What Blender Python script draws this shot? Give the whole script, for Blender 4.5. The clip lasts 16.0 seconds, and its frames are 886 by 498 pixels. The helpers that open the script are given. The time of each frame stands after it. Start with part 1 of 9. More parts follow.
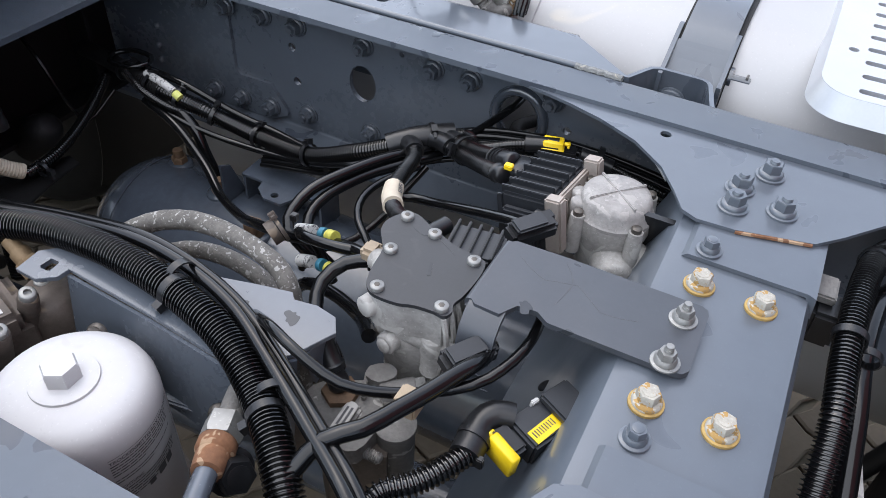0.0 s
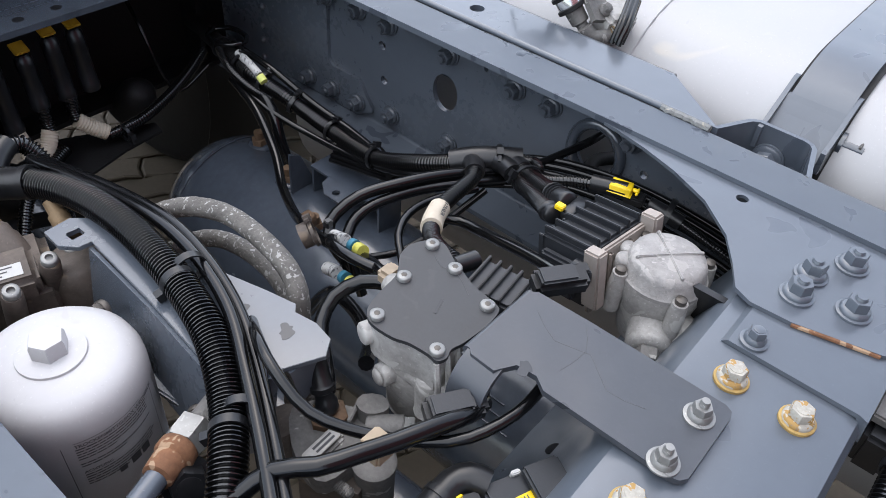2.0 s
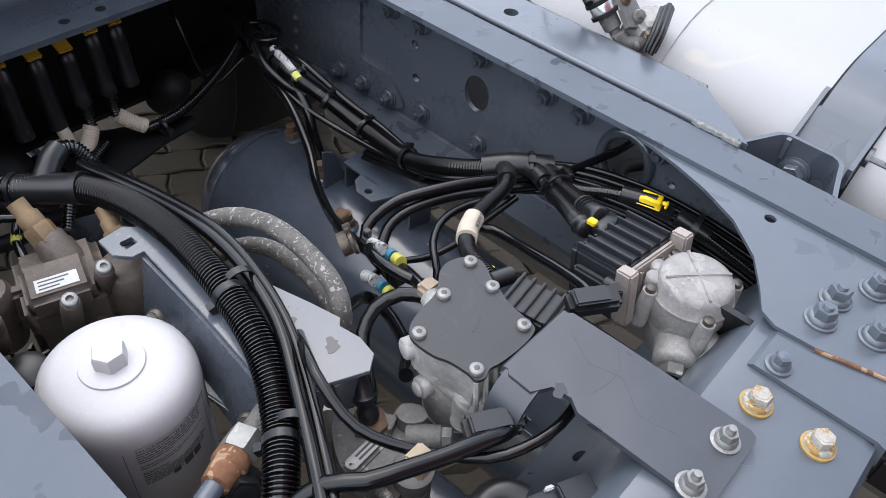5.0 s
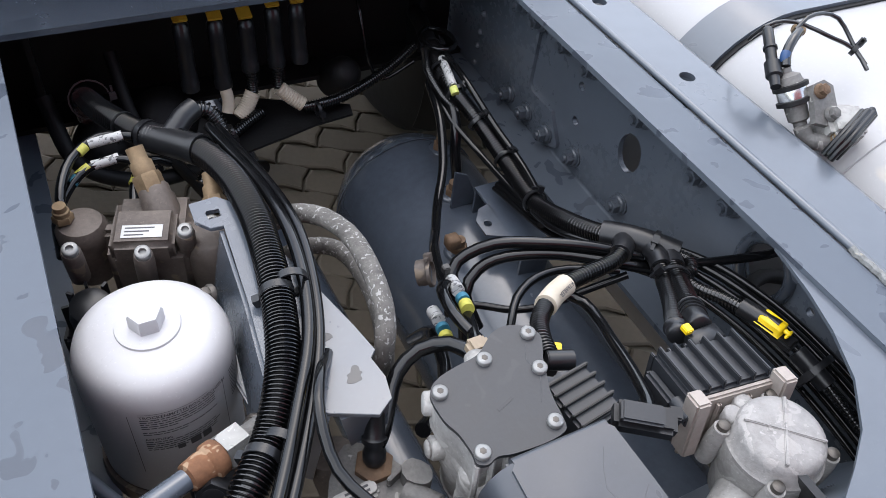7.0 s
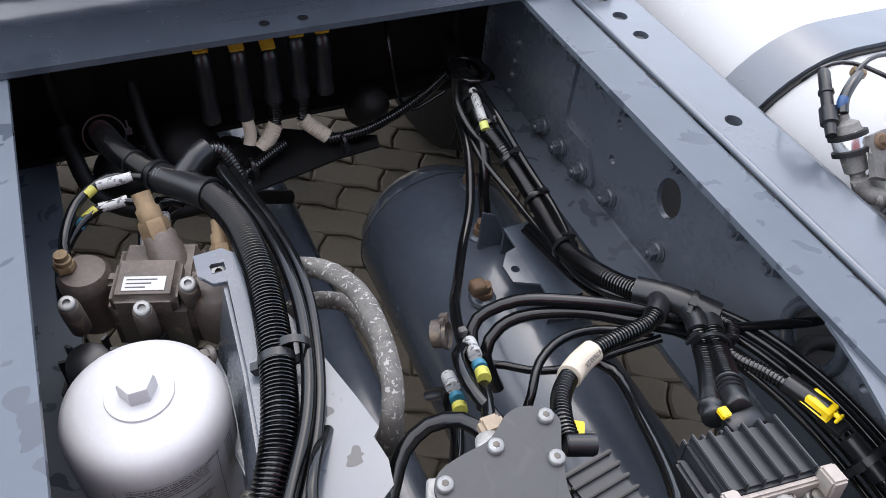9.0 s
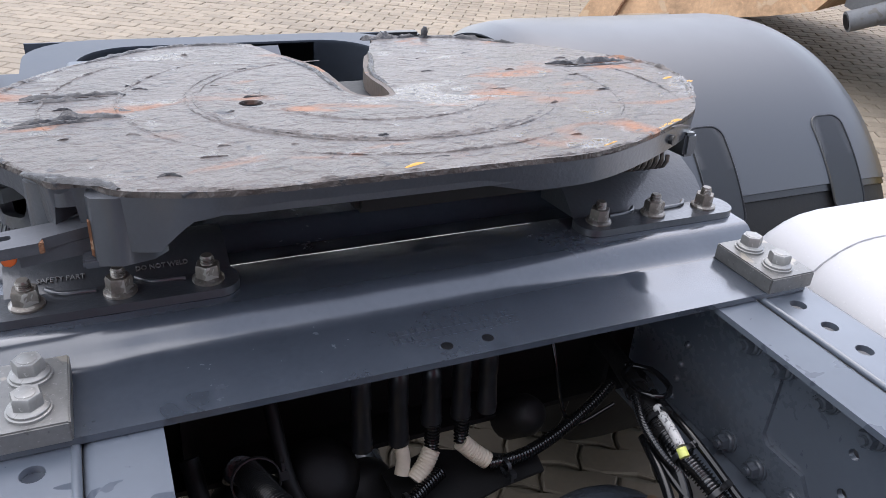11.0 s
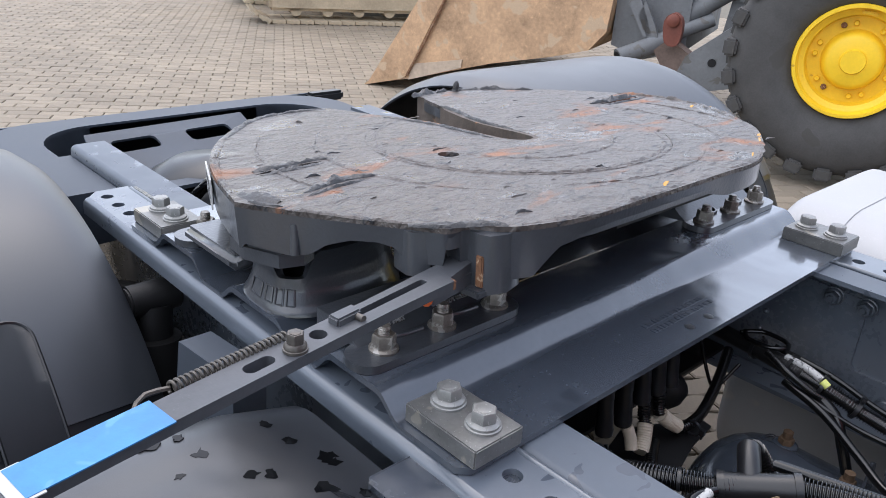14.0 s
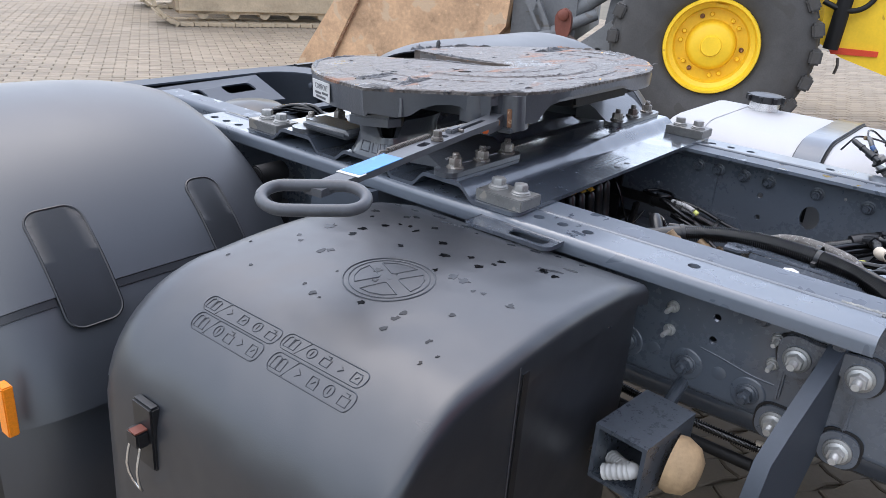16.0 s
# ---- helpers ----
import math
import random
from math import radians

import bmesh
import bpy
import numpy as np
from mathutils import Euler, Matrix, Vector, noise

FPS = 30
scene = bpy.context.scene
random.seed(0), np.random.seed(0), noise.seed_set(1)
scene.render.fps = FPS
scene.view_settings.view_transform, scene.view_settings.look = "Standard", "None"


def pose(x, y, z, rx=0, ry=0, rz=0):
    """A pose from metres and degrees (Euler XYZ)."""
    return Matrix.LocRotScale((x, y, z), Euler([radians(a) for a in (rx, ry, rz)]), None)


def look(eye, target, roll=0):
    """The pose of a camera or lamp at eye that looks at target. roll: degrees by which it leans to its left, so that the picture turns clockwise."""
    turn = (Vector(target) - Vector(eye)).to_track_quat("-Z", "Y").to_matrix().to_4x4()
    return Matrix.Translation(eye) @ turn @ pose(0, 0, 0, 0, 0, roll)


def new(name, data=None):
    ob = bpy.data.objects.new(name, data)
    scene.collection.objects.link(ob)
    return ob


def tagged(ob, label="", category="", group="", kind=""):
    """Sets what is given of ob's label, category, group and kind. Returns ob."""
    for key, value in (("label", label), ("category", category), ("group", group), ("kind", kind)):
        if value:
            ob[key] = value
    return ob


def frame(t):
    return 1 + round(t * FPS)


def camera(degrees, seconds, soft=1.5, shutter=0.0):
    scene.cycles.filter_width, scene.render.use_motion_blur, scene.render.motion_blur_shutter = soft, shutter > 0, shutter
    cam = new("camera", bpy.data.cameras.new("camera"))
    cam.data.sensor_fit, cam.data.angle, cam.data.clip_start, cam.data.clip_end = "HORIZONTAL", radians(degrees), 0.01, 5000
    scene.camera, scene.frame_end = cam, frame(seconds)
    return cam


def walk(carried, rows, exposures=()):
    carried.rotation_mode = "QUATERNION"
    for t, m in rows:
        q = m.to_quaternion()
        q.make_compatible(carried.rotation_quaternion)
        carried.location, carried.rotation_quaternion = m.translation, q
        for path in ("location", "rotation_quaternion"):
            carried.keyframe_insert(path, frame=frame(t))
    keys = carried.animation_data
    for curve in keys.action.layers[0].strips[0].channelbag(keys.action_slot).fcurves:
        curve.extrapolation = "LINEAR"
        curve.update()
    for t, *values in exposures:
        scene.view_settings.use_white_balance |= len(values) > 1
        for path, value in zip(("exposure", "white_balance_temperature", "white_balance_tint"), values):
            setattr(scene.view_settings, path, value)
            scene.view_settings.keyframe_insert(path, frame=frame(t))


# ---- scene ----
cam = camera(59.5, 16.0, soft=0.7)
PATH = [
    (0, (-0.486, -0.822, 1.438), (0.87, -0.185, 0.113), 3.4),
    (0.5, (-0.444, -0.876, 1.438), (0.892, -0.205, 0.109), 5.4),
    (1, (-0.378, -0.919, 1.437), (0.896, -0.156, 0.098), 5.7),
    (1.5, (-0.375, -0.892, 1.426), (0.842, -0.051, 0.081), 5.6),
    (2, (-0.386, -0.867, 1.436), (0.796, 0.023, 0.091), 5.2),
    (2.5, (-0.393, -0.875, 1.444), (0.778, 0.016, 0.089), 5.3),
    (3, (-0.396, -0.879, 1.46), (0.696, -0.043, 0.008), 5.6),
    (3.5, (-0.404, -0.895, 1.484), (0.685, -0.058, 0.031), 5.5),
    (4, (-0.41, -0.873, 1.49), (0.675, -0.037, 0.033), 5.5),
    (4.5, (-0.414, -0.858, 1.495), (0.674, -0.022, 0.04), 5.6),
    (5, (-0.395, -0.834, 1.492), (0.722, 0.028, 0.075), 5.9),
    (5.2, (-0.382, -0.83, 1.488), (0.765, 0.094, 0.135), 6.3),
    (7.3, (-0.24, -0.856, 1.486), (0.458, 0.34, 0.042), 6.8),
    (7.5, (-0.22, -0.855, 1.487), (0.455, 0.357, 0.047), 5.8),
    (8, (-0.194, -0.826, 1.504), (0.467, 0.375, 0.048), 5.7),
    (8.2, (-0.19, -0.819, 1.498), (0.468, 0.383, 0.041), 5.9),
    (10.3, (-0.26, -0.669, 1.481), (0.458, 0.794, 0.321), 4.8),
    (10.5, (-0.265, -0.633, 1.477), (0.476, 0.887, 0.41), 4.7),
    (11, (-0.337, -0.54, 1.464), (0.42, 1.047, 0.511), 4.3),
    (11.5, (-0.422, -0.44, 1.453), (0.369, 1.178, 0.584), 4.2),
    (12, (-0.49, -0.35, 1.445), (0.417, 1.225, 0.61), 4.1),
    (12.5, (-0.51, -0.303, 1.436), (0.541, 1.184, 0.608), 4.1),
    (13, (-0.621, -0.29, 1.445), (0.485, 1.159, 0.62), 4.0),
    (13.5, (-0.775, -0.297, 1.454), (0.443, 1.071, 0.648), 4.3),
    (14, (-0.912, -0.346, 1.46), (0.375, 0.962, 0.663), 4.1),
    (14.5, (-1.071, -0.439, 1.467), (0.284, 0.8, 0.674), 4.2),
    (15, (-1.227, -0.478, 1.471), (0.176, 0.713, 0.688), 4.4),
    (15.5, (-1.433, -0.495, 1.448), (-0.005, 0.67, 0.67), 4.6),
    (16, (-1.603, -0.645, 1.44), (-0.126, 0.468, 0.678), 4.5),
]
walk(cam, [(t, look(eye, target, roll)) for t, eye, target, roll in PATH],
     exposures=[(0.0, 1.46, 6450, 10), (5.0, 1.50, 6450, 10), (8.0, 1.66, 6450, 10), (10.5, 1.69, 6490, 13), (11.5, 1.62, 6480, 13), (12.5, 1.48, 6430, 13), (13.2, 1.42, 6400, 13), (14.0, 1.42, 6370, 12), (15.0, 1.45, 6330, 12), (16.0, 1.50, 6270, 12)])

# ---- light: an overcast sky with a broad soft sun ----
scene.view_settings.exposure = 1.3
world = bpy.data.worlds.new("overcast")
scene.world = world
world.use_nodes = True
wn = world.node_tree.nodes
wl = world.node_tree.links
sky = wn.new("ShaderNodeTexSky")
sky.sky_type = "NISHITA"
sky.sun_disc = False
sky.sun_elevation = radians(60)
sky.sun_rotation = radians(34)
sky.air_density, sky.dust_density, sky.ozone_density = 1.0, 1.5, 1.0
grey = wn.new("ShaderNodeHueSaturation")
grey.inputs["Saturation"].default_value = 0.56
wl.new(sky.outputs[0], grey.inputs["Color"])
wl.new(grey.outputs[0], wn["Background"].inputs["Color"])
wn["Background"].inputs["Strength"].default_value = 0.15
sun = new("sun", bpy.data.lights.new("sun", "SUN"))
sun.data.energy, sun.data.angle, sun.data.color = 0.9, radians(85), (1.0, 0.985, 0.965)
sun.matrix_world = look((-3.4, 0.6, 6), (0, 0, 0))

# ---- materials ----


def surface(name, color, rough=0.5, metal=0.0, var=0.15, scale=6.0, fine=180.0, bump=0.15, blot=None, blot_scale=14.0, blot_cut=0.6, blot_rough=None, coat=0.0, spec=0.5, dist=0.002, speck=0.0, wave=0.0):
    """A procedural surface: base colour varied at two scales, fine relief, and optional blotches (wet marks, rust, dust)."""
    m = bpy.data.materials.new(name)
    m.use_nodes = True
    n, l = m.node_tree.nodes, m.node_tree.links
    b = n["Principled BSDF"]
    b.inputs["Metallic"].default_value = metal
    b.inputs["Coat Weight"].default_value = coat
    b.inputs["Coat Roughness"].default_value = 0.12
    b.inputs["Specular IOR Level"].default_value = spec
    tc = n.new("ShaderNodeTexCoord")
    big = n.new("ShaderNodeTexNoise")
    big.inputs["Scale"].default_value, big.inputs["Detail"].default_value, big.inputs["Roughness"].default_value = scale, 6, 0.65
    small = n.new("ShaderNodeTexNoise")
    small.inputs["Scale"].default_value, small.inputs["Detail"].default_value = fine, 3
    for t in (big, small):
        l.new(tc.outputs["Object"], t.inputs["Vector"])
    add = n.new("ShaderNodeMath")
    add.operation = "MULTIPLY_ADD"
    l.new(small.outputs[0], add.inputs[0])
    add.inputs[1].default_value = 0.35
    l.new(big.outputs[0], add.inputs[2])
    ramp = n.new("ShaderNodeMapRange")
    ramp.inputs[1].default_value, ramp.inputs[2].default_value = 0.4, 0.95
    l.new(add.outputs[0], ramp.inputs[0])
    mix = n.new("ShaderNodeMix")
    mix.data_type = "RGBA"
    mix.inputs["A"].default_value = (*[c * (1 - var) for c in color], 1)
    mix.inputs["B"].default_value = (*[min(1, c * (1 + var)) for c in color], 1)
    l.new(ramp.outputs[0], mix.inputs["Factor"])
    colour = mix.outputs["Result"]
    rr = n.new("ShaderNodeMapRange")
    rr.inputs[3].default_value, rr.inputs[4].default_value = max(0.03, rough - 0.08), min(1, rough + 0.1)
    l.new(add.outputs[0], rr.inputs[0])
    roughness = rr.outputs[0]
    if blot:
        bn = n.new("ShaderNodeTexNoise")
        bn.inputs["Scale"].default_value, bn.inputs["Detail"].default_value, bn.inputs["Distortion"].default_value = blot_scale, 2.5, 0.6
        l.new(tc.outputs["Object"], bn.inputs["Vector"])
        bm_ = n.new("ShaderNodeMapRange")
        bm_.inputs[1].default_value, bm_.inputs[2].default_value = blot_cut, blot_cut + 0.03
        l.new(bn.outputs[0], bm_.inputs[0])
        m2 = n.new("ShaderNodeMix")
        m2.data_type = "RGBA"
        l.new(bm_.outputs[0], m2.inputs["Factor"])
        l.new(colour, m2.inputs["A"])
        m2.inputs["B"].default_value = (*blot, 1)
        colour = m2.outputs["Result"]
        if blot_rough is not None:
            m3 = n.new("ShaderNodeMix")
            l.new(bm_.outputs[0], m3.inputs["Factor"])
            l.new(roughness, m3.inputs["A"])
            m3.inputs["B"].default_value = blot_rough
            roughness = m3.outputs["Result"]
    if speck:
        for sc_, tone, cut in ((330.0, 1.9, 0.665), (140.0, 0.45, 0.70), (34.0, 1.35, 0.70)):
            sn = n.new("ShaderNodeTexNoise")
            sn.inputs["Scale"].default_value, sn.inputs["Detail"].default_value, sn.inputs["Distortion"].default_value = sc_, 2, 0.4
            l.new(tc.outputs["Object"], sn.inputs["Vector"])
            sm_ = n.new("ShaderNodeMapRange")
            sm_.inputs[1].default_value, sm_.inputs[2].default_value, sm_.inputs[4].default_value = cut, cut + 0.03, speck
            l.new(sn.outputs[0], sm_.inputs[0])
            m4 = n.new("ShaderNodeMix")
            m4.data_type = "RGBA"
            l.new(sm_.outputs[0], m4.inputs["Factor"])
            l.new(colour, m4.inputs["A"])
            m4.inputs["B"].default_value = (*[min(1, c * tone) for c in color], 1)
            colour = m4.outputs["Result"]
    l.new(colour, b.inputs["Base Color"])
    l.new(roughness, b.inputs["Roughness"])
    if bump:
        bp = n.new("ShaderNodeBump")
        bp.inputs["Strength"].default_value, bp.inputs["Distance"].default_value = bump, dist
        l.new(add.outputs[0], bp.inputs["Height"])
        l.new(bp.outputs[0], b.inputs["Normal"])
        if wave:
            wn_ = n.new("ShaderNodeTexNoise")
            wn_.inputs["Scale"].default_value, wn_.inputs["Detail"].default_value = 9.0, 1.5
            l.new(tc.outputs["Object"], wn_.inputs["Vector"])
            b2 = n.new("ShaderNodeBump")
            b2.inputs["Strength"].default_value, b2.inputs["Distance"].default_value = 1.0, wave
            l.new(wn_.outputs[0], b2.inputs["Height"])
            l.new(b2.outputs[0], bp.inputs["Normal"])
    return m


PAINT = surface("chassis_paint", (0.086, 0.101, 0.122), 0.27, var=0.08, scale=4, fine=90, bump=0.04, blot=(0.070, 0.083, 0.103), blot_scale=13, blot_cut=0.66, blot_rough=0.14, spec=0.55, speck=0.08, coat=0.5, wave=0.006)
PAINT_WEB = surface("chassis_paint_side", (0.080, 0.094, 0.115), 0.24, var=0.12, scale=5, fine=110, bump=0.05, spec=0.6, speck=0.08, coat=0.5, wave=0.006)
PAINT_DARK = surface("dark_chassis_paint", (0.046, 0.055, 0.070), 0.2, var=0.15, scale=7, fine=120, bump=0.03, blot=(0.040, 0.048, 0.061), blot_scale=9, blot_cut=0.66, blot_rough=0.08, spec=0.9, speck=0.06, coat=0.8, wave=0.006)
PAINT_DULL = surface("dull_dark_chassis_paint", (0.050, 0.060, 0.076), 0.5, var=0.15, scale=7, fine=120, bump=0.06, spec=0.35, speck=0.06)
PAINT_WET = surface("rain_marked_chassis_paint", (0.090, 0.106, 0.129), 0.30, var=0.08, scale=4, fine=90, bump=0.04, blot=(0.060, 0.071, 0.090), blot_scale=26, blot_cut=0.60, blot_rough=0.10, spec=0.6, speck=0.06, coat=0.3, wave=0.006)
PAINT_RAIL = surface("rain_marked_rail_paint", (0.090, 0.106, 0.129), 0.40, var=0.08, scale=4, fine=90, bump=0.04, blot=(0.060, 0.071, 0.090), blot_scale=26, blot_cut=0.60, blot_rough=0.10, spec=0.35, speck=0.06, wave=0.006)
BRACKET = surface("grey_coated_steel", (0.046, 0.051, 0.061), 0.28, var=0.12, scale=9, fine=160, bump=0.08, blot=(0.033, 0.037, 0.043), blot_scale=16, blot_cut=0.70, blot_rough=0.12, spec=0.6, speck=0.1, wave=0.006)
BRIGHTZINC = surface("bright_zinc", (0.46, 0.46, 0.445), 0.34, metal=0.5, var=0.15, scale=40, fine=220, bump=0.1, speck=0.2)
WEBBOLT = surface("oily_painted_bolt", (0.058, 0.068, 0.083), 0.25, var=0.3, scale=40, fine=160, bump=0.1, spec=0.7, speck=0.3)
TANKPAINT = surface("air_tank_paint", (0.054, 0.065, 0.084), 0.2, var=0.2, scale=6, fine=90, bump=0.05, speck=0.12, coat=0.4, wave=0.006)
CAST = surface("cast_iron_black", (0.040, 0.044, 0.051), 0.30, var=0.15, scale=9, fine=190, bump=0.6, dist=0.0022, speck=0.12, coat=0.6, spec=0.6)
WETFILM = surface("film_of_water_on_paint", (0.032, 0.036, 0.043), 0.06, var=0.1, scale=30, bump=0.02)
GREASE = surface("dark_grease", (0.030, 0.030, 0.032), 0.36, var=0.5, scale=40, fine=260, bump=0.9, dist=0.004, spec=0.5)
ALU = surface("cast_aluminium", (0.33, 0.32, 0.305), 0.6, metal=0.15, var=0.4, scale=22, fine=220, bump=0.8, dist=0.002, blot=(0.43, 0.42, 0.40), blot_scale=34, blot_cut=0.57, speck=0.35)
ALU_DIRTY = surface("dirty_cast_aluminium", (0.100, 0.082, 0.070), 0.5, metal=0.2, var=0.5, scale=18, fine=200, bump=0.5, blot=(0.19, 0.15, 0.11), blot_scale=30, blot_cut=0.63, speck=0.4)
OLDMETAL = surface("weathered_grey_metal", (0.155, 0.150, 0.143), 0.62, metal=0.3, var=0.45, scale=24, fine=260, bump=0.7, blot=(0.34, 0.33, 0.31), blot_scale=60, blot_cut=0.62)
CRUST = surface("crusted_pipe", (0.125, 0.118, 0.108), 0.68, metal=0.2, var=0.5, scale=45, fine=340, bump=0.9, dist=0.0018, blot=(0.33, 0.325, 0.31), blot_scale=230, blot_cut=0.60, speck=0.6)
ZINC = surface("zinc_bolt", (0.27, 0.27, 0.262), 0.45, metal=0.6, var=0.2, scale=30, fine=220, bump=0.15, speck=0.50)
NUT = surface("oily_bare_nut", (0.17, 0.155, 0.138), 0.36, metal=0.6, var=0.35, scale=60, fine=260, bump=0.3, blot=(0.30, 0.29, 0.27), blot_scale=90, blot_cut=0.58)
DARKBOLT = surface("oily_steel_bolt", (0.105, 0.095, 0.085), 0.42, metal=0.6, var=0.3, scale=60, fine=260, bump=0.3)
RUSTBOLT = surface("rust_stained_bolt", (0.40, 0.38, 0.33), 0.6, metal=0.2, var=0.3, scale=90, fine=300, bump=0.4, blot=(0.36, 0.22, 0.07), blot_scale=130, blot_cut=0.56, speck=0.50)
RUSTRING = surface("yellow_rust_washer", (0.36, 0.24, 0.08), 0.6, metal=0.15, var=0.35, scale=90, fine=300, bump=0.3)
RUST = surface("brown_rust", (0.17, 0.080, 0.040), 0.85, var=0.5, scale=40, fine=250, bump=0.8, blot=(0.34, 0.23, 0.145), blot_scale=80, blot_cut=0.55)
STEELBLOCK = surface("bare_steel_block", (0.20, 0.20, 0.195), 0.42, metal=0.7, var=0.25, scale=16, fine=160, bump=0.2, blot=(0.33, 0.31, 0.27), blot_scale=25, blot_cut=0.6, speck=0.50)
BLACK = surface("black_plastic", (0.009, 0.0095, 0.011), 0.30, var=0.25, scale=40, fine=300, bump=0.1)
RUBBER = surface("black_hose", (0.0045, 0.0047, 0.0053), 0.18, var=0.25, scale=30, fine=260, bump=0.02, spec=0.85)
GLOSSY = surface("shiny_black_tube", (0.004, 0.0042, 0.0048), 0.11, var=0.2, scale=30, fine=260, bump=0.02, spec=0.42)
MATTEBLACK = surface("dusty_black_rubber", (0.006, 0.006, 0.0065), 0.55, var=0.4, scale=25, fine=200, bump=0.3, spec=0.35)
GREYPLASTIC = surface("dark_grey_plastic", (0.018, 0.020, 0.024), 0.36, var=0.15, scale=30, fine=400, bump=0.12, speck=0.15)
LID = surface("textured_black_plastic", (0.0128, 0.0148, 0.0192), 0.33, var=0.14, scale=5, fine=700, bump=0.3, dist=0.0006, blot=(0.011, 0.012, 0.015), blot_scale=13, blot_cut=0.70, blot_rough=0.20, spec=0.9, speck=0.06, wave=0.006)
LIDGROOVE = surface("moulded_line", (0.030, 0.033, 0.040), 0.3, var=0.2, scale=30, fine=300, bump=0.05)
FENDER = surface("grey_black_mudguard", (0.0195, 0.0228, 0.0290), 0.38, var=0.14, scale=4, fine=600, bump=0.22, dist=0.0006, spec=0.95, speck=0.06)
YELLOWFLECK = surface("orange_yellow_paint_fleck", (0.55, 0.28, 0.03), 0.5, var=0.2)
COVERPLATE = surface("matt_dark_cover", (0.026, 0.0275, 0.031), 0.42, var=0.22, scale=18, fine=240, bump=0.15, blot=(0.034, 0.035, 0.038), blot_scale=30, blot_cut=0.66, speck=0.12)
WHITE = surface("white_painted_canister", (0.50, 0.495, 0.50), 0.42, var=0.05, scale=8, fine=160, bump=0.05, blot=(0.47, 0.455, 0.445), blot_scale=18, blot_cut=0.68, speck=0.12)
CREAM = surface("cream_tape", (0.50, 0.44, 0.35), 0.6, var=0.12, scale=60, fine=300, bump=0.2)
LABEL = surface("white_label", (0.48, 0.48, 0.47), 0.45, var=0.08, scale=40, fine=260, bump=0.05)
INK = surface("dark_print", (0.06, 0.06, 0.065), 0.5, var=0.1, bump=0)
YELLOW = surface("yellow_clip", (0.80, 0.56, 0.01), 0.38, var=0.1, scale=40, fine=260, bump=0.08)
BLUE = surface("blue_sticker", (0.035, 0.19, 0.44), 0.4, var=0.2, scale=25, fine=90, bump=0.25, blot=(0.07, 0.25, 0.49), blot_scale=22, blot_cut=0.6)
SCRATCH = surface("fine_scratch", (0.075, 0.077, 0.080), 0.5, var=0.3, scale=80, fine=300, bump=0)
TAPEYELLOW = surface("faded_yellow_tape", (0.42, 0.40, 0.07), 0.5, var=0.3, scale=90, fine=300, bump=0.1)
TAPEBLUE = surface("teal_blue_tape", (0.03, 0.15, 0.22), 0.5, var=0.3, scale=90, fine=300, bump=0.1)
PRINTED = surface("printed_white_tape", (0.44, 0.44, 0.43), 0.5, var=0.1, scale=40, fine=260, bump=0.05, blot=(0.12, 0.12, 0.125), blot_scale=240, blot_cut=0.56)
ORANGE = surface("orange_reflector", (0.75, 0.22, 0.01), 0.3, var=0.2, scale=200, fine=700, bump=0.4)
ORANGEDAB = surface("orange_paint_dab", (0.7, 0.13, 0.02), 0.5, var=0.1, bump=0.1)
BRASS = surface("tarnished_brass", (0.20, 0.14, 0.08), 0.6, metal=0.45, var=0.35, scale=40, fine=240, bump=0.3)
COPPERY = surface("rusty_brown_fitting", (0.14, 0.088, 0.054), 0.7, metal=0.3, var=0.4, scale=50, fine=260, bump=0.4)
TANKALU = surface("brushed_white_aluminium", (0.385, 0.385, 0.39), 0.5, metal=0.12, var=0.04, scale=5, fine=140, bump=0.06, blot=(0.46, 0.44, 0.40), blot_scale=7, blot_cut=0.70, speck=0.10)
TREAD = surface("silver_step_plate", (0.55, 0.565, 0.59), 0.34, metal=0.6, var=0.06, scale=12, fine=300, bump=0.1)
CHROME = surface("bright_metal", (0.7, 0.7, 0.69), 0.2, metal=0.95, var=0.1, scale=40, fine=260, bump=0.05)
TYRE = surface("dusty_tyre", (0.066, 0.064, 0.062), 0.8, var=0.3, scale=5, fine=90, bump=0.5, dist=0.006, blot=(0.062, 0.059, 0.055), blot_scale=5, blot_cut=0.6)
RIMYELLOW = surface("yellow_machine_paint", (0.88, 0.57, 0.02), 0.45, var=0.12, scale=4, fine=60, bump=0.15, blot=(0.60, 0.32, 0.02), blot_scale=9, blot_cut=0.72)
BUCKET = surface("worn_rusty_bucket", (0.47, 0.30, 0.175), 0.7, var=0.5, scale=3.0, fine=34, bump=0.6, dist=0.01, blot=(0.50, 0.36, 0.235), blot_scale=6, blot_cut=0.58, speck=0.8)
SLOTMETAL = surface("greasy_brown_steel", (0.085, 0.065, 0.052), 0.6, var=0.5, scale=40, fine=200, bump=0.7, blot=(0.20, 0.10, 0.05), blot_scale=20, blot_cut=0.62)
WORNCAST = surface("rubbed_cast_lettering", (0.17, 0.172, 0.176), 0.45, var=0.2, scale=30, fine=200, bump=0.2)
LEVERGREY = surface("scuffed_grey_bar", (0.066, 0.070, 0.078), 0.40, metal=0.2, var=0.25, scale=14, fine=160, bump=0.2, blot=(0.12, 0.12, 0.125), blot_scale=30, blot_cut=0.70, speck=0.2, wave=0.006)
MACHINE = surface("grey_machine_paint", (0.15, 0.155, 0.16), 0.6, var=0.25, scale=4, fine=40, bump=0.3, blot=(0.125, 0.118, 0.108), blot_scale=9, blot_cut=0.62, speck=0.3)
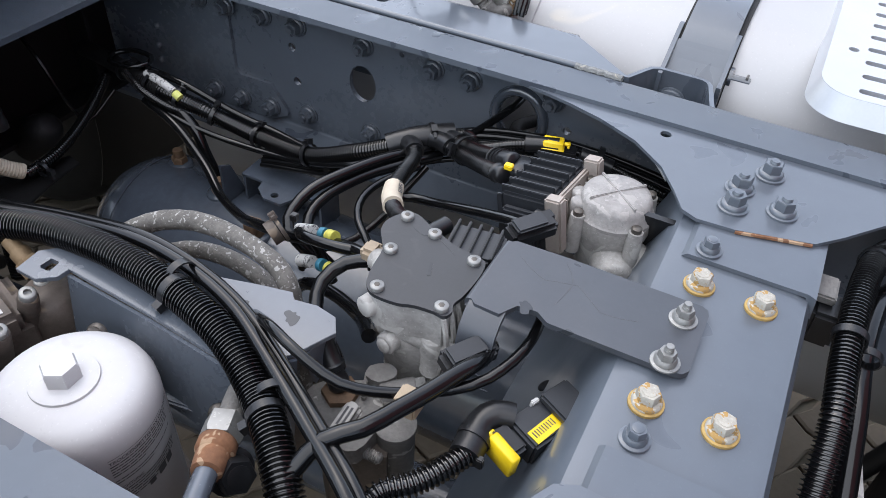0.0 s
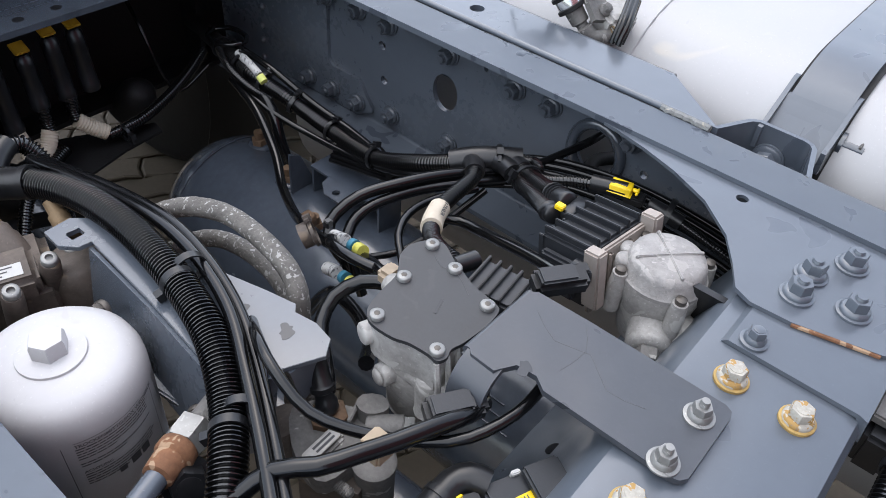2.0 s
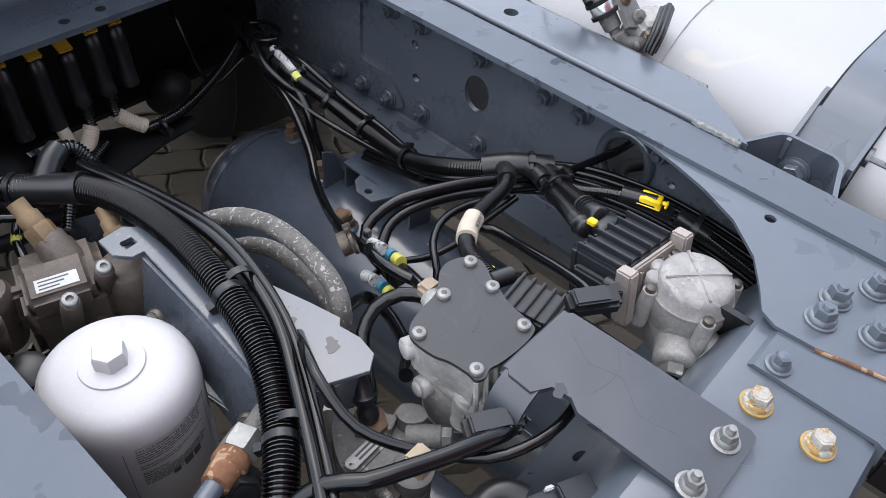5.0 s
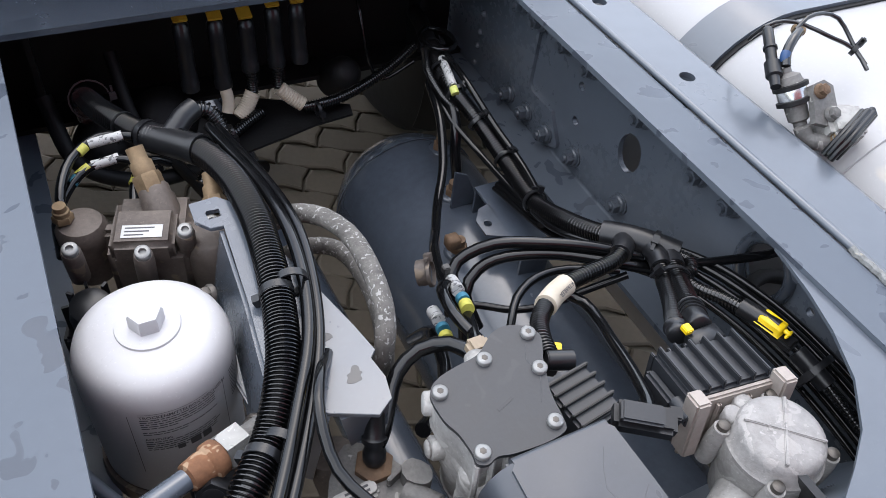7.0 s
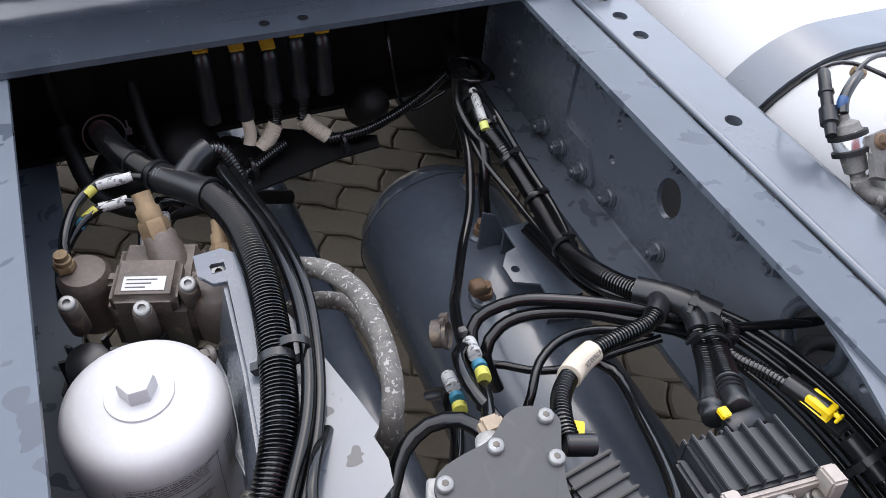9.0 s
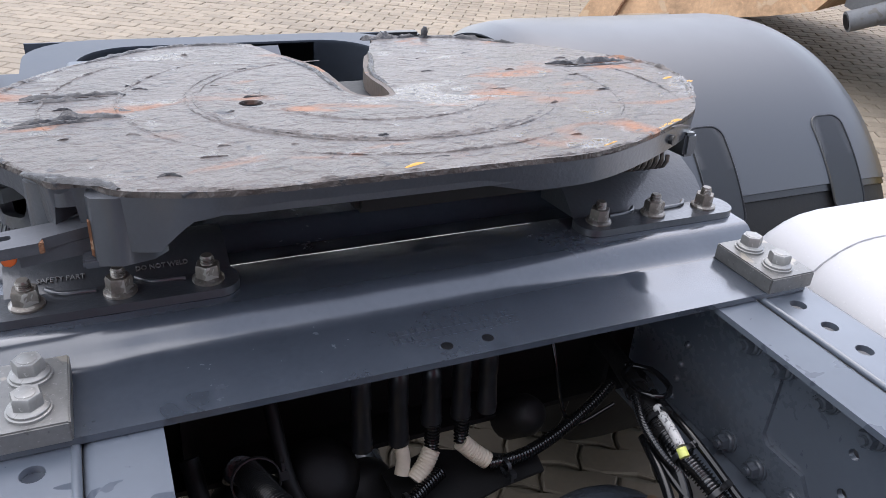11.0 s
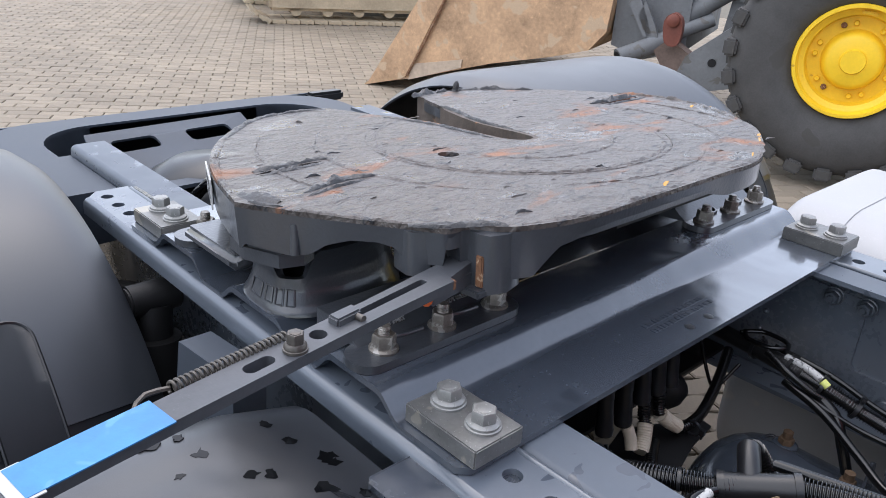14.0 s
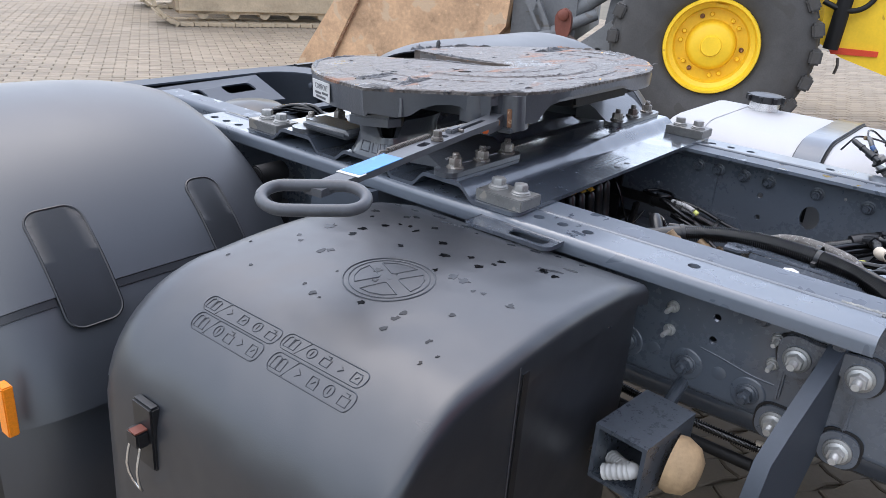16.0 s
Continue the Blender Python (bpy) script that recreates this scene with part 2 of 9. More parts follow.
REDMACHINE = surface("worn_red_paint", (0.17, 0.05, 0.032), 0.6, var=0.3, scale=8, fine=60, bump=0.3)
TRACK = surface("dusty_steel_track", (0.44, 0.36, 0.25), 0.75, var=0.3, scale=3, fine=40, bump=0.5, dist=0.01)
WELD = surface("weld_seam", (0.20, 0.205, 0.20), 0.6, metal=0.2, var=0.45, scale=160, fine=500, bump=0.9, blot=(0.32, 0.30, 0.25), blot_scale=90, blot_cut=0.6)


def paver_material(name, dark, single=False, tone=(0.236, 0.196, 0.146)):
    m = surface(name, tuple(c * dark for c in tone), 0.8, var=0.22, scale=1.1, fine=70, bump=0.5, dist=0.004)
    n, l = m.node_tree.nodes, m.node_tree.links
    b = n["Principled BSDF"]
    src = b.inputs["Base Color"].links[0].from_socket
    geo = n.new("ShaderNodeObjectInfo" if single else "ShaderNodeNewGeometry")
    mr = n.new("ShaderNodeMapRange")
    mr.inputs[3].default_value, mr.inputs[4].default_value = 0.87, 1.12
    l.new(geo.outputs["Random" if single else "Random Per Island"], mr.inputs[0])
    mul = n.new("ShaderNodeMix")
    mul.data_type, mul.blend_type = "RGBA", "MULTIPLY"
    mul.inputs["Factor"].default_value = 1
    l.new(src, mul.inputs["A"])
    l.new(mr.outputs[0], mul.inputs["B"])
    l.new(mul.outputs["Result"], b.inputs["Base Color"])
    return m


def greasy_top():
    """Worn plate steel: grey smear, drawn-out wet flecks, dark crumbs and rust patches, with relief. Wet spots are
    lightened for their glint.
    """
    m = surface("greasy_worn_steel", (0.082, 0.071, 0.065), 0.38, metal=0.1, var=0.4, scale=11, fine=70, bump=0.0)
    n, l = m.node_tree.nodes, m.node_tree.links
    b = n["Principled BSDF"]
    col = b.inputs["Base Color"].links[0].from_socket
    rgh = b.inputs["Roughness"].links[0].from_socket
    tc = n["Texture Coordinate"]

    def mask(scale, lo, hi, squash, detail, shift):
        mp = n.new("ShaderNodeMapping")
        mp.inputs["Scale"].default_value = squash
        mp.inputs["Location"].default_value = (shift, shift * 1.7, 0)
        l.new(tc.outputs["Object"], mp.inputs["Vector"])
        t = n.new("ShaderNodeTexNoise")
        t.inputs["Scale"].default_value, t.inputs["Detail"].default_value, t.inputs["Distortion"].default_value = scale, detail, 0.8
        l.new(mp.outputs[0], t.inputs["Vector"])
        r = n.new("ShaderNodeMapRange")
        r.inputs[1].default_value, r.inputs[2].default_value = lo, hi
        l.new(t.outputs[0], r.inputs[0])
        return r.outputs[0], t.outputs[0]

    def blend(f, a, value, colour=True):
        x = n.new("ShaderNodeMix")
        x.data_type = "RGBA" if colour else "FLOAT"
        l.new(f, x.inputs["Factor"])
        l.new(a, x.inputs["A"])
        x.inputs["B"].default_value = (*value, 1) if colour else value
        return x.outputs["Result"]

    rust, _ = mask(6, 0.575, 0.70, (1, 1.8, 1), 8, 3.1)
    lump, _ = mask(22, 0.40, 0.72, (1.0, 1.1, 1), 7, 1.9)
    fleck, fh = mask(28, 0.66, 0.68, (0.85, 1.15, 1), 3, 0.4)
    film, _ = mask(5, 0.62, 0.65, (1, 1.4, 1), 4, 7.7)
    crumb, ch = mask(64, 0.61, 0.66, (1, 1.2, 1), 6, 5.2)
    col = blend(rust, col, (0.25, 0.115, 0.06))
    # wet film and flecks: their sheen is partly put into a lighter colour
    col = blend(film, col, (0.118, 0.113, 0.112))
    col = blend(fleck, col, (0.108, 0.104, 0.102))
    col = blend(crumb, col, (0.035, 0.036, 0.04))
    rgh = blend(rust, rgh, 0.65, False)
    rgh = blend(film, rgh, 0.22, False)
    rgh = blend(fleck, rgh, 0.22, False)
    rgh = blend(crumb, rgh, 0.45, False)
    l.new(col, b.inputs["Base Color"])
    l.new(rgh, b.inputs["Roughness"])
    hs = n.new("ShaderNodeMath")
    hs.operation = "MULTIPLY_ADD"
    l.new(ch, hs.inputs[0])
    hs.inputs[1].default_value = 0.5
    l.new(fh, hs.inputs[2])
    h2 = n.new("ShaderNodeMath")
    h2.operation = "MULTIPLY_ADD"
    l.new(lump, h2.inputs[0])
    h2.inputs[1].default_value = 0.34
    l.new(hs.outputs[0], h2.inputs[2])
    bp = n.new("ShaderNodeBump")
    bp.inputs["Strength"].default_value, bp.inputs["Distance"].default_value = 0.9, 0.010
    l.new(h2.outputs[0], bp.inputs["Height"])
    l.new(bp.outputs[0], b.inputs["Normal"])
    return m


GREASYTOP = greasy_top()
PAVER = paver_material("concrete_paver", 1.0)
# stones under the truck: damp dirt and the truck's shade share this darker colour
PAVER_UNDER = paver_material("dirty_shaded_paver", 0.42, tone=(0.29, 0.232, 0.168))
JOINT = surface("sandy_joint", (0.135, 0.118, 0.088), 0.95, var=0.3, scale=2, fine=60, bump=0.4)

# ---- mesh helpers ----


def part(name, bm, material, parent=None, label="", sharp=48, loc=None):
    """Link a bmesh as one mesh object, under a thing or a part."""
    bmesh.ops.recalc_face_normals(bm, faces=bm.faces)
    me = bpy.data.meshes.new(name)
    bm.to_mesh(me)
    bm.free()
    me.polygons.foreach_set("use_smooth", [True] * len(me.polygons))
    me.set_sharp_from_angle(angle=radians(sharp))
    me.materials.append(material)
    ob = new(name, me)
    if parent is not None:
        ob.parent = parent
    if loc is not None:
        ob.matrix_basis = loc
    if label:
        ob["label"] = label
    return ob


def group_of(name, label, category, at=(0, 0, 0), group="", kind=""):
    """An Empty at a thing's base that parents its parts; the parts keep world coordinates."""
    e = new(name)
    e.empty_display_size = 0.02
    return tagged(e, label, category, group, kind)


def bm_new():
    return bmesh.new()


def bevel(bm, width, segs=2, angle=30):
    es = [e for e in bm.edges if len(e.link_faces) == 2 and e.calc_face_angle(0) > radians(angle)]
    if es:
        bmesh.ops.bevel(bm, geom=es, offset=width, segments=segs, affect="EDGES", clamp_overlap=True)
    return bm


def add_box(bm, lo, hi, m=None):
    r = bmesh.ops.create_cube(bm, size=1)
    c = [(a + b) / 2 for a, b in zip(lo, hi)]
    d = [b - a for a, b in zip(lo, hi)]
    t = Matrix.Translation(c) @ Matrix.Diagonal((*d, 1))
    bmesh.ops.transform(bm, matrix=(m @ t) if m else t, verts=r["verts"])
    return bm


def box(lo, hi, b=0.0, m=None, segs=2):
    bm = add_box(bm_new(), lo, hi, m)
    return bevel(bm, b, segs) if b else bm


def frame_of(d):
    d = Vector(d).normalized()
    return d.to_track_quat("Z", "Y").to_matrix()


def add_rod(bm, a, b, r, r2=None, seg=16, caps=True):
    a, b = Vector(a), Vector(b)
    res = bmesh.ops.create_cone(bm, cap_ends=caps, segments=seg, radius1=r, radius2=r if r2 is None else r2, depth=(b - a).length)
    bmesh.ops.transform(bm, matrix=Matrix.Translation((a + b) / 2) @ frame_of(b - a).to_4x4(), verts=res["verts"])
    return bm


def rod(a, b, r, r2=None, seg=16, bev=0.0):
    bm = add_rod(bm_new(), a, b, r, r2, seg)
    return bevel(bm, bev, 2, 50) if bev else bm


def add_lathe(bm, base, axis, profile, seg=24, ring=False):
    """Turn (radius, height) pairs round an axis from base; ends closed, or joined to a ring."""
    f = frame_of(axis)
    base = Vector(base)
    rings = []
    for r, h in profile:
        rings.append([bm.verts.new(base + f @ Vector((r * math.cos(2 * math.pi * i / seg), r * math.sin(2 * math.pi * i / seg), h))) for i in range(seg)])
    for p, q in zip(rings, rings[1:]):
        for i in range(seg):
            bm.faces.new((p[i], p[(i + 1) % seg], q[(i + 1) % seg], q[i]))
    if ring:
        p, q = rings[-1], rings[0]
        for i in range(seg):
            bm.faces.new((p[i], p[(i + 1) % seg], q[(i + 1) % seg], q[i]))
        return bm
    bm.faces.new(rings[0])
    bm.faces.new(rings[-1])
    return bm


def lathe(base, axis, profile, seg=24, ring=False):
    return add_lathe(bm_new(), base, axis, profile, seg, ring)


def circle(cx, cy, r, n=16, ry=None):
    return [(cx + r * math.cos(2 * math.pi * i / n), cy + (ry or r) * math.sin(2 * math.pi * i / n)) for i in range(n)]


def rounded(x0, y0, x1, y1, r, n=4):
    pts = []
    for cx, cy, a0 in ((x1 - r, y1 - r, 0), (x0 + r, y1 - r, 90), (x0 + r, y0 + r, 180), (x1 - r, y0 + r, 270)):
        for i in range(n + 1):
            a = radians(a0 + 90 * i / n)
            pts.append((cx + r * math.cos(a), cy + r * math.sin(a)))
    return pts


def add_prism(bm, outer, z0, z1, holes=(), m=None):
    """A plate with an outline and holes in its own x, y, from z0 to z1, placed by m."""
    m = m or Matrix()
    tops, bots = [], []
    for loop in (outer, *holes):
        t = [bm.verts.new(m @ Vector((x, y, z1))) for x, y in loop]
        b = [bm.verts.new(m @ Vector((x, y, z0))) for x, y in loop]
        k = len(loop)
        for i in range(k):
            bm.faces.new((b[i], b[(i + 1) % k], t[(i + 1) % k], t[i]))
        tops.append(t)
        bots.append(b)
    for loops in (tops, bots):
        if len(loops) == 1:
            bm.faces.new(loops[0])
            continue
        es = []
        for lp in loops:
            for i in range(len(lp)):
                es.append(bm.edges.get((lp[i], lp[(i + 1) % len(lp)])))
        bmesh.ops.triangle_fill(bm, use_beauty=True, edges=es)
    return bm


def prism(outer, z0, z1, holes=(), m=None, b=0.0):
    bm = add_prism(bm_new(), outer, z0, z1, holes, m)
    return bevel(bm, b, 2, 60) if b else bm


# a plate's own axes for the planes x = const and y = const
SIDE_X = Matrix(((0, 0, 1, 0), (1, 0, 0, 0), (0, 1, 0, 0), (0, 0, 0, 1)))
SIDE_Y = Matrix(((1, 0, 0, 0), (0, 0, -1, 0), (0, 1, 0, 0), (0, 0, 0, 1)))


def spline(pts, step):
    """Points along a smooth line through pts, about step apart."""
    p = [Vector(q) for q in pts]
    p = [2 * p[0] - p[1]] + p + [2 * p[-1] - p[-2]]
    out = []
    for i in range(1, len(p) - 2):
        k = max(2, int((p[i + 1] - p[i]).length / step))
        for j in range(k):
            t = j / k
            a, b, c, d = p[i - 1], p[i], p[i + 1], p[i + 2]
            out.append(0.5 * ((2 * b) + (c - a) * t + (2 * a - 5 * b + 4 * c - d) * t * t + (3 * b - a - 3 * c + d) * t ** 3))
    out.append(p[-2])
    return out


def add_tube(bm, pts, r, seg=10, step=0.012, ribs=0.0, depth=0.24, raw=False):
    """A tube along a smooth line; ribs: the pitch of a corrugated one."""
    if ribs:
        line = spline(pts, ribs / 6)
    else:
        line = [Vector(q) for q in pts] if raw else spline(pts, step)
    up = Vector((0.13, 0.21, 0.97))
    rings = []
    for i, q in enumerate(line):
        d = (line[min(i + 1, len(line) - 1)] - line[max(i - 1, 0)]).normalized()
        u = (up - d * up.dot(d)).normalized()
        up = u
        v = d.cross(u)
        rad = r
        if ribs:
            rad = r * (1.0, 1 - 0.05 * depth, 1 - 0.92 * depth, 1 - depth, 1 - depth, 1 - 0.92 * depth)[i % 6]
        rings.append([bm.verts.new(q + rad * (math.cos(2 * math.pi * k / seg) * u + math.sin(2 * math.pi * k / seg) * v)) for k in range(seg)])
    for a, b in zip(rings, rings[1:]):
        for k in range(seg):
            bm.faces.new((a[k], a[(k + 1) % seg], b[(k + 1) % seg], b[k]))
    bm.faces.new(rings[0])
    bm.faces.new(rings[-1])
    return bm


def tube(pts, r, seg=10, step=0.012, ribs=0.0, depth=0.24, raw=False):
    return add_tube(bm_new(), pts, r, seg, step, ribs, depth, raw)


def at_along(pts, f):
    line = spline(pts, 0.006)
    i = min(len(line) - 2, int(f * (len(line) - 1)))
    return line[i], (line[i + 1] - line[i]).normalized()


def add_tie(bm, c, d, r, w=0.005, head=True, turn=0.0):
    """A cable tie round a bundle at c that runs along d."""
    f = frame_of(d)
    c = Vector(c)
    n = 18
    ring = []
    for k in range(n):
        a = 2 * math.pi * k / n
        o = f @ Vector((math.cos(a), math.sin(a), 0))
        z = f @ Vector((0, 0, 1))
        ring.append([bm.verts.new(c + o * rr + z * h) for rr, h in ((r, -w / 2), (r + 0.0016, -w / 2), (r + 0.0016, w / 2), (r, w / 2))])
    for k in range(n):
        p, q = ring[k], ring[(k + 1) % n]
        for j in range(4):
            bm.faces.new((p[j], q[j], q[(j + 1) % 4], p[(j + 1) % 4]))
    if head:
        m = Matrix.Translation(c) @ f.to_4x4() @ pose(0, 0, 0, 0, 0, turn)
        add_box(bm, (r, -0.0045, -0.004), (r + 0.008, 0.0045, 0.004), m)
        add_box(bm, (r + 0.003, 0.003, -0.002), (r + 0.0055, 0.013, 0.002), m)
    return bm


def add_hex(bm, base, axis, af, h, seg=6, top=0.85):
    """A hexagon head with chamfered top; af: across flats."""
    r = af / math.sqrt(3)
    return add_lathe(bm, base, axis, [(r, 0), (r, h * 0.82), (r * 0.9, h)], 6)


def bolt_mesh(af=0.024, head=0.014, washer=0.0, wr=0.0, flange=True, stud=0.0, nut=False):
    """A bolt standing on z = 0: optional washer, flange, hexagon and stud end."""
    bm = bm_new()
    z = 0.0
    if washer:
        add_lathe(bm, (0, 0, 0), (0, 0, 1), [(wr, 0), (wr, washer * 0.8), (wr - 0.001, washer)], 24)
        z = washer
    if flange:
        add_lathe(bm, (0, 0, z), (0, 0, 1), [(af * 0.72, 0), (af * 0.72, 0.0025), (af * 0.58, 0.005)], 24)
        z += 0.003
    add_hex(bm, (0, 0, z), (0, 0, 1), af, head)
    if stud:
        p = [(af * 0.31, 0)]
        k = int(stud / 0.0022)
        for i in range(k):
            p += [(af * 0.31, 0.0022 * i + 0.0003), (af * 0.27, 0.0022 * i + 0.0014)]
        p += [(af * 0.24, stud)]
        add_lathe(bm, (0, 0, z + head), (0, 0, 1), p, 14)
    else:
        add_lathe(bm, (0, 0, z + head), (0, 0, 1), [(af * 0.36, 0), (af * 0.36, 0.0004), (af * 0.33, 0.0006)], 18)
    return bm


MESHES = {}


def bolt(name, parent, at, axis=(0, 0, 1), material=None, key="std", label="", spin=None, **kw):
    """One bolt as a part; alike bolts share their mesh."""
    k = (key, material.name)
    if k not in MESHES:
        ob = part(name, bolt_mesh(**kw), material, parent)
        MESHES[k] = ob.data
    else:
        ob = new(name, MESHES[k])
        ob.parent = parent
    turn = random.uniform(0, 60) if spin is None else spin
    ob.matrix_basis = Matrix.Translation(at) @ frame_of(axis).to_4x4() @ pose(0, 0, 0, 0, 0, turn)
    if label:
        ob["label"] = label
    return ob


def words(name, body, size, m, material, parent, depth=0.0006, align="LEFT", label=""):
    """Raised lettering in the built-in font."""
    cu = bpy.data.curves.new(name, "FONT")
    cu.body, cu.size, cu.extrude, cu.align_x = body, size, depth, align
    cu.resolution_u = 2
    tmp = bpy.data.objects.new(name, cu)
    me = bpy.data.meshes.new_from_object(tmp)
    bpy.data.objects.remove(tmp)
    me.materials.clear()
    me.materials.append(material)
    ob = new(name, me)
    ob.parent = parent
    ob.matrix_basis = m
    if label:
        ob["label"] = label
    return ob

# ---- setting: the yard ----


def paver_sheet(name, x0, x1, y0, y1, a, b, turn, skip=None, zig=0.0, gap=0.006, z=0.0, lift=0.004, pick=None, picked=None):
    """Paving stones in running bond, one joined mesh; zig: notched interlocking sides."""
    verts, faces = [], []
    c, s = math.cos(radians(turn)), math.sin(radians(turn))
    cx, cy = (x0 + x1) / 2, (y0 + y1) / 2
    half = math.hypot(x1 - x0, y1 - y0) / 2
    rnd = random.Random(5)
    rows = int(2 * half / b) + 1
    cols = int(2 * half / a) + 1
    for r in range(rows):
        for k in range(cols):
            u = -half + k * a + (a / 2 if r % 2 else 0)
            v = -half + r * b
            X, Y = cx + c * u - s * v, cy + s * u + c * v
            if not (x0 < X < x1 and y0 < Y < y1) or (skip and skip(X, Y)):
                continue
            h = z + rnd.uniform(-lift, lift) * 0.5
            ta, tb = rnd.uniform(-0.006, 0.006), rnd.uniform(-0.01, 0.01)
            if pick and pick(X, Y):
                picked.append((X, Y, h, ta, tb, turn))
                continue
            ha, hb = a / 2 - gap / 2, b / 2 - gap / 2
            if zig:
                q = ha / 2
                out = [(-ha, -hb), (-q, -hb - zig), (0, -hb), (q, -hb + zig), (ha, -hb), (ha - zig, 0), (ha, hb), (q, hb + zig), (0, hb), (-q, hb - zig), (-ha, hb), (-ha - zig, 0)]
            else:
                out = [(-ha, -hb), (ha, -hb), (ha, hb), (-ha, hb)]
            i0 = len(verts)
            m = len(out)
            for sc, dz in ((1.0, -0.03), (1.0, -0.004), (1 - 0.012 / b, 0.0)):
                for p, w in out:
                    p2, w2 = p * (1 - (1 - sc) * b / a), w * sc
                    verts.append((X + c * p2 - s * w2, Y + s * p2 + c * w2, h + dz + (ta * p2 + tb * w2 if dz > -0.02 else 0)))
            for lv in range(2):
                for i in range(m):
                    j = (i + 1) % m
                    faces.append((i0 + lv * m + i, i0 + lv * m + j, i0 + (lv + 1) * m + j, i0 + (lv + 1) * m + i))
            faces.append(tuple(i0 + 2 * m + i for i in range(m)))
    me = bpy.data.meshes.new(name)
    me.from_pydata(verts, [], faces)
    me.materials.append(PAVER)
    return new(name, me)


gr = bm_new()
add_box(gr, (-400, -400, -0.3), (400, 400, -0.012))
ground = part("ground", gr, JOINT)
tagged(ground, "sandy bed of a paved yard", "ground", kind="structure")


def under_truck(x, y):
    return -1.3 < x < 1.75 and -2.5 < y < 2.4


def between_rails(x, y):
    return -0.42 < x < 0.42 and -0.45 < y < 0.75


def beside_truck(x, y):
    return 1.75 < x < 3.0 and 2.0 < y < 4.2


YARD_SINGLE, UNDER_SINGLE = [], []
far_pavers = paver_sheet("pavement", -4, 13, -2.5, 17, 0.21, 0.105, -32, skip=under_truck, pick=beside_truck, picked=YARD_SINGLE)
far_pavers.parent = ground
tagged(far_pavers, "worn sandy concrete paving stones in rows", kind="stuff")
# footprint of the truck, its shade painted into the stones
near_pavers = paver_sheet("pavement", -1.3, 1.75, -2.5, 2.4, 0.20, 0.10, -32, zig=0.009, gap=0.007, pick=between_rails, picked=UNDER_SINGLE)
near_pavers.data.materials[0] = PAVER_UNDER
near_pavers.parent = ground
tagged(near_pavers, "damp interlocking concrete paving stones, darkened for the truck's shade", kind="stuff")

# ---- chassis rails ----
RAIL_TOP, RAIL_LOW = 0.9665, 0.725


def chassis_rail(side, front, back):
    """A pressed channel: web, two flanges turned inwards, bends rounded."""
    t, fl, rad = 0.008, 0.070, 0.012
    rail = group_of("chassis_rail", "grey painted steel truck chassis rail with bolts along its web", "chassis rail", group="chassis rails")
    far = side > 0
    holes = []
    if far:
        holes = [circle(-0.263, 0.848, 0.023, 22, 0.030), circle(-0.515, 0.872, 0.030, 22, 0.036), circle(-0.137, 0.874, 0.007, 12), circle(-0.142, 0.817, 0.007, 12), circle(-0.585, 0.874, 0.006, 10), circle(-0.33, 0.915, 0.004, 8)]
    else:
        holes = [circle(-0.316, 0.876, 0.007, 12), circle(-0.317, 0.834, 0.007, 12), circle(-0.13, 0.872, 0.007, 12), circle(-0.128, 0.835, 0.007, 12)]
    zt, zl = RAIL_TOP - rad, RAIL_LOW + rad
    outline = [(front, zl), (back, zl), (back, zt), (front, zt)]
    web = prism(outline, 0, t, holes, m=Matrix.Translation((side * 0.395 - (t if far else 0), 0, 0)) @ SIDE_X)
    part("web", web, PAINT_WEB, rail)
    bm = bm_new()
    # the bends and flanges, swept along y
    for up in (1, -1):
        prof = []
        z0 = RAIL_TOP if up > 0 else RAIL_LOW
        for i in range(5):
            a = radians(90 * i / 4)
            prof.append((0.395 - rad + rad * math.cos(a), z0 - up * (rad - rad * math.sin(a))))
        prof.append((0.395 - fl, z0))
        inner = [(0.395 - fl, z0 - up * t)]
        for i in range(4, -1, -1):
            a = radians(90 * i / 4)
            rr = rad - t
            inner.append((0.395 - rad + rr * math.cos(a), z0 - up * (rad - rr * math.sin(a))))
        loop = prof + inner
        va = [bm.verts.new((side * x, front, z)) for x, z in loop]
        vb = [bm.verts.new((side * x, back, z)) for x, z in loop]
        k = len(loop)
        for i in range(k):
            bm.faces.new((va[i], va[(i + 1) % k], vb[(i + 1) % k], vb[i]))
        bm.faces.new(va)
        bm.faces.new(vb)
    part("flange", bm, PAINT_RAIL, rail)
    return rail


rail_n = chassis_rail(-1, -1.9, 1.30)
rail_f = chassis_rail(1, -1.9, 1.30)


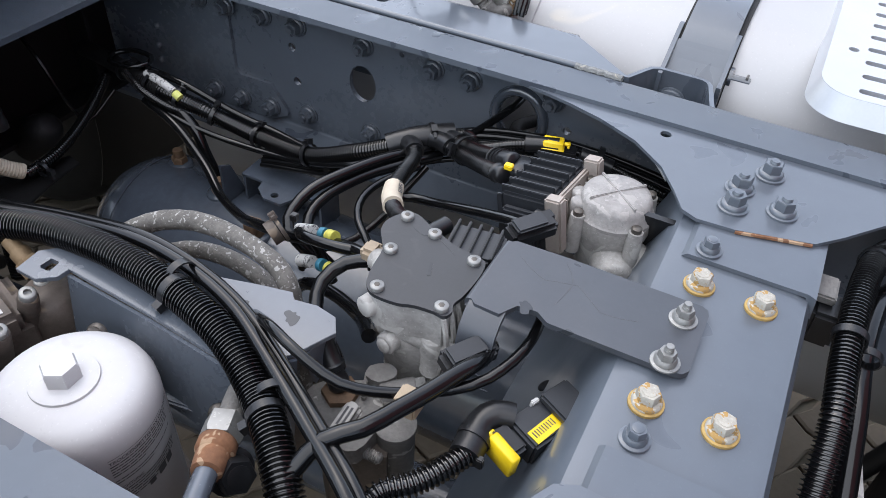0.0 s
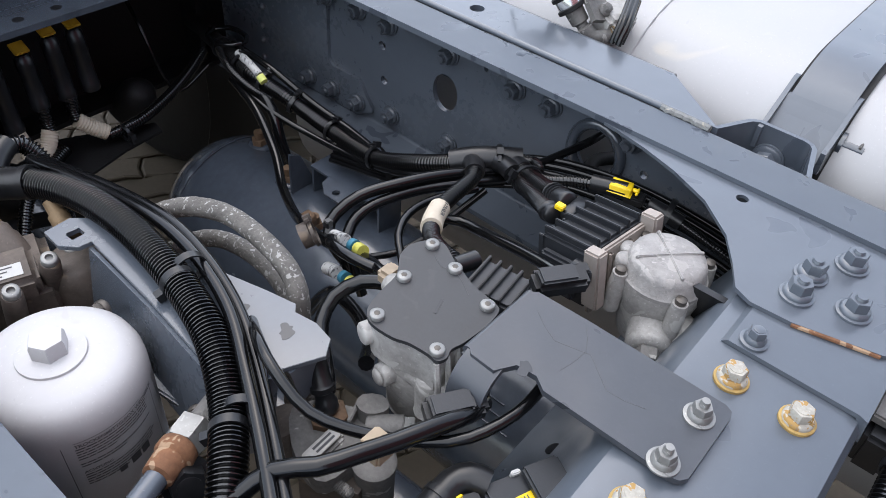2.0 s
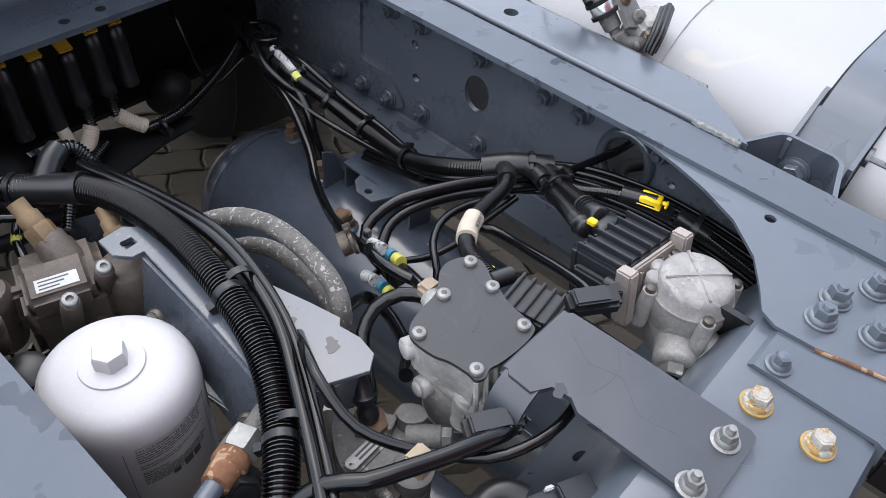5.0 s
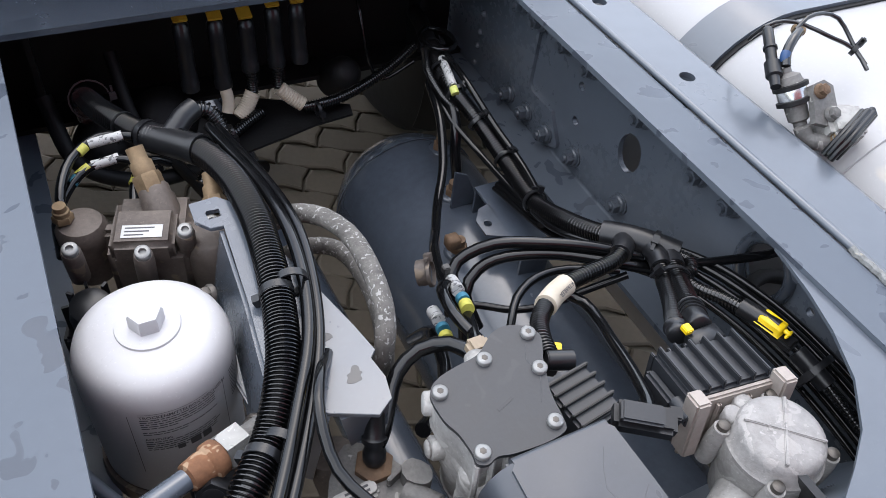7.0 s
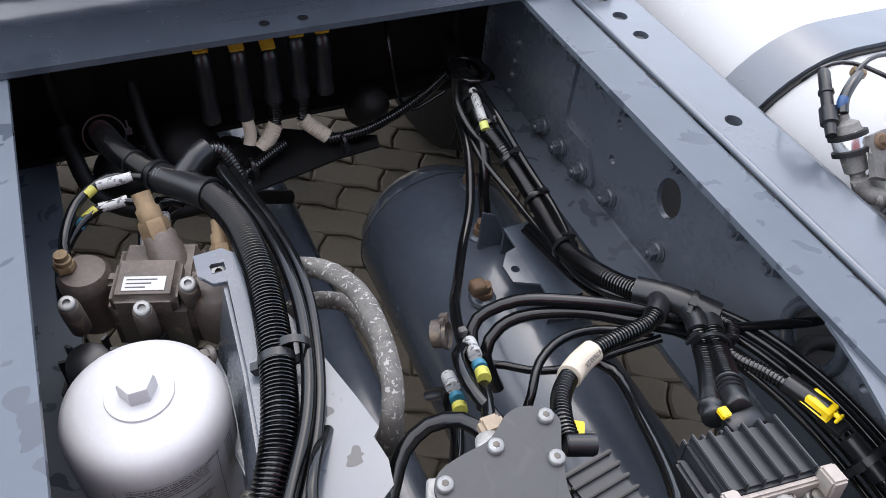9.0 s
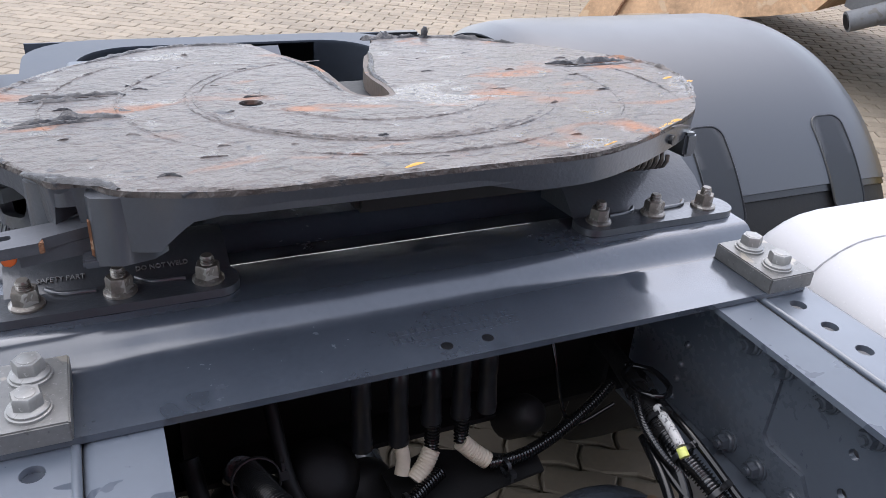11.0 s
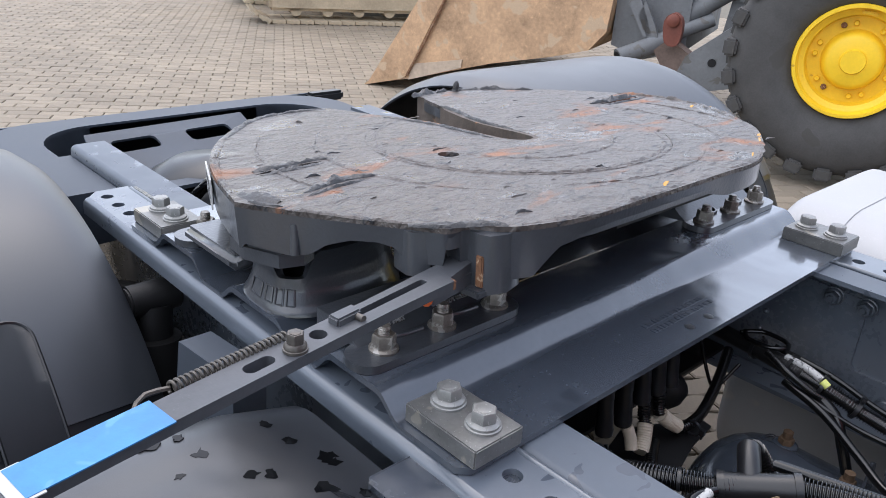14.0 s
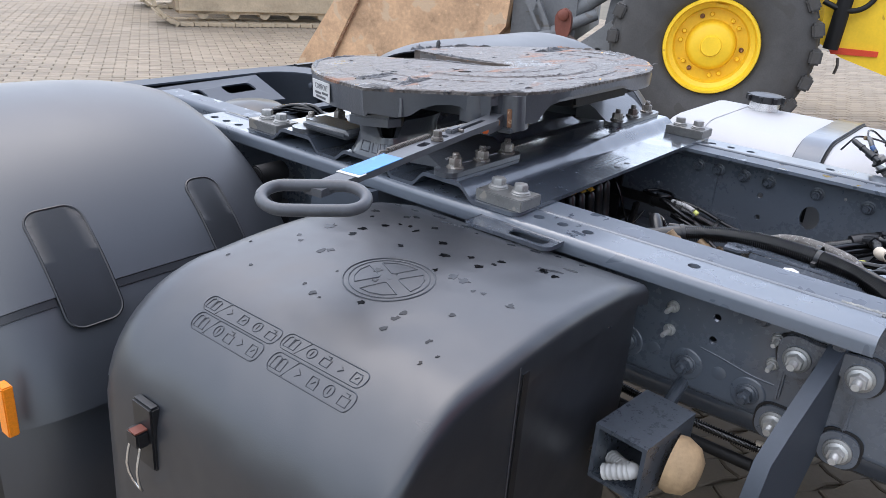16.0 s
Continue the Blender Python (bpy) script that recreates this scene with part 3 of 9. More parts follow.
def top_angle(side, front, back, taper):
    """The drilled angle welded along the outside of a rail, with a rolled outer lip."""
    ang = group_of("mounting_angle", "grey drilled steel angle welded along the chassis rail", "steel angle", group="mounting angles")
    x0, x1, z1, z0 = 0.4, 0.487, 0.967, 0.959
    ys = [0.024, -0.026, -0.077, -0.272, 0.822, 0.87, 0.917, 0.965]
    holes = [circle(side * (0.45 if y > 0.5 else 0.432), y, 0.0105, 16) for y in ys if y > front + 0.03]
    if taper:
        outline = [(side * x0, front), (side * x1 - side * 0.012, front + taper), (side * x1 - side * 0.012, back), (side * x0, back)]
    else:
        outline = [(side * x0, front), (side * x1 - side * 0.012, front), (side * x1 - side * 0.012, back - 0.02), (side * x1 - side * 0.03, back), (side * x0, back)]
    if side < 0:
        outline = outline[::-1]
    part("top_leg", prism(outline, z0, z1, holes), PAINT_WET if side < 0 else PAINT, ang)
    bm = bm_new()
    prof = [(x1 - 0.012, z1)] + [(x1 - 0.012 + 0.012 * math.sin(radians(a)), z1 - 0.012 + 0.012 * math.cos(radians(a))) for a in (30, 60, 90)] + [(x1, z1 - 0.028), (x1 - 0.007, z1 - 0.028), (x1 - 0.007, z1 - 0.012), (x1 - 0.012, z0)]
    va = [bm.verts.new((side * x, front + taper, z)) for x, z in prof]
    vb = [bm.verts.new((side * x, back - 0.02, z)) for x, z in prof]
    for i in range(len(prof)):
        bm.faces.new((va[i], va[(i + 1) % len(prof)], vb[(i + 1) % len(prof)], vb[i]))
    bm.faces.new(va)
    bm.faces.new(vb)
    part("rolled_lip", bm, PAINT, ang)
    part("rolled_edge", tube([(side * 0.3985, front + 0.012, 0.9648), (side * 0.3985, (front + back) / 2, 0.9648), (side * 0.3985, back - 0.012, 0.9648)], 0.0046, 10, step=0.2), PAINT, ang)
    # rough weld beads against the rail at the ends
    rnd = random.Random(3)
    for w0, w1 in ((front + 0.006, front + 0.075), (back - 0.09, back - 0.012)):
        line = [(side * (0.3925 + rnd.uniform(-0.0016, 0.0016)), w0 + i * 0.0045, 0.9668 + rnd.uniform(-0.0008, 0.0008)) for i in range(int((w1 - w0) / 0.0045))]
        part("weld_bead", tube(line, 0.0046, 7, raw=True), WELD, ang)
    return ang


top_angle(-1, -0.555, 1.0, 0.0)
top_angle(1, -0.648, 1.0, 0.095)

# web bolts of the far rail: (y, z, head on the doubler plate or not)
doubler = prism([(0.22, 0.735), (-0.09, 0.735), (-0.122, 0.752), (-0.122, 0.76), (-0.092, 0.80), (-0.034, 0.80), (-0.024, 0.81), (-0.024, 0.905), (-0.034, 0.925), (0.22, 0.935)], 0, 0.006, m=Matrix.Translation((0.3805, 0, 0)) @ SIDE_X, b=0.0015)
part("doubler_plate", doubler, PAINT_WEB, rail_f)
for y, z in ((0.022, 0.760), (-0.033, 0.760), (-0.092, 0.760)):
    bolt("flange_bolt", rail_f, (0.3805, y, z), (-1, 0, 0), WEBBOLT, "webbolt", af=0.020, head=0.012, washer=0.003, wr=0.0165, stud=0.004)
for y, z in ((-0.160, 0.764), (-0.277, 0.768), (-0.382, 0.908), (-0.440, 0.908), (-0.267, 0.912), (0.030, 0.916), (-0.023, 0.916), (-0.088, 0.914), (-0.151, 0.913), (-0.561, 0.914)):
    bolt("flange_bolt", rail_f, (0.387 if y < -0.03 else 0.3805, y, z), (-1, 0, 0), WEBBOLT, "webbolt", af=0.020, head=0.012, washer=0.003, wr=0.0165, stud=0.004)
for y, z in ((0.132, 0.843), (0.136, 0.807), (0.138, 0.78), (0.139, 0.747)):
    bm = lathe((0.3805, y, z), (-1, 0, 0), [(0.006, 0), (0.0055, 0.003), (0.003, 0.0055)], 12)
    part("rivet", bm, PAINT_WEB, rail_f)
# the raised ring of the cable opening
ring = [(0.386, -0.515 + 0.036 * math.cos(a), 0.872 + 0.042 * math.sin(a)) for a in [math.pi * 2 * i / 24 for i in range(25)]]
part("cable_opening_ring", tube(ring, 0.008, 10, raw=True), PAINT_DARK, rail_f, "smooth raised ring round a cable opening")

# bolts and studs on the outside of the near rail
for y, z in ((-0.2405, 0.8695), (-0.2415, 0.8250), (-0.4164, 0.8765), (-0.4177, 0.8325)):
    bolt("stud", rail_n, (-0.395, y, z), (-1, 0, 0), BRIGHTZINC, "stud", label="bright zinc nut on a long stud", af=0.0150, head=0.007, stud=0.022)
for y, z in ((-0.2818, 0.7735), (-0.3915, 0.7635), (-0.17, 0.775)):
    part("round_pad", lathe((-0.394, y, z), (-1, 0, 0), [(0.030, 0), (0.029, 0.002), (0.026, 0.003)], 28), PAINT_WEB, rail_n)
    bolt("flange_nut", rail_n, (-0.397, y, z), (-1, 0, 0), WEBBOLT, "dnut", af=0.022, head=0.014, stud=0.008, washer=0.003, wr=0.019)
for y, z in ((-0.221, 0.779), (-0.339, 0.779)):
    part("plug", lathe((-0.394, y, z), (-1, 0, 0), [(0.012, 0), (0.012, 0.002), (0.009, 0.003)], 18), PAINT_WEB, rail_n)
for y, z in ((-0.3875, 0.9062), (-0.5041, 0.9067)):
    part("pad", prism(rounded(y - 0.045, z - 0.019, y + 0.022, z + 0.019, 0.018, 5), 0, 0.004, m=Matrix.Translation((-0.399, 0, 0)) @ SIDE_X, b=0.0008), PAINT_WEB, rail_n)
    bolt("boss", rail_n, (-0.399, y, z), (-1, 0, 0), WEBBOLT, "boss", af=0.020, head=0.010, washer=0.002, wr=0.016)
# pressed bead along the lower web and its short steps
part("web_bead", tube([(-0.3925, -0.435, 0.795), (-0.3925, -0.39, 0.797), (-0.3925, -0.335, 0.808), (-0.3925, -0.30, 0.813)], 0.0032, 8), PAINT_WEB, rail_n)

# ---- corrugated mounting plate ----
plate = group_of("mounting_plate", "dark glossy corrugated steel mounting plate across the chassis rails", "mounting plate")


def plate_profile():
    lo, hi = 0.976, 1.002

    def roll(y0, z0, y1, z1, n=9):
        return [(y0 + (y1 - y0) * i / n, z0 + (z1 - z0) * (0.5 - 0.5 * math.cos(math.pi * i / n))) for i in range(n + 1)]

    pts = [(0.048, lo)] + roll(0.140, lo, 0.184, hi) + roll(0.262, hi, 0.300, lo - 0.002) + roll(0.342, lo - 0.002, 0.380, hi - 0.006)
    return pts + [(0.86 - y, z) for y, z in reversed(pts)]


def corrugated_plate():
    prof = plate_profile()
    t = 0.008
    bm = bm_new()
    x0, x1 = -0.476, 0.478
    xs = [x0, x0 + 0.012] + [x0 + 0.012 + (x1 - x0 - 0.024) * i / 12 for i in range(1, 12)] + [x1 - 0.012, x1]
    rows = []
    for x in xs:
        e = 0.012 if x in (x0, x1) else 0.0
        top = [bm.verts.new((x, max(y, 0.048 + e) if y < 0.1 else min(y, 0.812 - e), z)) for y, z in prof]
        low = [bm.verts.new((x, max(y, 0.048 + e) if y < 0.1 else min(y, 0.812 - e), z - t)) for y, z in prof]
        rows.append((top, low))
    n = len(prof)
    for (ta, la), (tb, lb) in zip(rows, rows[1:]):
        for i in range(n - 1):
            bm.faces.new((ta[i], ta[i + 1], tb[i + 1], tb[i]))
            bm.faces.new((la[i], lb[i], lb[i + 1], la[i + 1]))
        bm.faces.new((ta[0], tb[0], lb[0], la[0]))
        bm.faces.new((ta[-1], la[-1], lb[-1], tb[-1]))
    for top, low in (rows[0], rows[-1]):
        for i in range(n - 1):
            bm.faces.new((top[i], low[i], low[i + 1], top[i + 1]))
    return bm


part("corrugated_sheet", corrugated_plate(), PAINT_DARK, plate, sharp=50)
for x in (0.017, -0.032):
    part("drilled_hole", lathe((x, 0.071, 0.9755), (0, 0, 1), [(0.0068, 0), (0.0068, 0.0009), (0.006, 0.001)], 18), BLACK, plate, "empty drilled hole")

# two stamped lines of type marking on the front flat
mrnd = random.Random(8)
for y in (0.108, 0.0935):
    x = -0.085
    while x < 0.06:
        w = mrnd.uniform(0.004, 0.013)
        part("stamped_bar", box((x, y - 0.0042, 0.9757), (x + w, y + 0.0042, 0.9766)), PAINT_DARK, plate)
        x += w + 0.0028

# clamping blocks with two bolts each
def clamp_block(x0, x1, y0, y1, bolts):
    b = group_of("clamping_block", "bare steel clamping block with two zinc hexagon bolts", "clamping block", group="clamping blocks")
    part("block", box((x0, y0, 0.976), (x1, y1, 0.998), 0.0015), STEELBLOCK, b)
    for x, y in bolts:
        bolt("bolt", b, (x, y, 0.998), (0, 0, 1), ZINC, "blockbolt", af=0.024, head=0.014, washer=0.003, wr=0.019)
    return b


clamp_block(-0.466, -0.398, 0.044, 0.146, [(-0.43, 0.12), (-0.43, 0.070)])
clamp_block(0.398, 0.470, 0.044, 0.146, [(0.43, 0.12), (0.43, 0.070)])
clamp_block(-0.466, -0.398, 0.712, 0.812, [(-0.432, 0.785), (-0.432, 0.735)])
clamp_block(0.398, 0.470, 0.712, 0.812, [(0.432, 0.785), (0.432, 0.735)])

# ---- fifth wheel ----
FW_AT = Matrix.Translation((0.012, 0.42, 1.143)) @ pose(0, 0, 0, -4.1, 0, 0)
fifth = group_of("trailer_coupling", "worn greasy cast-iron fifth wheel coupling plate, tilted back", "coupling")
fifth.matrix_basis = Matrix()


def fw_outline():
    """The plate's outline in its own x and y: rounded horns, the king pin slot at the back, a straight front."""
    left = [(-0.105, 0.40), (-0.19, 0.412), (-0.275, 0.385), (-0.38, 0.285), (-0.445, 0.19), (-0.485, 0.10), (-0.515, 0.0), (-0.517, -0.022), (-0.485, -0.09), (-0.452, -0.15), (-0.416, -0.212), (-0.40, -0.24), (-0.372, -0.243), (-0.355, -0.268), (-0.33, -0.285), (-0.262, -0.306), (-0.19, -0.309)]
    front = [(-0.1, -0.31), (0.04, -0.31), (0.14, -0.308)]
    right = [(0.235, -0.272), (0.345, -0.21), (0.40, -0.16), (0.468, -0.065), (0.508, 0.02), (0.515, 0.07), (0.495, 0.15), (0.45, 0.235), (0.38, 0.315), (0.29, 0.385), (0.21, 0.415), (0.128, 0.40)]
    slot = [(0.066, 0.25), (0.028, 0.13), (0.026, 0.05), (0.02, 0.0), (0.006, -0.014), (-0.014, -0.014), (-0.032, 0.0), (-0.042, 0.03), (-0.042, 0.10), (-0.043, 0.19), (-0.07, 0.28)]
    return left, front, right, slot


def smooth_loop(pts, k=3):
    out = []
    n = len(pts)
    for i in range(n):
        a, b, c, d = (Vector((*pts[(i + j) % n], 0)) for j in (-1, 0, 1, 2))
        for j in range(k):
            t = j / k
            q = 0.5 * ((2 * b) + (c - a) * t + (2 * a - 5 * b + 4 * c - d) * t * t + (3 * b - a - 3 * c + d) * t ** 3)
            out.append((q.x, q.y))
    return out


L, F, R, S = fw_outline()
fw_loop = L + F + R + S
fw_smooth = smooth_loop(fw_loop, 3)


def pocket(x0, y0, x1, y1, w):
    """A slim lens-shaped pocket."""
    a, b = Vector((x0, y0)), Vector((x1, y1))
    d = (b - a).normalized()
    nrm = Vector((-d.y, d.x))
    top = [a + (b - a) * (i / 6) + nrm * w * math.sin(math.pi * i / 6) ** 0.6 for i in range(7)]
    bot = [a + (b - a) * (i / 6) - nrm * w * math.sin(math.pi * i / 6) ** 0.6 for i in range(5, 0, -1)]
    return [tuple(p) for p in top + bot]


FW_POCKETS = [pocket(-0.445, 0.072, -0.335, 0.078, 0.006), pocket(0.335, 0.113, 0.478, 0.114, 0.006)]
FW_HOLES = FW_POCKETS + [circle(-0.175, -0.002, 0.0155, 20)]
part("coupling_plate", prism(fw_smooth, -0.006, 0.0, FW_HOLES, m=FW_AT, b=0.0), GREASYTOP, fifth, "grey steel plate smeared with grease and rust", sharp=40)
part("plate_body", prism([(x * 0.996, y * 0.996) for x, y in fw_smooth], -0.024, -0.0065, FW_HOLES, m=FW_AT, b=0.0), CAST, fifth, sharp=40)


def rim_depth(x, y):
    """How far the rim hangs below the top, round the plate."""
    if y < -0.02:
        marks = ((-0.53, 0.050), (-0.512, 0.050), (-0.492, 0.055), (-0.480, 0.050), (-0.470, 0.036), (-0.456, 0.027), (-0.44, 0.025), (-0.430, 0.029), (-0.424, 0.040), (-0.418, 0.044), (-0.404, 0.042), (-0.400, 0.011), (-0.384, 0.011), (-0.380, 0.050), (-0.35, 0.061), (-0.318, 0.060), (-0.306, 0.047), (-0.288, 0.030), (-0.25, 0.022), (0.0, 0.022), (0.06, 0.036), (0.36, 0.033), (0.6, 0.033))
        for (xa, da), (xb, db) in zip(marks, marks[1:]):
            if xa <= x <= xb:
                return da + (db - da) * (x - xa) / (xb - xa)
    if x < -0.3:
        return 0.056
    return 0.032


def fw_rim():
    bm = bm_new()
    loop = smooth_loop(L + F + R, 9)[:-9]
    n = len(loop)
    rows = []
    for i, (x, y) in enumerate(loop):
        a = Vector(loop[max(0, i - 1)])
        b = Vector(loop[min(n - 1, i + 1)])
        d = (b - a).normalized()
        inw = Vector((-d.y, d.x))
        ins = 0.026
        dep = rim_depth(x, y)
        rows.append([bm.verts.new(FW_AT @ Vector(p)) for p in ((x - inw.x * 0.0005, y - inw.y * 0.0005, -0.0058), (x + inw.x * 0.002, y + inw.y * 0.002, -dep), (x + inw.x * ins, y + inw.y * ins, -dep + 0.004), (x + inw.x * ins, y + inw.y * ins, -0.0245))])
    for p, q in zip(rows, rows[1:]):
        for j in range(4):
            bm.faces.new((p[j], q[j], q[(j + 1) % 4], p[(j + 1) % 4]))
    bm.faces.new(rows[0])
    bm.faces.new(rows[-1])
    return bm


# black disc added in the hole so that it stays dark inside
part("hole_shade_disc", lathe(FW_AT @ Vector((-0.175, -0.002, -0.02)), (0, 0, 1), [(0.0158, -0.003), (0.0158, 0.006), (0.015, 0.0065)], 18), BLACK, fifth, "black disc for the shade inside a drilled hole")
part("rim", fw_rim(), CAST, fifth, "black cast rim with grease-streaked edge")


housing = bm_new()
add_box(housing, (-0.43, -0.02, -0.075), (0.43, 0.07, -0.025), FW_AT)
part("lock_housing", bevel(housing, 0.006, 2), CAST, fifth)
part("lock_body", box((-0.12, -0.26, -0.06), (0.14, 0.2, -0.0255), 0.006, m=FW_AT), MATTEBLACK, fifth)
for x in (-0.36, -0.24, 0.24, 0.36):
    part("rib", box((x - 0.01, -0.21, -0.058), (x + 0.01, 0.26, -0.0252), 0.004, m=FW_AT), CAST, fifth)
# two lugs that guide the lever, and the stepped corner of the casting
for outline, low in (([(-0.426, -0.203), (-0.422, -0.213), (-0.408, -0.221), (-0.400, -0.214), (-0.402, -0.176), (-0.420, -0.176)], -0.056), ([(-0.374, -0.262), (-0.370, -0.272), (-0.350, -0.2795), (-0.322, -0.272), (-0.308, -0.257), (-0.318, -0.19), (-0.366, -0.19)], -0.073)):
    lug = bm_new()
    add_prism(lug, outline, low, -0.0065, m=FW_AT)
    part("lever_guide", bevel(lug, 0.003, 2), CAST, fifth, "cast lug beside the release lever")
part("guide_foot", box((-0.384, -0.270, -0.076), (-0.345, -0.240, -0.067), 0.002, m=FW_AT), CAST, fifth)
part("rust_dab", box((-0.3752, -0.266, -0.066), (-0.3715, -0.256, -0.030), 0.0012, m=FW_AT), RUST, fifth, "rusty rubbed flank of the lug")
part("rim_hole", lathe(FW_AT @ Vector((0.30, -0.2408, -0.020)), (0.55, -0.83, 0), [(0.006, -0.004), (0.006, 0.0012), (0.005, 0.0015)], 14), BLACK, fifth)
corner = bm_new()
add_prism(corner, [(-0.499, 0.045), (-0.505, 0.0), (-0.490, -0.052), (-0.462, -0.062), (-0.44, -0.05), (-0.44, 0.045)], -0.0785, -0.062, m=FW_AT)
part("corner_lip", bevel(corner, 0.004, 2), CAST, fifth)
corner = bm_new()
add_prism(corner, [(-0.495, 0.045), (-0.500, 0.0), (-0.484, -0.050), (-0.45, -0.055), (-0.44, 0.045)], -0.063, -0.0245, m=FW_AT)
part("corner_casting", bevel(corner, 0.004, 2), CAST, fifth)
part("corner_rib", tube([FW_AT @ Vector((-0.486, -0.082, -0.016)), FW_AT @ Vector((-0.4865, -0.0835, -0.034)), FW_AT @ Vector((-0.488, -0.084, -0.052))], 0.0055, 10), CAST, fifth)

# cast slot walls
slot_wall = bm_new()
sl = smooth_loop([(0.128, 0.40), *S, (-0.105, 0.40)], 2)
sl = [p for p in sl if p[1] < 0.402]
for (xa, ya), (xb, yb) in zip(sl, sl[1:]):
    if math.hypot(xb - xa, yb - ya) > 0.15:
        continue
    v = [slot_wall.verts.new(FW_AT @ Vector(p)) for p in ((xa, ya, -0.0005), (xb, yb, -0.0005), (xb, yb, -0.07), (xa, ya, -0.07))]
    slot_wall.faces.new(v)
bmesh.ops.remove_doubles(slot_wall, verts=slot_wall.verts, dist=0.0001)
bmesh.ops.solidify(slot_wall, geom=slot_wall.faces[:], thickness=0.008)
part("slot_wall", slot_wall, SLOTMETAL, fifth, "rust-brown worn walls of the king pin slot")
# the wear ring groove lines and grease ridges on top
rnd = random.Random(11)


def grease_line(pts, w, h, name="grease_ridge", mat=None, rough=1.0):
    """A torn ridge of old grease along a line on the plate."""
    line = spline([(x, y, 0.0) for x, y in pts], 0.0028)
    bm = bm_new()
    rows = []
    cross = (-1, -0.75, -0.4, -0.1, 0.2, 0.5, 0.8, 1)
    for i, q in enumerate(line):
        d = (line[min(i + 1, len(line) - 1)] - line[max(0, i - 1)]).normalized()
        s_ = Vector((-d.y, d.x, 0))
        f = i / (len(line) - 1)
        e = max(0.05, math.sin(math.pi * f)) ** 0.35
        row = []
        for a in cross:
            nz = noise.noise(Vector((q.x * 130, q.y * 130, a * 2.1)))
            n2 = noise.noise(Vector((q.x * 48 + 9, q.y * 48, a * 0.7)))
            prof_ = (1 - a * a) ** 0.5 if abs(a) < 1 else 0
            z = h * e * prof_ * max(0.05, 0.75 + rough * (0.9 * n2 + 0.55 * nz)) - 0.0004
            row.append(bm.verts.new(FW_AT @ (q + s_ * w * e * (a + 0.35 * rough * n2) + Vector((0, 0, z)))))
        rows.append(row)
    for p, q in zip(rows, rows[1:]):
        for j in range(len(cross) - 1):
            bm.faces.new((p[j], p[j + 1], q[j + 1], q[j]))
    return part(name, bm, mat or GREASE, fifth, sharp=60)


grease_line([(-0.44, 0.083), (-0.38, 0.09), (-0.335, 0.09), (-0.32, 0.078)], 0.007, 0.006)
grease_line([(-0.44, 0.063), (-0.39, 0.066), (-0.34, 0.069)], 0.005, 0.004)
grease_line([(-0.44, -0.035), (-0.40, -0.022), (-0.36, -0.018), (-0.325, -0.028)], 0.007, 0.006)
grease_line([(-0.445, -0.05), (-0.40, -0.038), (-0.35, -0.034)], 0.005, 0.004)
grease_line([(0.33, 0.125), (0.40, 0.127), (0.48, 0.124)], 0.008, 0.008)
grease_line([(0.34, 0.10), (0.42, 0.10), (0.485, 0.104)], 0.005, 0.004)
grease_line([(-0.500, 0.012), (-0.492, -0.02), (-0.484, -0.05)], 0.012, 0.006)
grease_line([(-0.506, -0.02), (-0.502, -0.04), (-0.488, -0.066)], 0.005, 0.004)
grease_line([(-0.505, -0.04), (-0.47, -0.11), (-0.44, -0.165), (-0.41, -0.215)], 0.005, 0.0022, "grease_ridge", GREASYTOP, 1.4)
grease_line([(-0.425, -0.205), (-0.395, -0.232), (-0.36, -0.252), (-0.345, -0.274)], 0.008, 0.005)
grease_line([(-0.33, -0.28), (-0.25, -0.302), (-0.15, -0.304), (-0.05, -0.305)], 0.005, 0.0025, "grease_ridge", GREASYTOP, 1.4)
grease_line([(0.05, -0.305), (0.15, -0.30), (0.25, -0.26), (0.34, -0.205)], 0.005, 0.002, "grease_ridge", GREASYTOP, 1.4)
grease_line([(0.40, -0.155), (0.47, -0.06), (0.508, 0.025)], 0.006, 0.004, "grease_ridge", GREASYTOP, 1.4)
grease_line([(0.508, 0.025), (0.508, 0.10), (0.48, 0.17)], 0.007, 0.005, "grease_ridge", GREASYTOP, 1.4)
grease_line([(-0.505, 0.02), (-0.475, 0.11), (-0.43, 0.20), (-0.37, 0.285)], 0.006, 0.003, "grease_ridge", GREASYTOP, 1.4)
grease_line([(-0.37, 0.285), (-0.27, 0.38), (-0.19, 0.405), (-0.11, 0.395)], 0.007, 0.004)
grease_line([(0.10, 0.395), (0.15, 0.408), (0.21, 0.412)], 0.008, 0.010)
grease_line([(0.21, 0.412), (0.26, 0.395), (0.30, 0.375), (0.37, 0.31)], 0.006, 0.006)
grease_line([(0.029, 0.06), (0.031, 0.13), (0.06, 0.22), (0.08, 0.29)], 0.005, 0.005)
grease_line([(-0.046, 0.03), (-0.047, 0.10), (-0.05, 0.18), (-0.075, 0.27)], 0.005, 0.004)
for ra, a0, a1, w_ in ((0.235, 95, 352, 0.005), (0.247, 130, 330, 0.0025), (0.155, 150, 345, 0.004), (0.325, 130, 225, 0.004), (0.41, 140, 200, 0.003), (0.335, 318, 375, 0.004), (0.42, 335, 372, 0.0035), (0.30, 235, 300, 0.003)):
    pts = [(ra * math.cos(radians(a)) * 1.02, ra * 0.93 * math.sin(radians(a)) + 0.02) for a in range(a0, a1, 9)]
    grease_line([p for p in pts if p[1] > -0.295], w_, 0.0022, "wear_ridge", GREASYTOP, 1.3)
crnd = random.Random(5)
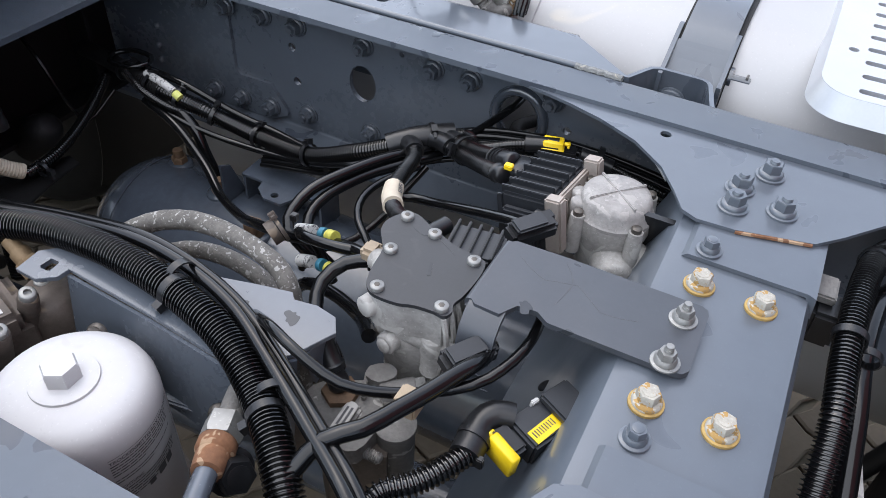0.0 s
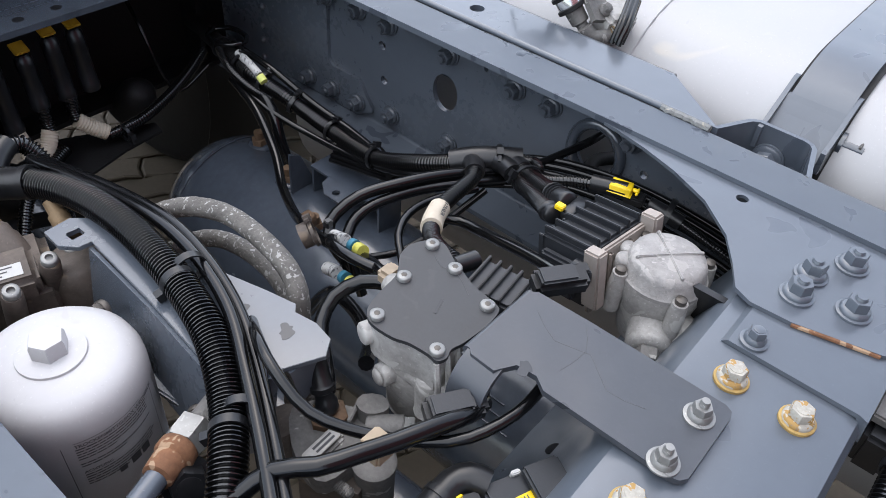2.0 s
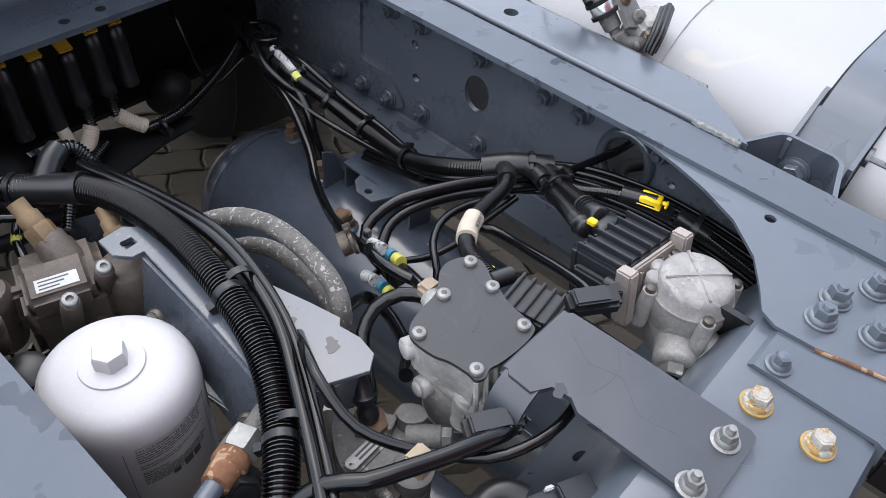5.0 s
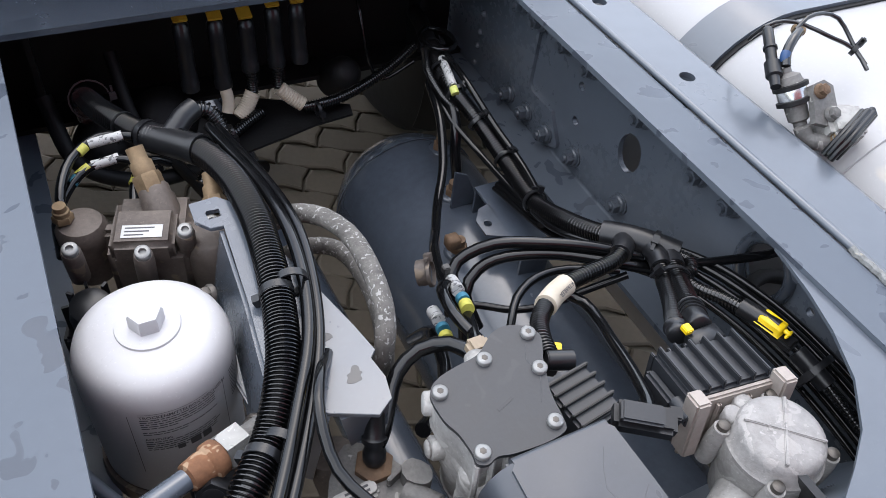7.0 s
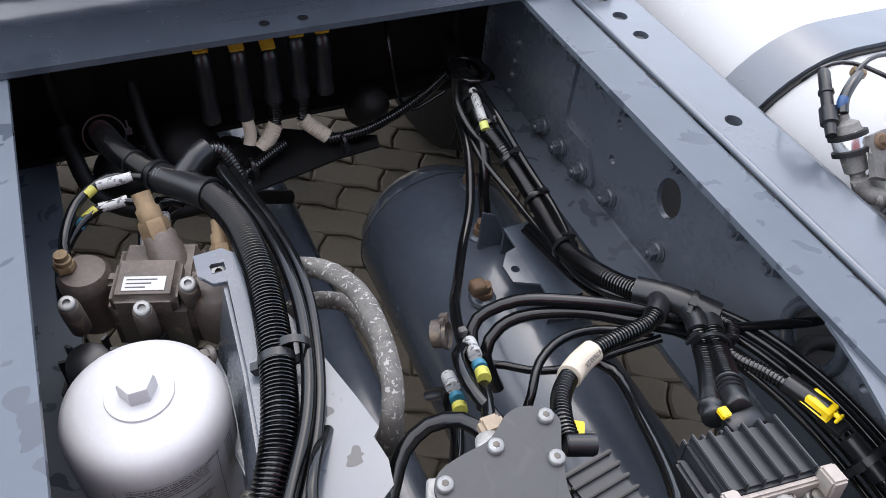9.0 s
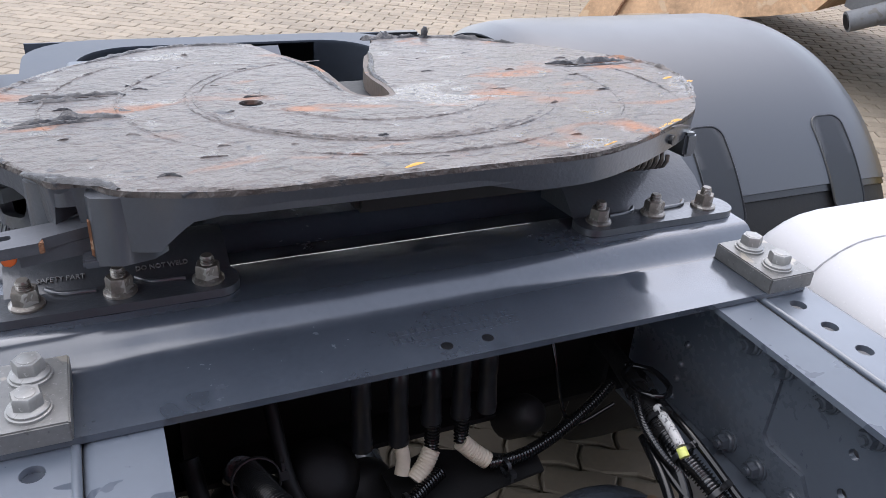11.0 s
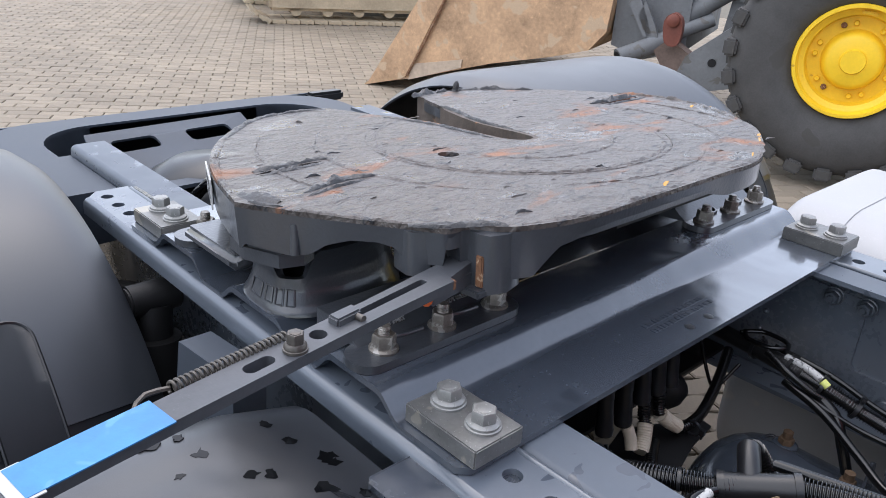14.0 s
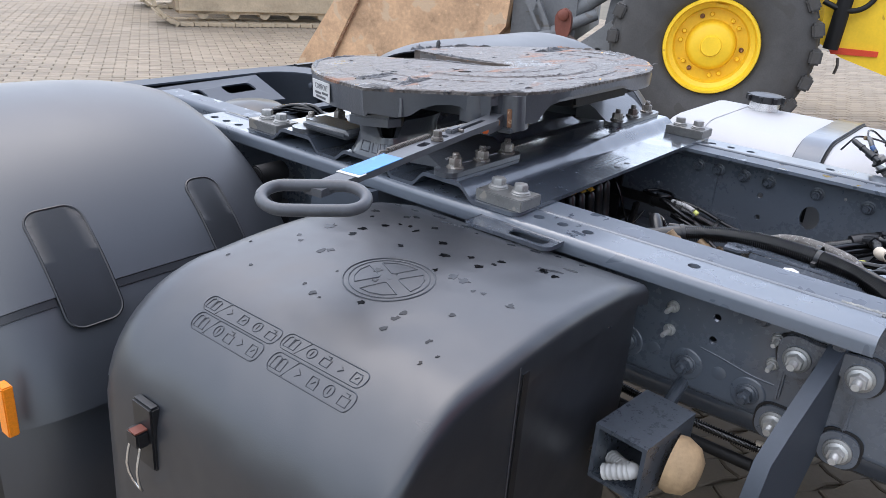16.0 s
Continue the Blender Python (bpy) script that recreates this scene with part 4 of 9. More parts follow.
for k in range(40):
    a = crnd.uniform(0, 6.283)
    rr_ = crnd.choice((0.24, 0.33, 0.42, 0.16)) + crnd.gauss(0, 0.02)
    x, y = rr_ * math.cos(a), rr_ * 0.9 * math.sin(a) + 0.02
    if y < -0.28 or y > 0.36 or (abs(x) < 0.09 and y > -0.03) or abs(x) > 0.46:
        continue
    ln_ = crnd.uniform(0.008, 0.028)
    grease_line([(x, y), (x + ln_ * 0.5, y + crnd.uniform(-0.004, 0.004)), (x + ln_, y + crnd.uniform(-0.006, 0.006))], crnd.uniform(0.0008, 0.0018), crnd.uniform(0.001, 0.003), "grease_crumb", GREASE if k % 3 == 0 else GREASYTOP, 1.4)
part("grease_lump", lathe(FW_AT @ Vector((0.225, 0.40, -0.001)), (0.1, 0, 1), [(0.008, 0), (0.006, 0.008), (0.007, 0.014), (0.003, 0.022)], 9), GREASE, fifth)
for x, y in ((0.275, -0.245), (0.30, -0.232), (0.262, -0.252), (0.47, -0.05), (0.455, -0.02), (0.16, -0.29), (-0.08, -0.295)):
    grease_line([(x, y), (x + 0.012, y + 0.006), (x + 0.026, y + 0.011)], 0.003, 0.0016, "paint_fleck", YELLOWFLECK, 1.0)
# sticker on the left flank of the plate
stick = FW_AT @ Matrix(((-0.406, 0, -0.914, -0.4565), (-0.914, 0, 0.406, 0.168), (0, 1, 0, -0.031), (0, 0, 0, 1)))
st = part("sticker", box((-0.052, -0.020, 0.002), (0.052, 0.020, 0.0042)), LABEL, fifth, "torn white sticker with dark print", loc=stick)
words("sticker_print", "COMFORT", 0.017, Matrix.Translation((-0.036, 0.0025, 0.0044)), INK, st, 0.0002)
for i, (x0, x1, y) in enumerate(((-0.035, 0.0, -0.006), (0.008, 0.045, -0.004), (-0.03, 0.03, -0.014))):
    part("print_bar", box((x0, y - 0.0025, 0.0042), (x1, y + 0.0025, 0.0047)), INK, st)

# pedestals
def pedestal(side):
    p = group_of("coupling_pedestal", "black textured cast-iron pedestal bolted to the mounting plate", "pedestal", group="coupling pedestals")
    sx = side
    zb = 1.0025

    def foot(y0, y1, xs, ys):
        bm = bm_new()
        a, b = sorted((sx * 0.478, sx * 0.222))
        add_prism(bm, rounded(a, y0, b, y1, 0.024, 6), zb, zb + 0.010)
        part("foot", bevel(bm, 0.003, 2), CAST, p)
        for x in xs:
            bolt("bolt", p, (sx * x, ys, zb + 0.0102), (0, 0, 1), NUT, "pedbolt", label="oily hexagon nut on a threaded stud", af=0.0240, head=0.017, stud=0.010, flange=True)

    foot(0.198, 0.252, (0.433, 0.345, 0.255), 0.223)
    for xa, xb in ((0.410, 0.368), (0.322, 0.278)):
        part("ridge", tube([(sx * (xa + 0.006), 0.247, zb + 0.011), (sx * xa, 0.240, zb + 0.0115), (sx * (xa - 0.010), 0.233, zb + 0.0115), (sx * xb, 0.231, zb + 0.0112)], 0.0030, 8), CAST, p)
    foot(0.606, 0.660, (0.433, 0.345, 0.255), 0.633)
    # the saddle: a thick-walled bell, flared at its foot and head, with a window in its outer side
    zv = 0.9945
    bell = bm_new()
    na, heights = 96, 22
    grid = []
    marks = ((0.0, 0.107, 0.078), (0.004, 0.106, 0.077), (0.012, 0.103, 0.070), (0.028, 0.098, 0.062), (0.046, 0.095, 0.058), (0.062, 0.097, 0.060), (0.082, 0.103, 0.066))

    def bell_at(h, a):
        for (ha, xa, ya), (hb, xb, yb) in zip(marks, marks[1:]):
            if h <= hb + 1e-6:
                f = (h - ha) / (hb - ha)
                ex, ey = xa + (xb - xa) * f, ya + (yb - ya) * f
                break
        c, s_ = math.cos(a), math.sin(a)
        n_ = 2.0 / (2.9 if c > 0 else 2.2)
        return Vector((sx * (0.368 + ex * math.copysign(abs(c) ** n_, c)), 0.425 + ey * math.copysign(abs(s_) ** n_, s_), zv + h))

    for k in range(heights + 1):
        row = []
        for i in range(na):
            a = 2 * math.pi * i / na
            d = abs((math.degrees(a) + 36 + 180) % 360 - 180)
            f = max(0.0, min(1.0, (d - 15) / 16))
            top = 0.044 + 0.038 * f * f * (3 - 2 * f)
            row.append(bell.verts.new(bell_at(top * k / heights, a)))
        grid.append(row)
    for k in range(heights):
        for i in range(na):
            bell.faces.new((grid[k][i], grid[k][(i + 1) % na], grid[k + 1][(i + 1) % na], grid[k + 1][i]))
    bmesh.ops.recalc_face_normals(bell, faces=bell.faces)
    bmesh.ops.solidify(bell, geom=bell.faces[:], thickness=0.014)
    part("saddle", bevel(bell, 0.003, 2, 60), CAST, p, "black cast saddle with a window and a raised mark", sharp=60)
    part("bearing_block", box((min(sx * 0.315, sx * 0.42), 0.395, zv + 0.005), (max(sx * 0.315, sx * 0.42), 0.455, zv + 0.075), 0.006), MATTEBLACK, p)
    # raised maker's mark as plain outlined bars
    for i in range(4):
        a0_, a1_ = radians(-42 + 13.5 * i), radians(-33 + 13.5 * i)
        loop = [bell_at(h, a) for h, a in ((0.012, a0_), (0.012, a1_), (0.031, a1_), (0.031, a0_), (0.012, a0_))]
        part("mark_bar", tube(loop, 0.0015, 6, raw=True), CAST, p)
    # ear reaching to the back foot
    e = bm_new()
    a, b = sorted((sx * 0.475, sx * 0.40))
    add_box(e, (a, 0.48, zb + 0.012), (b, 0.62, zb + 0.034))
    part("ear", bevel(e, 0.008, 3), CAST, p)
    return p


ped_n = pedestal(-1)
ped_f = pedestal(1)
words("lettering", "SAFETY PART", 0.0078, Matrix.Translation((-0.424, 0.2515, 1.0195)) @ pose(0, 0, 0, 32, 0, -1), WORNCAST, ped_n, 0.0012, label="raised cast lettering")
words("lettering", "DO NOT WELD", 0.0078, Matrix.Translation((-0.3273, 0.2500, 1.0195)) @ pose(0, 0, 0, 32, 0, 2), WORNCAST, ped_n, 0.0012, label="raised cast lettering")
slope = bm_new()
add_prism(slope, [(0.240, 1.012), (0.253, 1.019), (0.275, 1.030), (0.32, 1.030), (0.32, 1.004)], -0.455, -0.228, m=SIDE_X)
part("sloping_web", bevel(slope, 0.004, 2), CAST, ped_n)
slope = bm_new()
add_prism(slope, [(0.240, 1.012), (0.253, 1.019), (0.275, 1.036), (0.33, 1.060), (0.33, 1.004)], 0.228, 0.455, m=SIDE_X)
part("sloping_web", bevel(slope, 0.004, 2), CAST, ped_f)

# bearing springs and the recoil spring below the plate
sp = bm_new()
coil = [(0.12 + 0.22 * i / 260, 0.225 + 0.014 * math.sin(i * 0.6), 1.098 + 0.014 * math.cos(i * 0.6)) for i in range(261)]
add_tube(sp, coil, 0.003, 6, raw=True)
part("coil_spring", sp, DARKBOLT, fifth, "greasy dark coil spring under the plate")

# ---- release lever ----
lever = group_of("release_lever", "grey steel release lever with blue sticker and oval handle", "lever")
arm_a, arm_b = Vector((-0.30, 0.182, 1.118)), Vector((-0.91, 0.108, 1.097))
ad = (arm_b - arm_a).normalized()
AM = Matrix.Translation(arm_a) @ Matrix((( ad.x, -ad.y, 0, 0), (ad.y, ad.x, 0, 0), (ad.z, 0, 1, 0), (0, 0, 0, 1)))
ln = (arm_b - arm_a).length
hole_set = [rounded(0.128, -0.0075, 0.222, 0.0015, 0.003, 3), circle(0.272, -0.001, 0.0082, 16), rounded(0.322, -0.007, 0.352, 0.007, 0.007, 5)]
part("arm", prism([(-0.03, -0.050), (0.03, -0.030), (0.085, -0.0185), (0.20, -0.016), (ln, -0.0155), (ln, 0.0155), (0.20, 0.016), (0.108, 0.019), (0.104, 0.011), (0.060, 0.004), (0.035, -0.007), (-0.03, -0.030)], -0.008, 0.003, hole_set, m=AM, b=0.0012), LEVERGREY, lever, "scuffed grey flat bar with slots")
part("rust_edge", box((0.1035, 0.010, -0.0082), (0.1090, 0.0192, 0.0026), 0.0008, m=AM), RUST, lever)
part("lower_bar", prism([(-0.03, -0.044), (0.06, -0.016), (0.125, -0.012), (0.125, 0.008), (0.06, 0.006), (-0.03, -0.022)], -0.024, -0.0085, m=AM, b=0.001), LEVERGREY, lever)
part("stop_block", box((0.222, -0.012, -0.004), (0.252, 0.003, 0.0105), 0.002, m=AM), LEVERGREY, lever)
part("pin", rod(AM @ Vector((0.228, 0.002, 0.005)), AM @ Vector((0.228, 0.011, 0.005)), 0.0035), DARKBOLT, lever)
bolt("pivot_bolt", lever, AM @ Vector((0.302, 0.004, 0.003)), (0, 0, 1), DARKBOLT, "armbolt", af=0.014, head=0.011, washer=0.003, wr=0.011)
part("sticker", box((0.425, -0.0185, 0.0032), (0.532, 0.0185, 0.0044), 0, m=AM), BLUE, lever, "torn blue plastic sticker")
part("sticker_backing", box((0.520, -0.020, 0.0030), (0.540, 0.021, 0.0039), 0, m=AM), LABEL, lever)
part("paint_dab", lathe((-0.432, 0.1590, 1.0995), (-0.2, -0.95, 0.2), [(0.0066, -0.004), (0.0066, 0.0005), (0.005, 0.002), (0.002, 0.003)], 9), ORANGEDAB, lever, "dab of orange paint")
# oval ring handle, its plane tipped with the arm
hc = Vector((-0.925, 0.088, 1.095))
hl = Vector((-0.70, 0.62, 0.0)).normalized()
hs = Vector((0.62, 0.70, 0.0)).normalized()
ringpts = []
for i in range(41):
    a = 2 * math.pi * i / 40
    ca, sa = math.cos(a), math.sin(a)
    ringpts.append(hc + hl * (0.036 * (1 if ca > 0 else -1) * (abs(ca) > 0.001) + 0.034 * ca) * 1.0 + hs * 0.034 * sa + Vector((0, 0, 0.006 * sa)))
part("handle", tube(ringpts, 0.0085, 12, raw=True), LEVERGREY, lever, "oval ring handle of round grey bar")
spl = []
p0, p1 = AM @ Vector((0.292, -0.0185, 0.003)), AM @ Vector((0.404, -0.0245, 0.002))
sx_ = (p1 - p0).normalized()
u_ = sx_.cross(Vector((0, 0, 1))).normalized()
v_ = sx_.cross(u_)
for i in range(340):
    a = i * 0.45
    spl.append(p0 + (p1 - p0) * (i / 339) + u_ * 0.0046 * math.cos(a) + v_ * 0.0046 * math.sin(a))
part("coil_spring", tube(spl, 0.0014, 6, raw=True), DARKBOLT, lever, "dark coil spring beside the arm")
part("spring_hook", tube([p1, p1 + sx_ * 0.02 + v_ * -0.004, p1 + sx_ * 0.034 - u_ * 0.008, p1 + sx_ * 0.026 - u_ * 0.016], 0.002, 6), DARKBOLT, lever)
part("bracket_bolt", rod(AM @ Vector((0.33, -0.035, -0.03)), AM @ Vector((0.38, -0.075, -0.055)), 0.006), ZINC, lever)

# ---- mudguards ----
def mudguard(side, label, x0, x1, straps, R_, inner_range, inner_drop):
    g = group_of("mudguard", label, "mudguard", group="rear mudguards")
    cy, cz = 1.03, 0.48

    def fall(x):
        """How far the shell's crown falls off towards its two edges."""
        e0, e1 = x - x0, x1 - x
        dr = 0.0
        if e1 < 0.16:
            dr = 0.07 * (1 - math.sqrt(max(0, 1 - ((0.16 - e1) / 0.16) ** 2)))
        if e0 < inner_range:
            dr = max(dr, inner_drop * (1 - math.sqrt(max(0, 1 - ((inner_range - e0) / inner_range) ** 2))))
        return dr

    def arc_sheet(a0, a1, n, R2, thick=0.005):
        bm = bm_new()
        xs = []
        m = 22
        for j in range(m + 1):
            f = j / m
            x = x0 + (x1 - x0) * f
            xs.append((x, fall(x)))
        grid = []
        for i in range(n + 1):
            a = radians(a0 + (a1 - a0) * i / n)
            grid.append([bm.verts.new((side * x, cy - (R2 - d) * math.cos(a), cz + (R2 - d) * math.sin(a))) for x, d in xs])
        for p, q in zip(grid, grid[1:]):
            for j in range(m):
                bm.faces.new((p[j], p[j + 1], q[j + 1], q[j]))
        bmesh.ops.recalc_face_normals(bm, faces=bm.faces)
        bmesh.ops.solidify(bm, geom=bm.faces[:], thickness=thick)
        return bm

    part("top_shell", arc_sheet(36, 150, 40, R_), FENDER, g)
    # the far guard gets black front and lower shells, darker than its top shell
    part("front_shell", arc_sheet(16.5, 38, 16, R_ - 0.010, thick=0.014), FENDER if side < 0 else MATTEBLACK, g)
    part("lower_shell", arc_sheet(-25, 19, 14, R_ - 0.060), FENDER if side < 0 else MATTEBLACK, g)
    part("rear_shell", arc_sheet(148, 195, 14, R_ - 0.008), FENDER, g)
    # black strip drawn for the shade in the gap below the lip
    part("lip_gap_shade", arc_sheet(34.6, 36.2, 3, R_ - 0.0045), BLACK, g)
    for xc, w in straps:

        def strap(R2, a0, a1, w2, name, mat, thick):
            bm = bm_new()
            n = 34
            rows = []
            arc = radians(a1 - a0) * R2
            rc = min(0.030, w2 * 0.9)
            for i in range(n + 1):
                f = 0.5 - 0.5 * math.cos(math.pi * i / n)
                a = radians(a0 + (a1 - a0) * f)
                e = min(f, 1 - f) * arc
                ww = w2 if e >= rc else w2 - rc + math.sqrt(max(0.0, rc * rc - (rc - e) ** 2)) + 0.0004
                rows.append([bm.verts.new((side * (xc + s_ * ww), cy - (R2 - fall(xc + s_ * ww)) * math.cos(a), cz + (R2 - fall(xc + s_ * ww)) * math.sin(a))) for s_ in (-1, -0.5, 0, 0.5, 1)])
            for p, q in zip(rows, rows[1:]):
                for j in range(4):
                    bm.faces.new((p[j], p[j + 1], q[j + 1], q[j]))
            bmesh.ops.solidify(bm, geom=bm.faces[:], thickness=thick)
            return part(name, bm, mat, g)

        strap(R_ + 0.0009, 29.8, 51.2, w, "strap", FENDER, 0.0005)
        # thin black bead round the strap, in place of a groove's shade
        edge = []
        mid, half_ = radians(40.5), radians(10.7)
        for u, v in rounded(-w, -half_ * R_, w, half_ * R_, 0.028, 6):
            a = mid + v / R_
            rr = R_ + 0.0004 - fall(xc + u)
            edge.append((side * (xc + u), cy - rr * math.cos(a), cz + rr * math.sin(a)))
        fine_ = []
        for p_, q_ in zip(edge, edge[1:] + edge[:1]):
            p_, q_ = Vector(p_), Vector(q_)
            k_ = max(1, int((q_ - p_).length / 0.006))
            for k in range(k_):
                w_ = p_.lerp(q_, k / k_)
                r_ = R_ + 0.0004 - fall(abs(w_.x))
                d_ = Vector((0, w_.y - cy, w_.z - cz)).normalized()
                fine_.append((w_.x, cy + d_.y * r_, cz + d_.z * r_))
        part("strap_groove_shade", tube(fine_ + fine_[:1], 0.0024, 6, raw=True), BLACK, g)
    return g


guard_n = mudguard(-1, "matt dark grey plastic mudguard with two recessed straps, rain-dropped", 0.53, 1.195, ((0.715, 0.038), (1.02, 0.050)), 0.592, 0.34, 0.062)
mudguard(1, "matt dark grey plastic mudguard behind the fuel tank", 0.50, 1.35, ((0.812, 0.046), (1.16, 0.046)), 0.60, 0.14, 0.03)
part("side_marker", box((-1.207, 0.470, 0.655), (-1.190, 0.497, 0.745), 0.002), ORANGE, guard_n, "orange side reflector")

# ---- battery box lid ----
boxlid = group_of("battery_box", "black textured plastic box cover with moulded pictograms and puddles", "battery box")


def lid_mesh():
    """A softly crowned hood: flat-topped, with a wide rounded outer shoulder and rounded ends."""
    bm = bm_new()
    nv = 40
    y0, y1 = -0.237, 0.335
    prof = []
    # across: from the rail over the top, round the shoulder and down the outer face
    for i in range(16):
        x = -0.505 - 0.435 * i / 15
        prof.append((x, 0.955 + 0.024 * math.sin(math.pi * min(1, (i / 15) * 0.80)) - 0.014 * max(0, 1 - i / 3)))
    xs, zs = prof[-1]
    for i in range(1, 13):
        a = radians(90 * i / 12)
        prof.append((xs - 0.205 * math.sin(a), zs - 0.19 * (1 - math.cos(a))))
    xe, ze = prof[-1]
    for i in range(1, 9):
        prof.append((xe - 0.006 * i / 8, ze - 0.36 * i / 8))
    rows = []
    for j in range(nv + 1):
        f = j / nv
        # end rounding: more stations near the ends
        e = 0.5 - 0.5 * math.cos(math.pi * f)
        y = y0 + (y1 - y0) * e
        d0, d1 = y - y0, y1 - y
        ins = 0.0
        for d, rr in ((d0, 0.020), (d1, 0.085)):
            if d < rr:
                ins = max(ins, rr * (1 - math.sqrt(max(0.0, 1 - ((rr - d) / rr) ** 2))))
        row = []
        for i, (x, z) in enumerate(prof):
            a = prof[max(0, i - 1)]
            b = prof[min(len(prof) - 1, i + 1)]
            t = Vector((b[0] - a[0], b[1] - a[1])).normalized()
            nrm = Vector((t.y, -t.x))
            row.append(bm.verts.new((x - nrm.x * ins, y, z - nrm.y * ins)))
        rows.append(row)
    for p, q in zip(rows, rows[1:]):
        for i in range(len(prof) - 1):
            bm.faces.new((p[i], p[i + 1], q[i + 1], q[i]))
    for row, back in ((rows[0], 0.016), (rows[-1], 0.0)):
        # a short skirt, then a panel set back under it beside the rail
        def skirt(v):
            if not back:
                return 0.0, 0.0
            if v.co.x > -0.622:
                return back, 0.010 + max(0.0, -0.570 - v.co.x) * 0.30
            if v.co.x > -0.86:
                return back, 0.034
            return 0.0, 0.034
        hang = [bm.verts.new((v.co.x, v.co.y, v.co.z - skirt(v)[1])) for v in row]
        inner = [bm.verts.new((v.co.x, v.co.y + skirt(v)[0], v.co.z - skirt(v)[1])) for v in row]
        base = [bm.verts.new((v.co.x, v.co.y + skirt(v)[0], 0.42)) for v in row]
        for upper, lower in ((row, hang), (hang, inner), (inner, base)):
            for i in range(len(row) - 1):
                if lower is inner and not back:
                    continue
                bm.faces.new((upper[i], upper[i + 1], lower[i + 1], lower[i]))
    bmesh.ops.remove_doubles(bm, verts=bm.verts, dist=0.0002)
    return bm


part("lid", lid_mesh(), LID, boxlid, sharp=50)
part("inner_side", box((-0.525, -0.20, 0.42), (-0.512, 0.25, 0.925), 0.002), MATTEBLACK, boxlid)
part("tray", box((-1.10, -0.20, 0.42), (-0.526, 0.25, 0.435), 0.002), MATTEBLACK, boxlid)

# ---- fuel tank ----
tank = group_of("fuel_tank", "white aluminium fuel tank with rounded edges beside the chassis", "fuel tank")


def tank_body(y0, y1, x0, x1, z0, z1, r, cap):
    bm = bm_new()
    prof = rounded(x0, z0, x1, z1, r, 8)
    cx, cz = (x0 + x1) / 2, (z0 + z1) / 2
    rows = []
    steps = [(y0, 1.0), (y1 - cap, 1.0), (y1 - cap * 0.6, 0.995), (y1 - cap * 0.25, 0.97), (y1 - cap * 0.05, 0.93), (y1, 0.88)]
    for y, s_ in steps:
        rows.append([bm.verts.new((cx + (x - cx) * s_, y, cz + (z - cz) * s_)) for x, z in prof])
    for a, b in zip(rows, rows[1:]):
        k = len(a)
        for j in range(k):
            bm.faces.new((a[j], a[(j + 1) % k], b[(j + 1) % k], b[j]))
    bm.faces.new(rows[0])
    bm.faces.new(rows[-1])
    return bm


part("shell", tank_body(-2.2, 0.23, 0.50, 1.14, 0.36, 0.985, 0.16, 0.03), TANKALU, tank)

# ---- front cross beam between the rails ----
beam = group_of("cross_beam", "grey painted folded steel cross beam between the chassis rails", "cross beam")
BZ = 0.952
hat = bm_new()
prof = [(-0.915, 0.80), (-0.913, BZ - 0.012), (-0.908, BZ - 0.003), (-0.898, BZ), (-0.79, BZ), (-0.776, BZ - 0.003), (-0.766, BZ - 0.012), (-0.735, 0.86), (-0.70, 0.78), (-0.66, 0.735)]
inner = [(y + (0.008 if y < -0.85 else -0.008 if y > -0.78 else 0), z - (0.008 if z > 0.94 else 0.004)) for y, z in reversed(prof)]
add_prism(hat, prof + inner, -0.31, 0.31, m=SIDE_X)
part("beam_body", hat, PAINT, beam, sharp=28)
for s in (1, -1):
    a, b = sorted((0.118 if s > 0 else -0.126, s * 0.30))
    lip = bm_new()
    add_prism(lip, [(-0.916, 0.93), (-0.914, BZ + 0.002), (-0.906, BZ + 0.005), (-0.795, BZ + 0.005), (-0.79, BZ + 0.0005), (-0.905, BZ + 0.0005), (-0.912, 0.93)], a, b, m=SIDE_X)
    part("overlay_plate", lip, PAINT, beam, sharp=28)
    bolt("bolt", beam, (0.132 if s > 0 else -0.108, -0.812, BZ + (0.005 if s > 0 else 0.0)), (0, 0, 1), PAINT, "beamgrey", af=0.0135, head=0.009, washer=0.003, wr=0.0125)
for x, y in ((0.084, -0.815), (0.082, -0.871), (-0.071, -0.81), (-0.070, -0.868)):
    bolt("bolt", beam, (x, y, BZ + 0.0028), (0, 0, 1), RUSTBOLT, "beamrust", label="zinc hexagon bolt stained yellow with rust", af=0.0172, head=0.0105)
    part("rust_washer", lathe((x, y, BZ), (0, 0, 1), [(0.0145, 0), (0.0145, 0.0025), (0.0135, 0.003)], 26), RUSTRING, beam)
part("bolt_hole", lathe((-0.158, -0.80, BZ - 0.0002), (0, 0, 1), [(0.009, 0), (0.009, 0.0008), (0.008, 0.001)], 18), BLACK, beam)
part("rear_hole", lathe((0.035, -0.705, 0.793), (0, 0.65, 0.75), [(0.008, 0), (0.008, 0.001), (0.007, 0.0012)], 16), BLACK, beam)


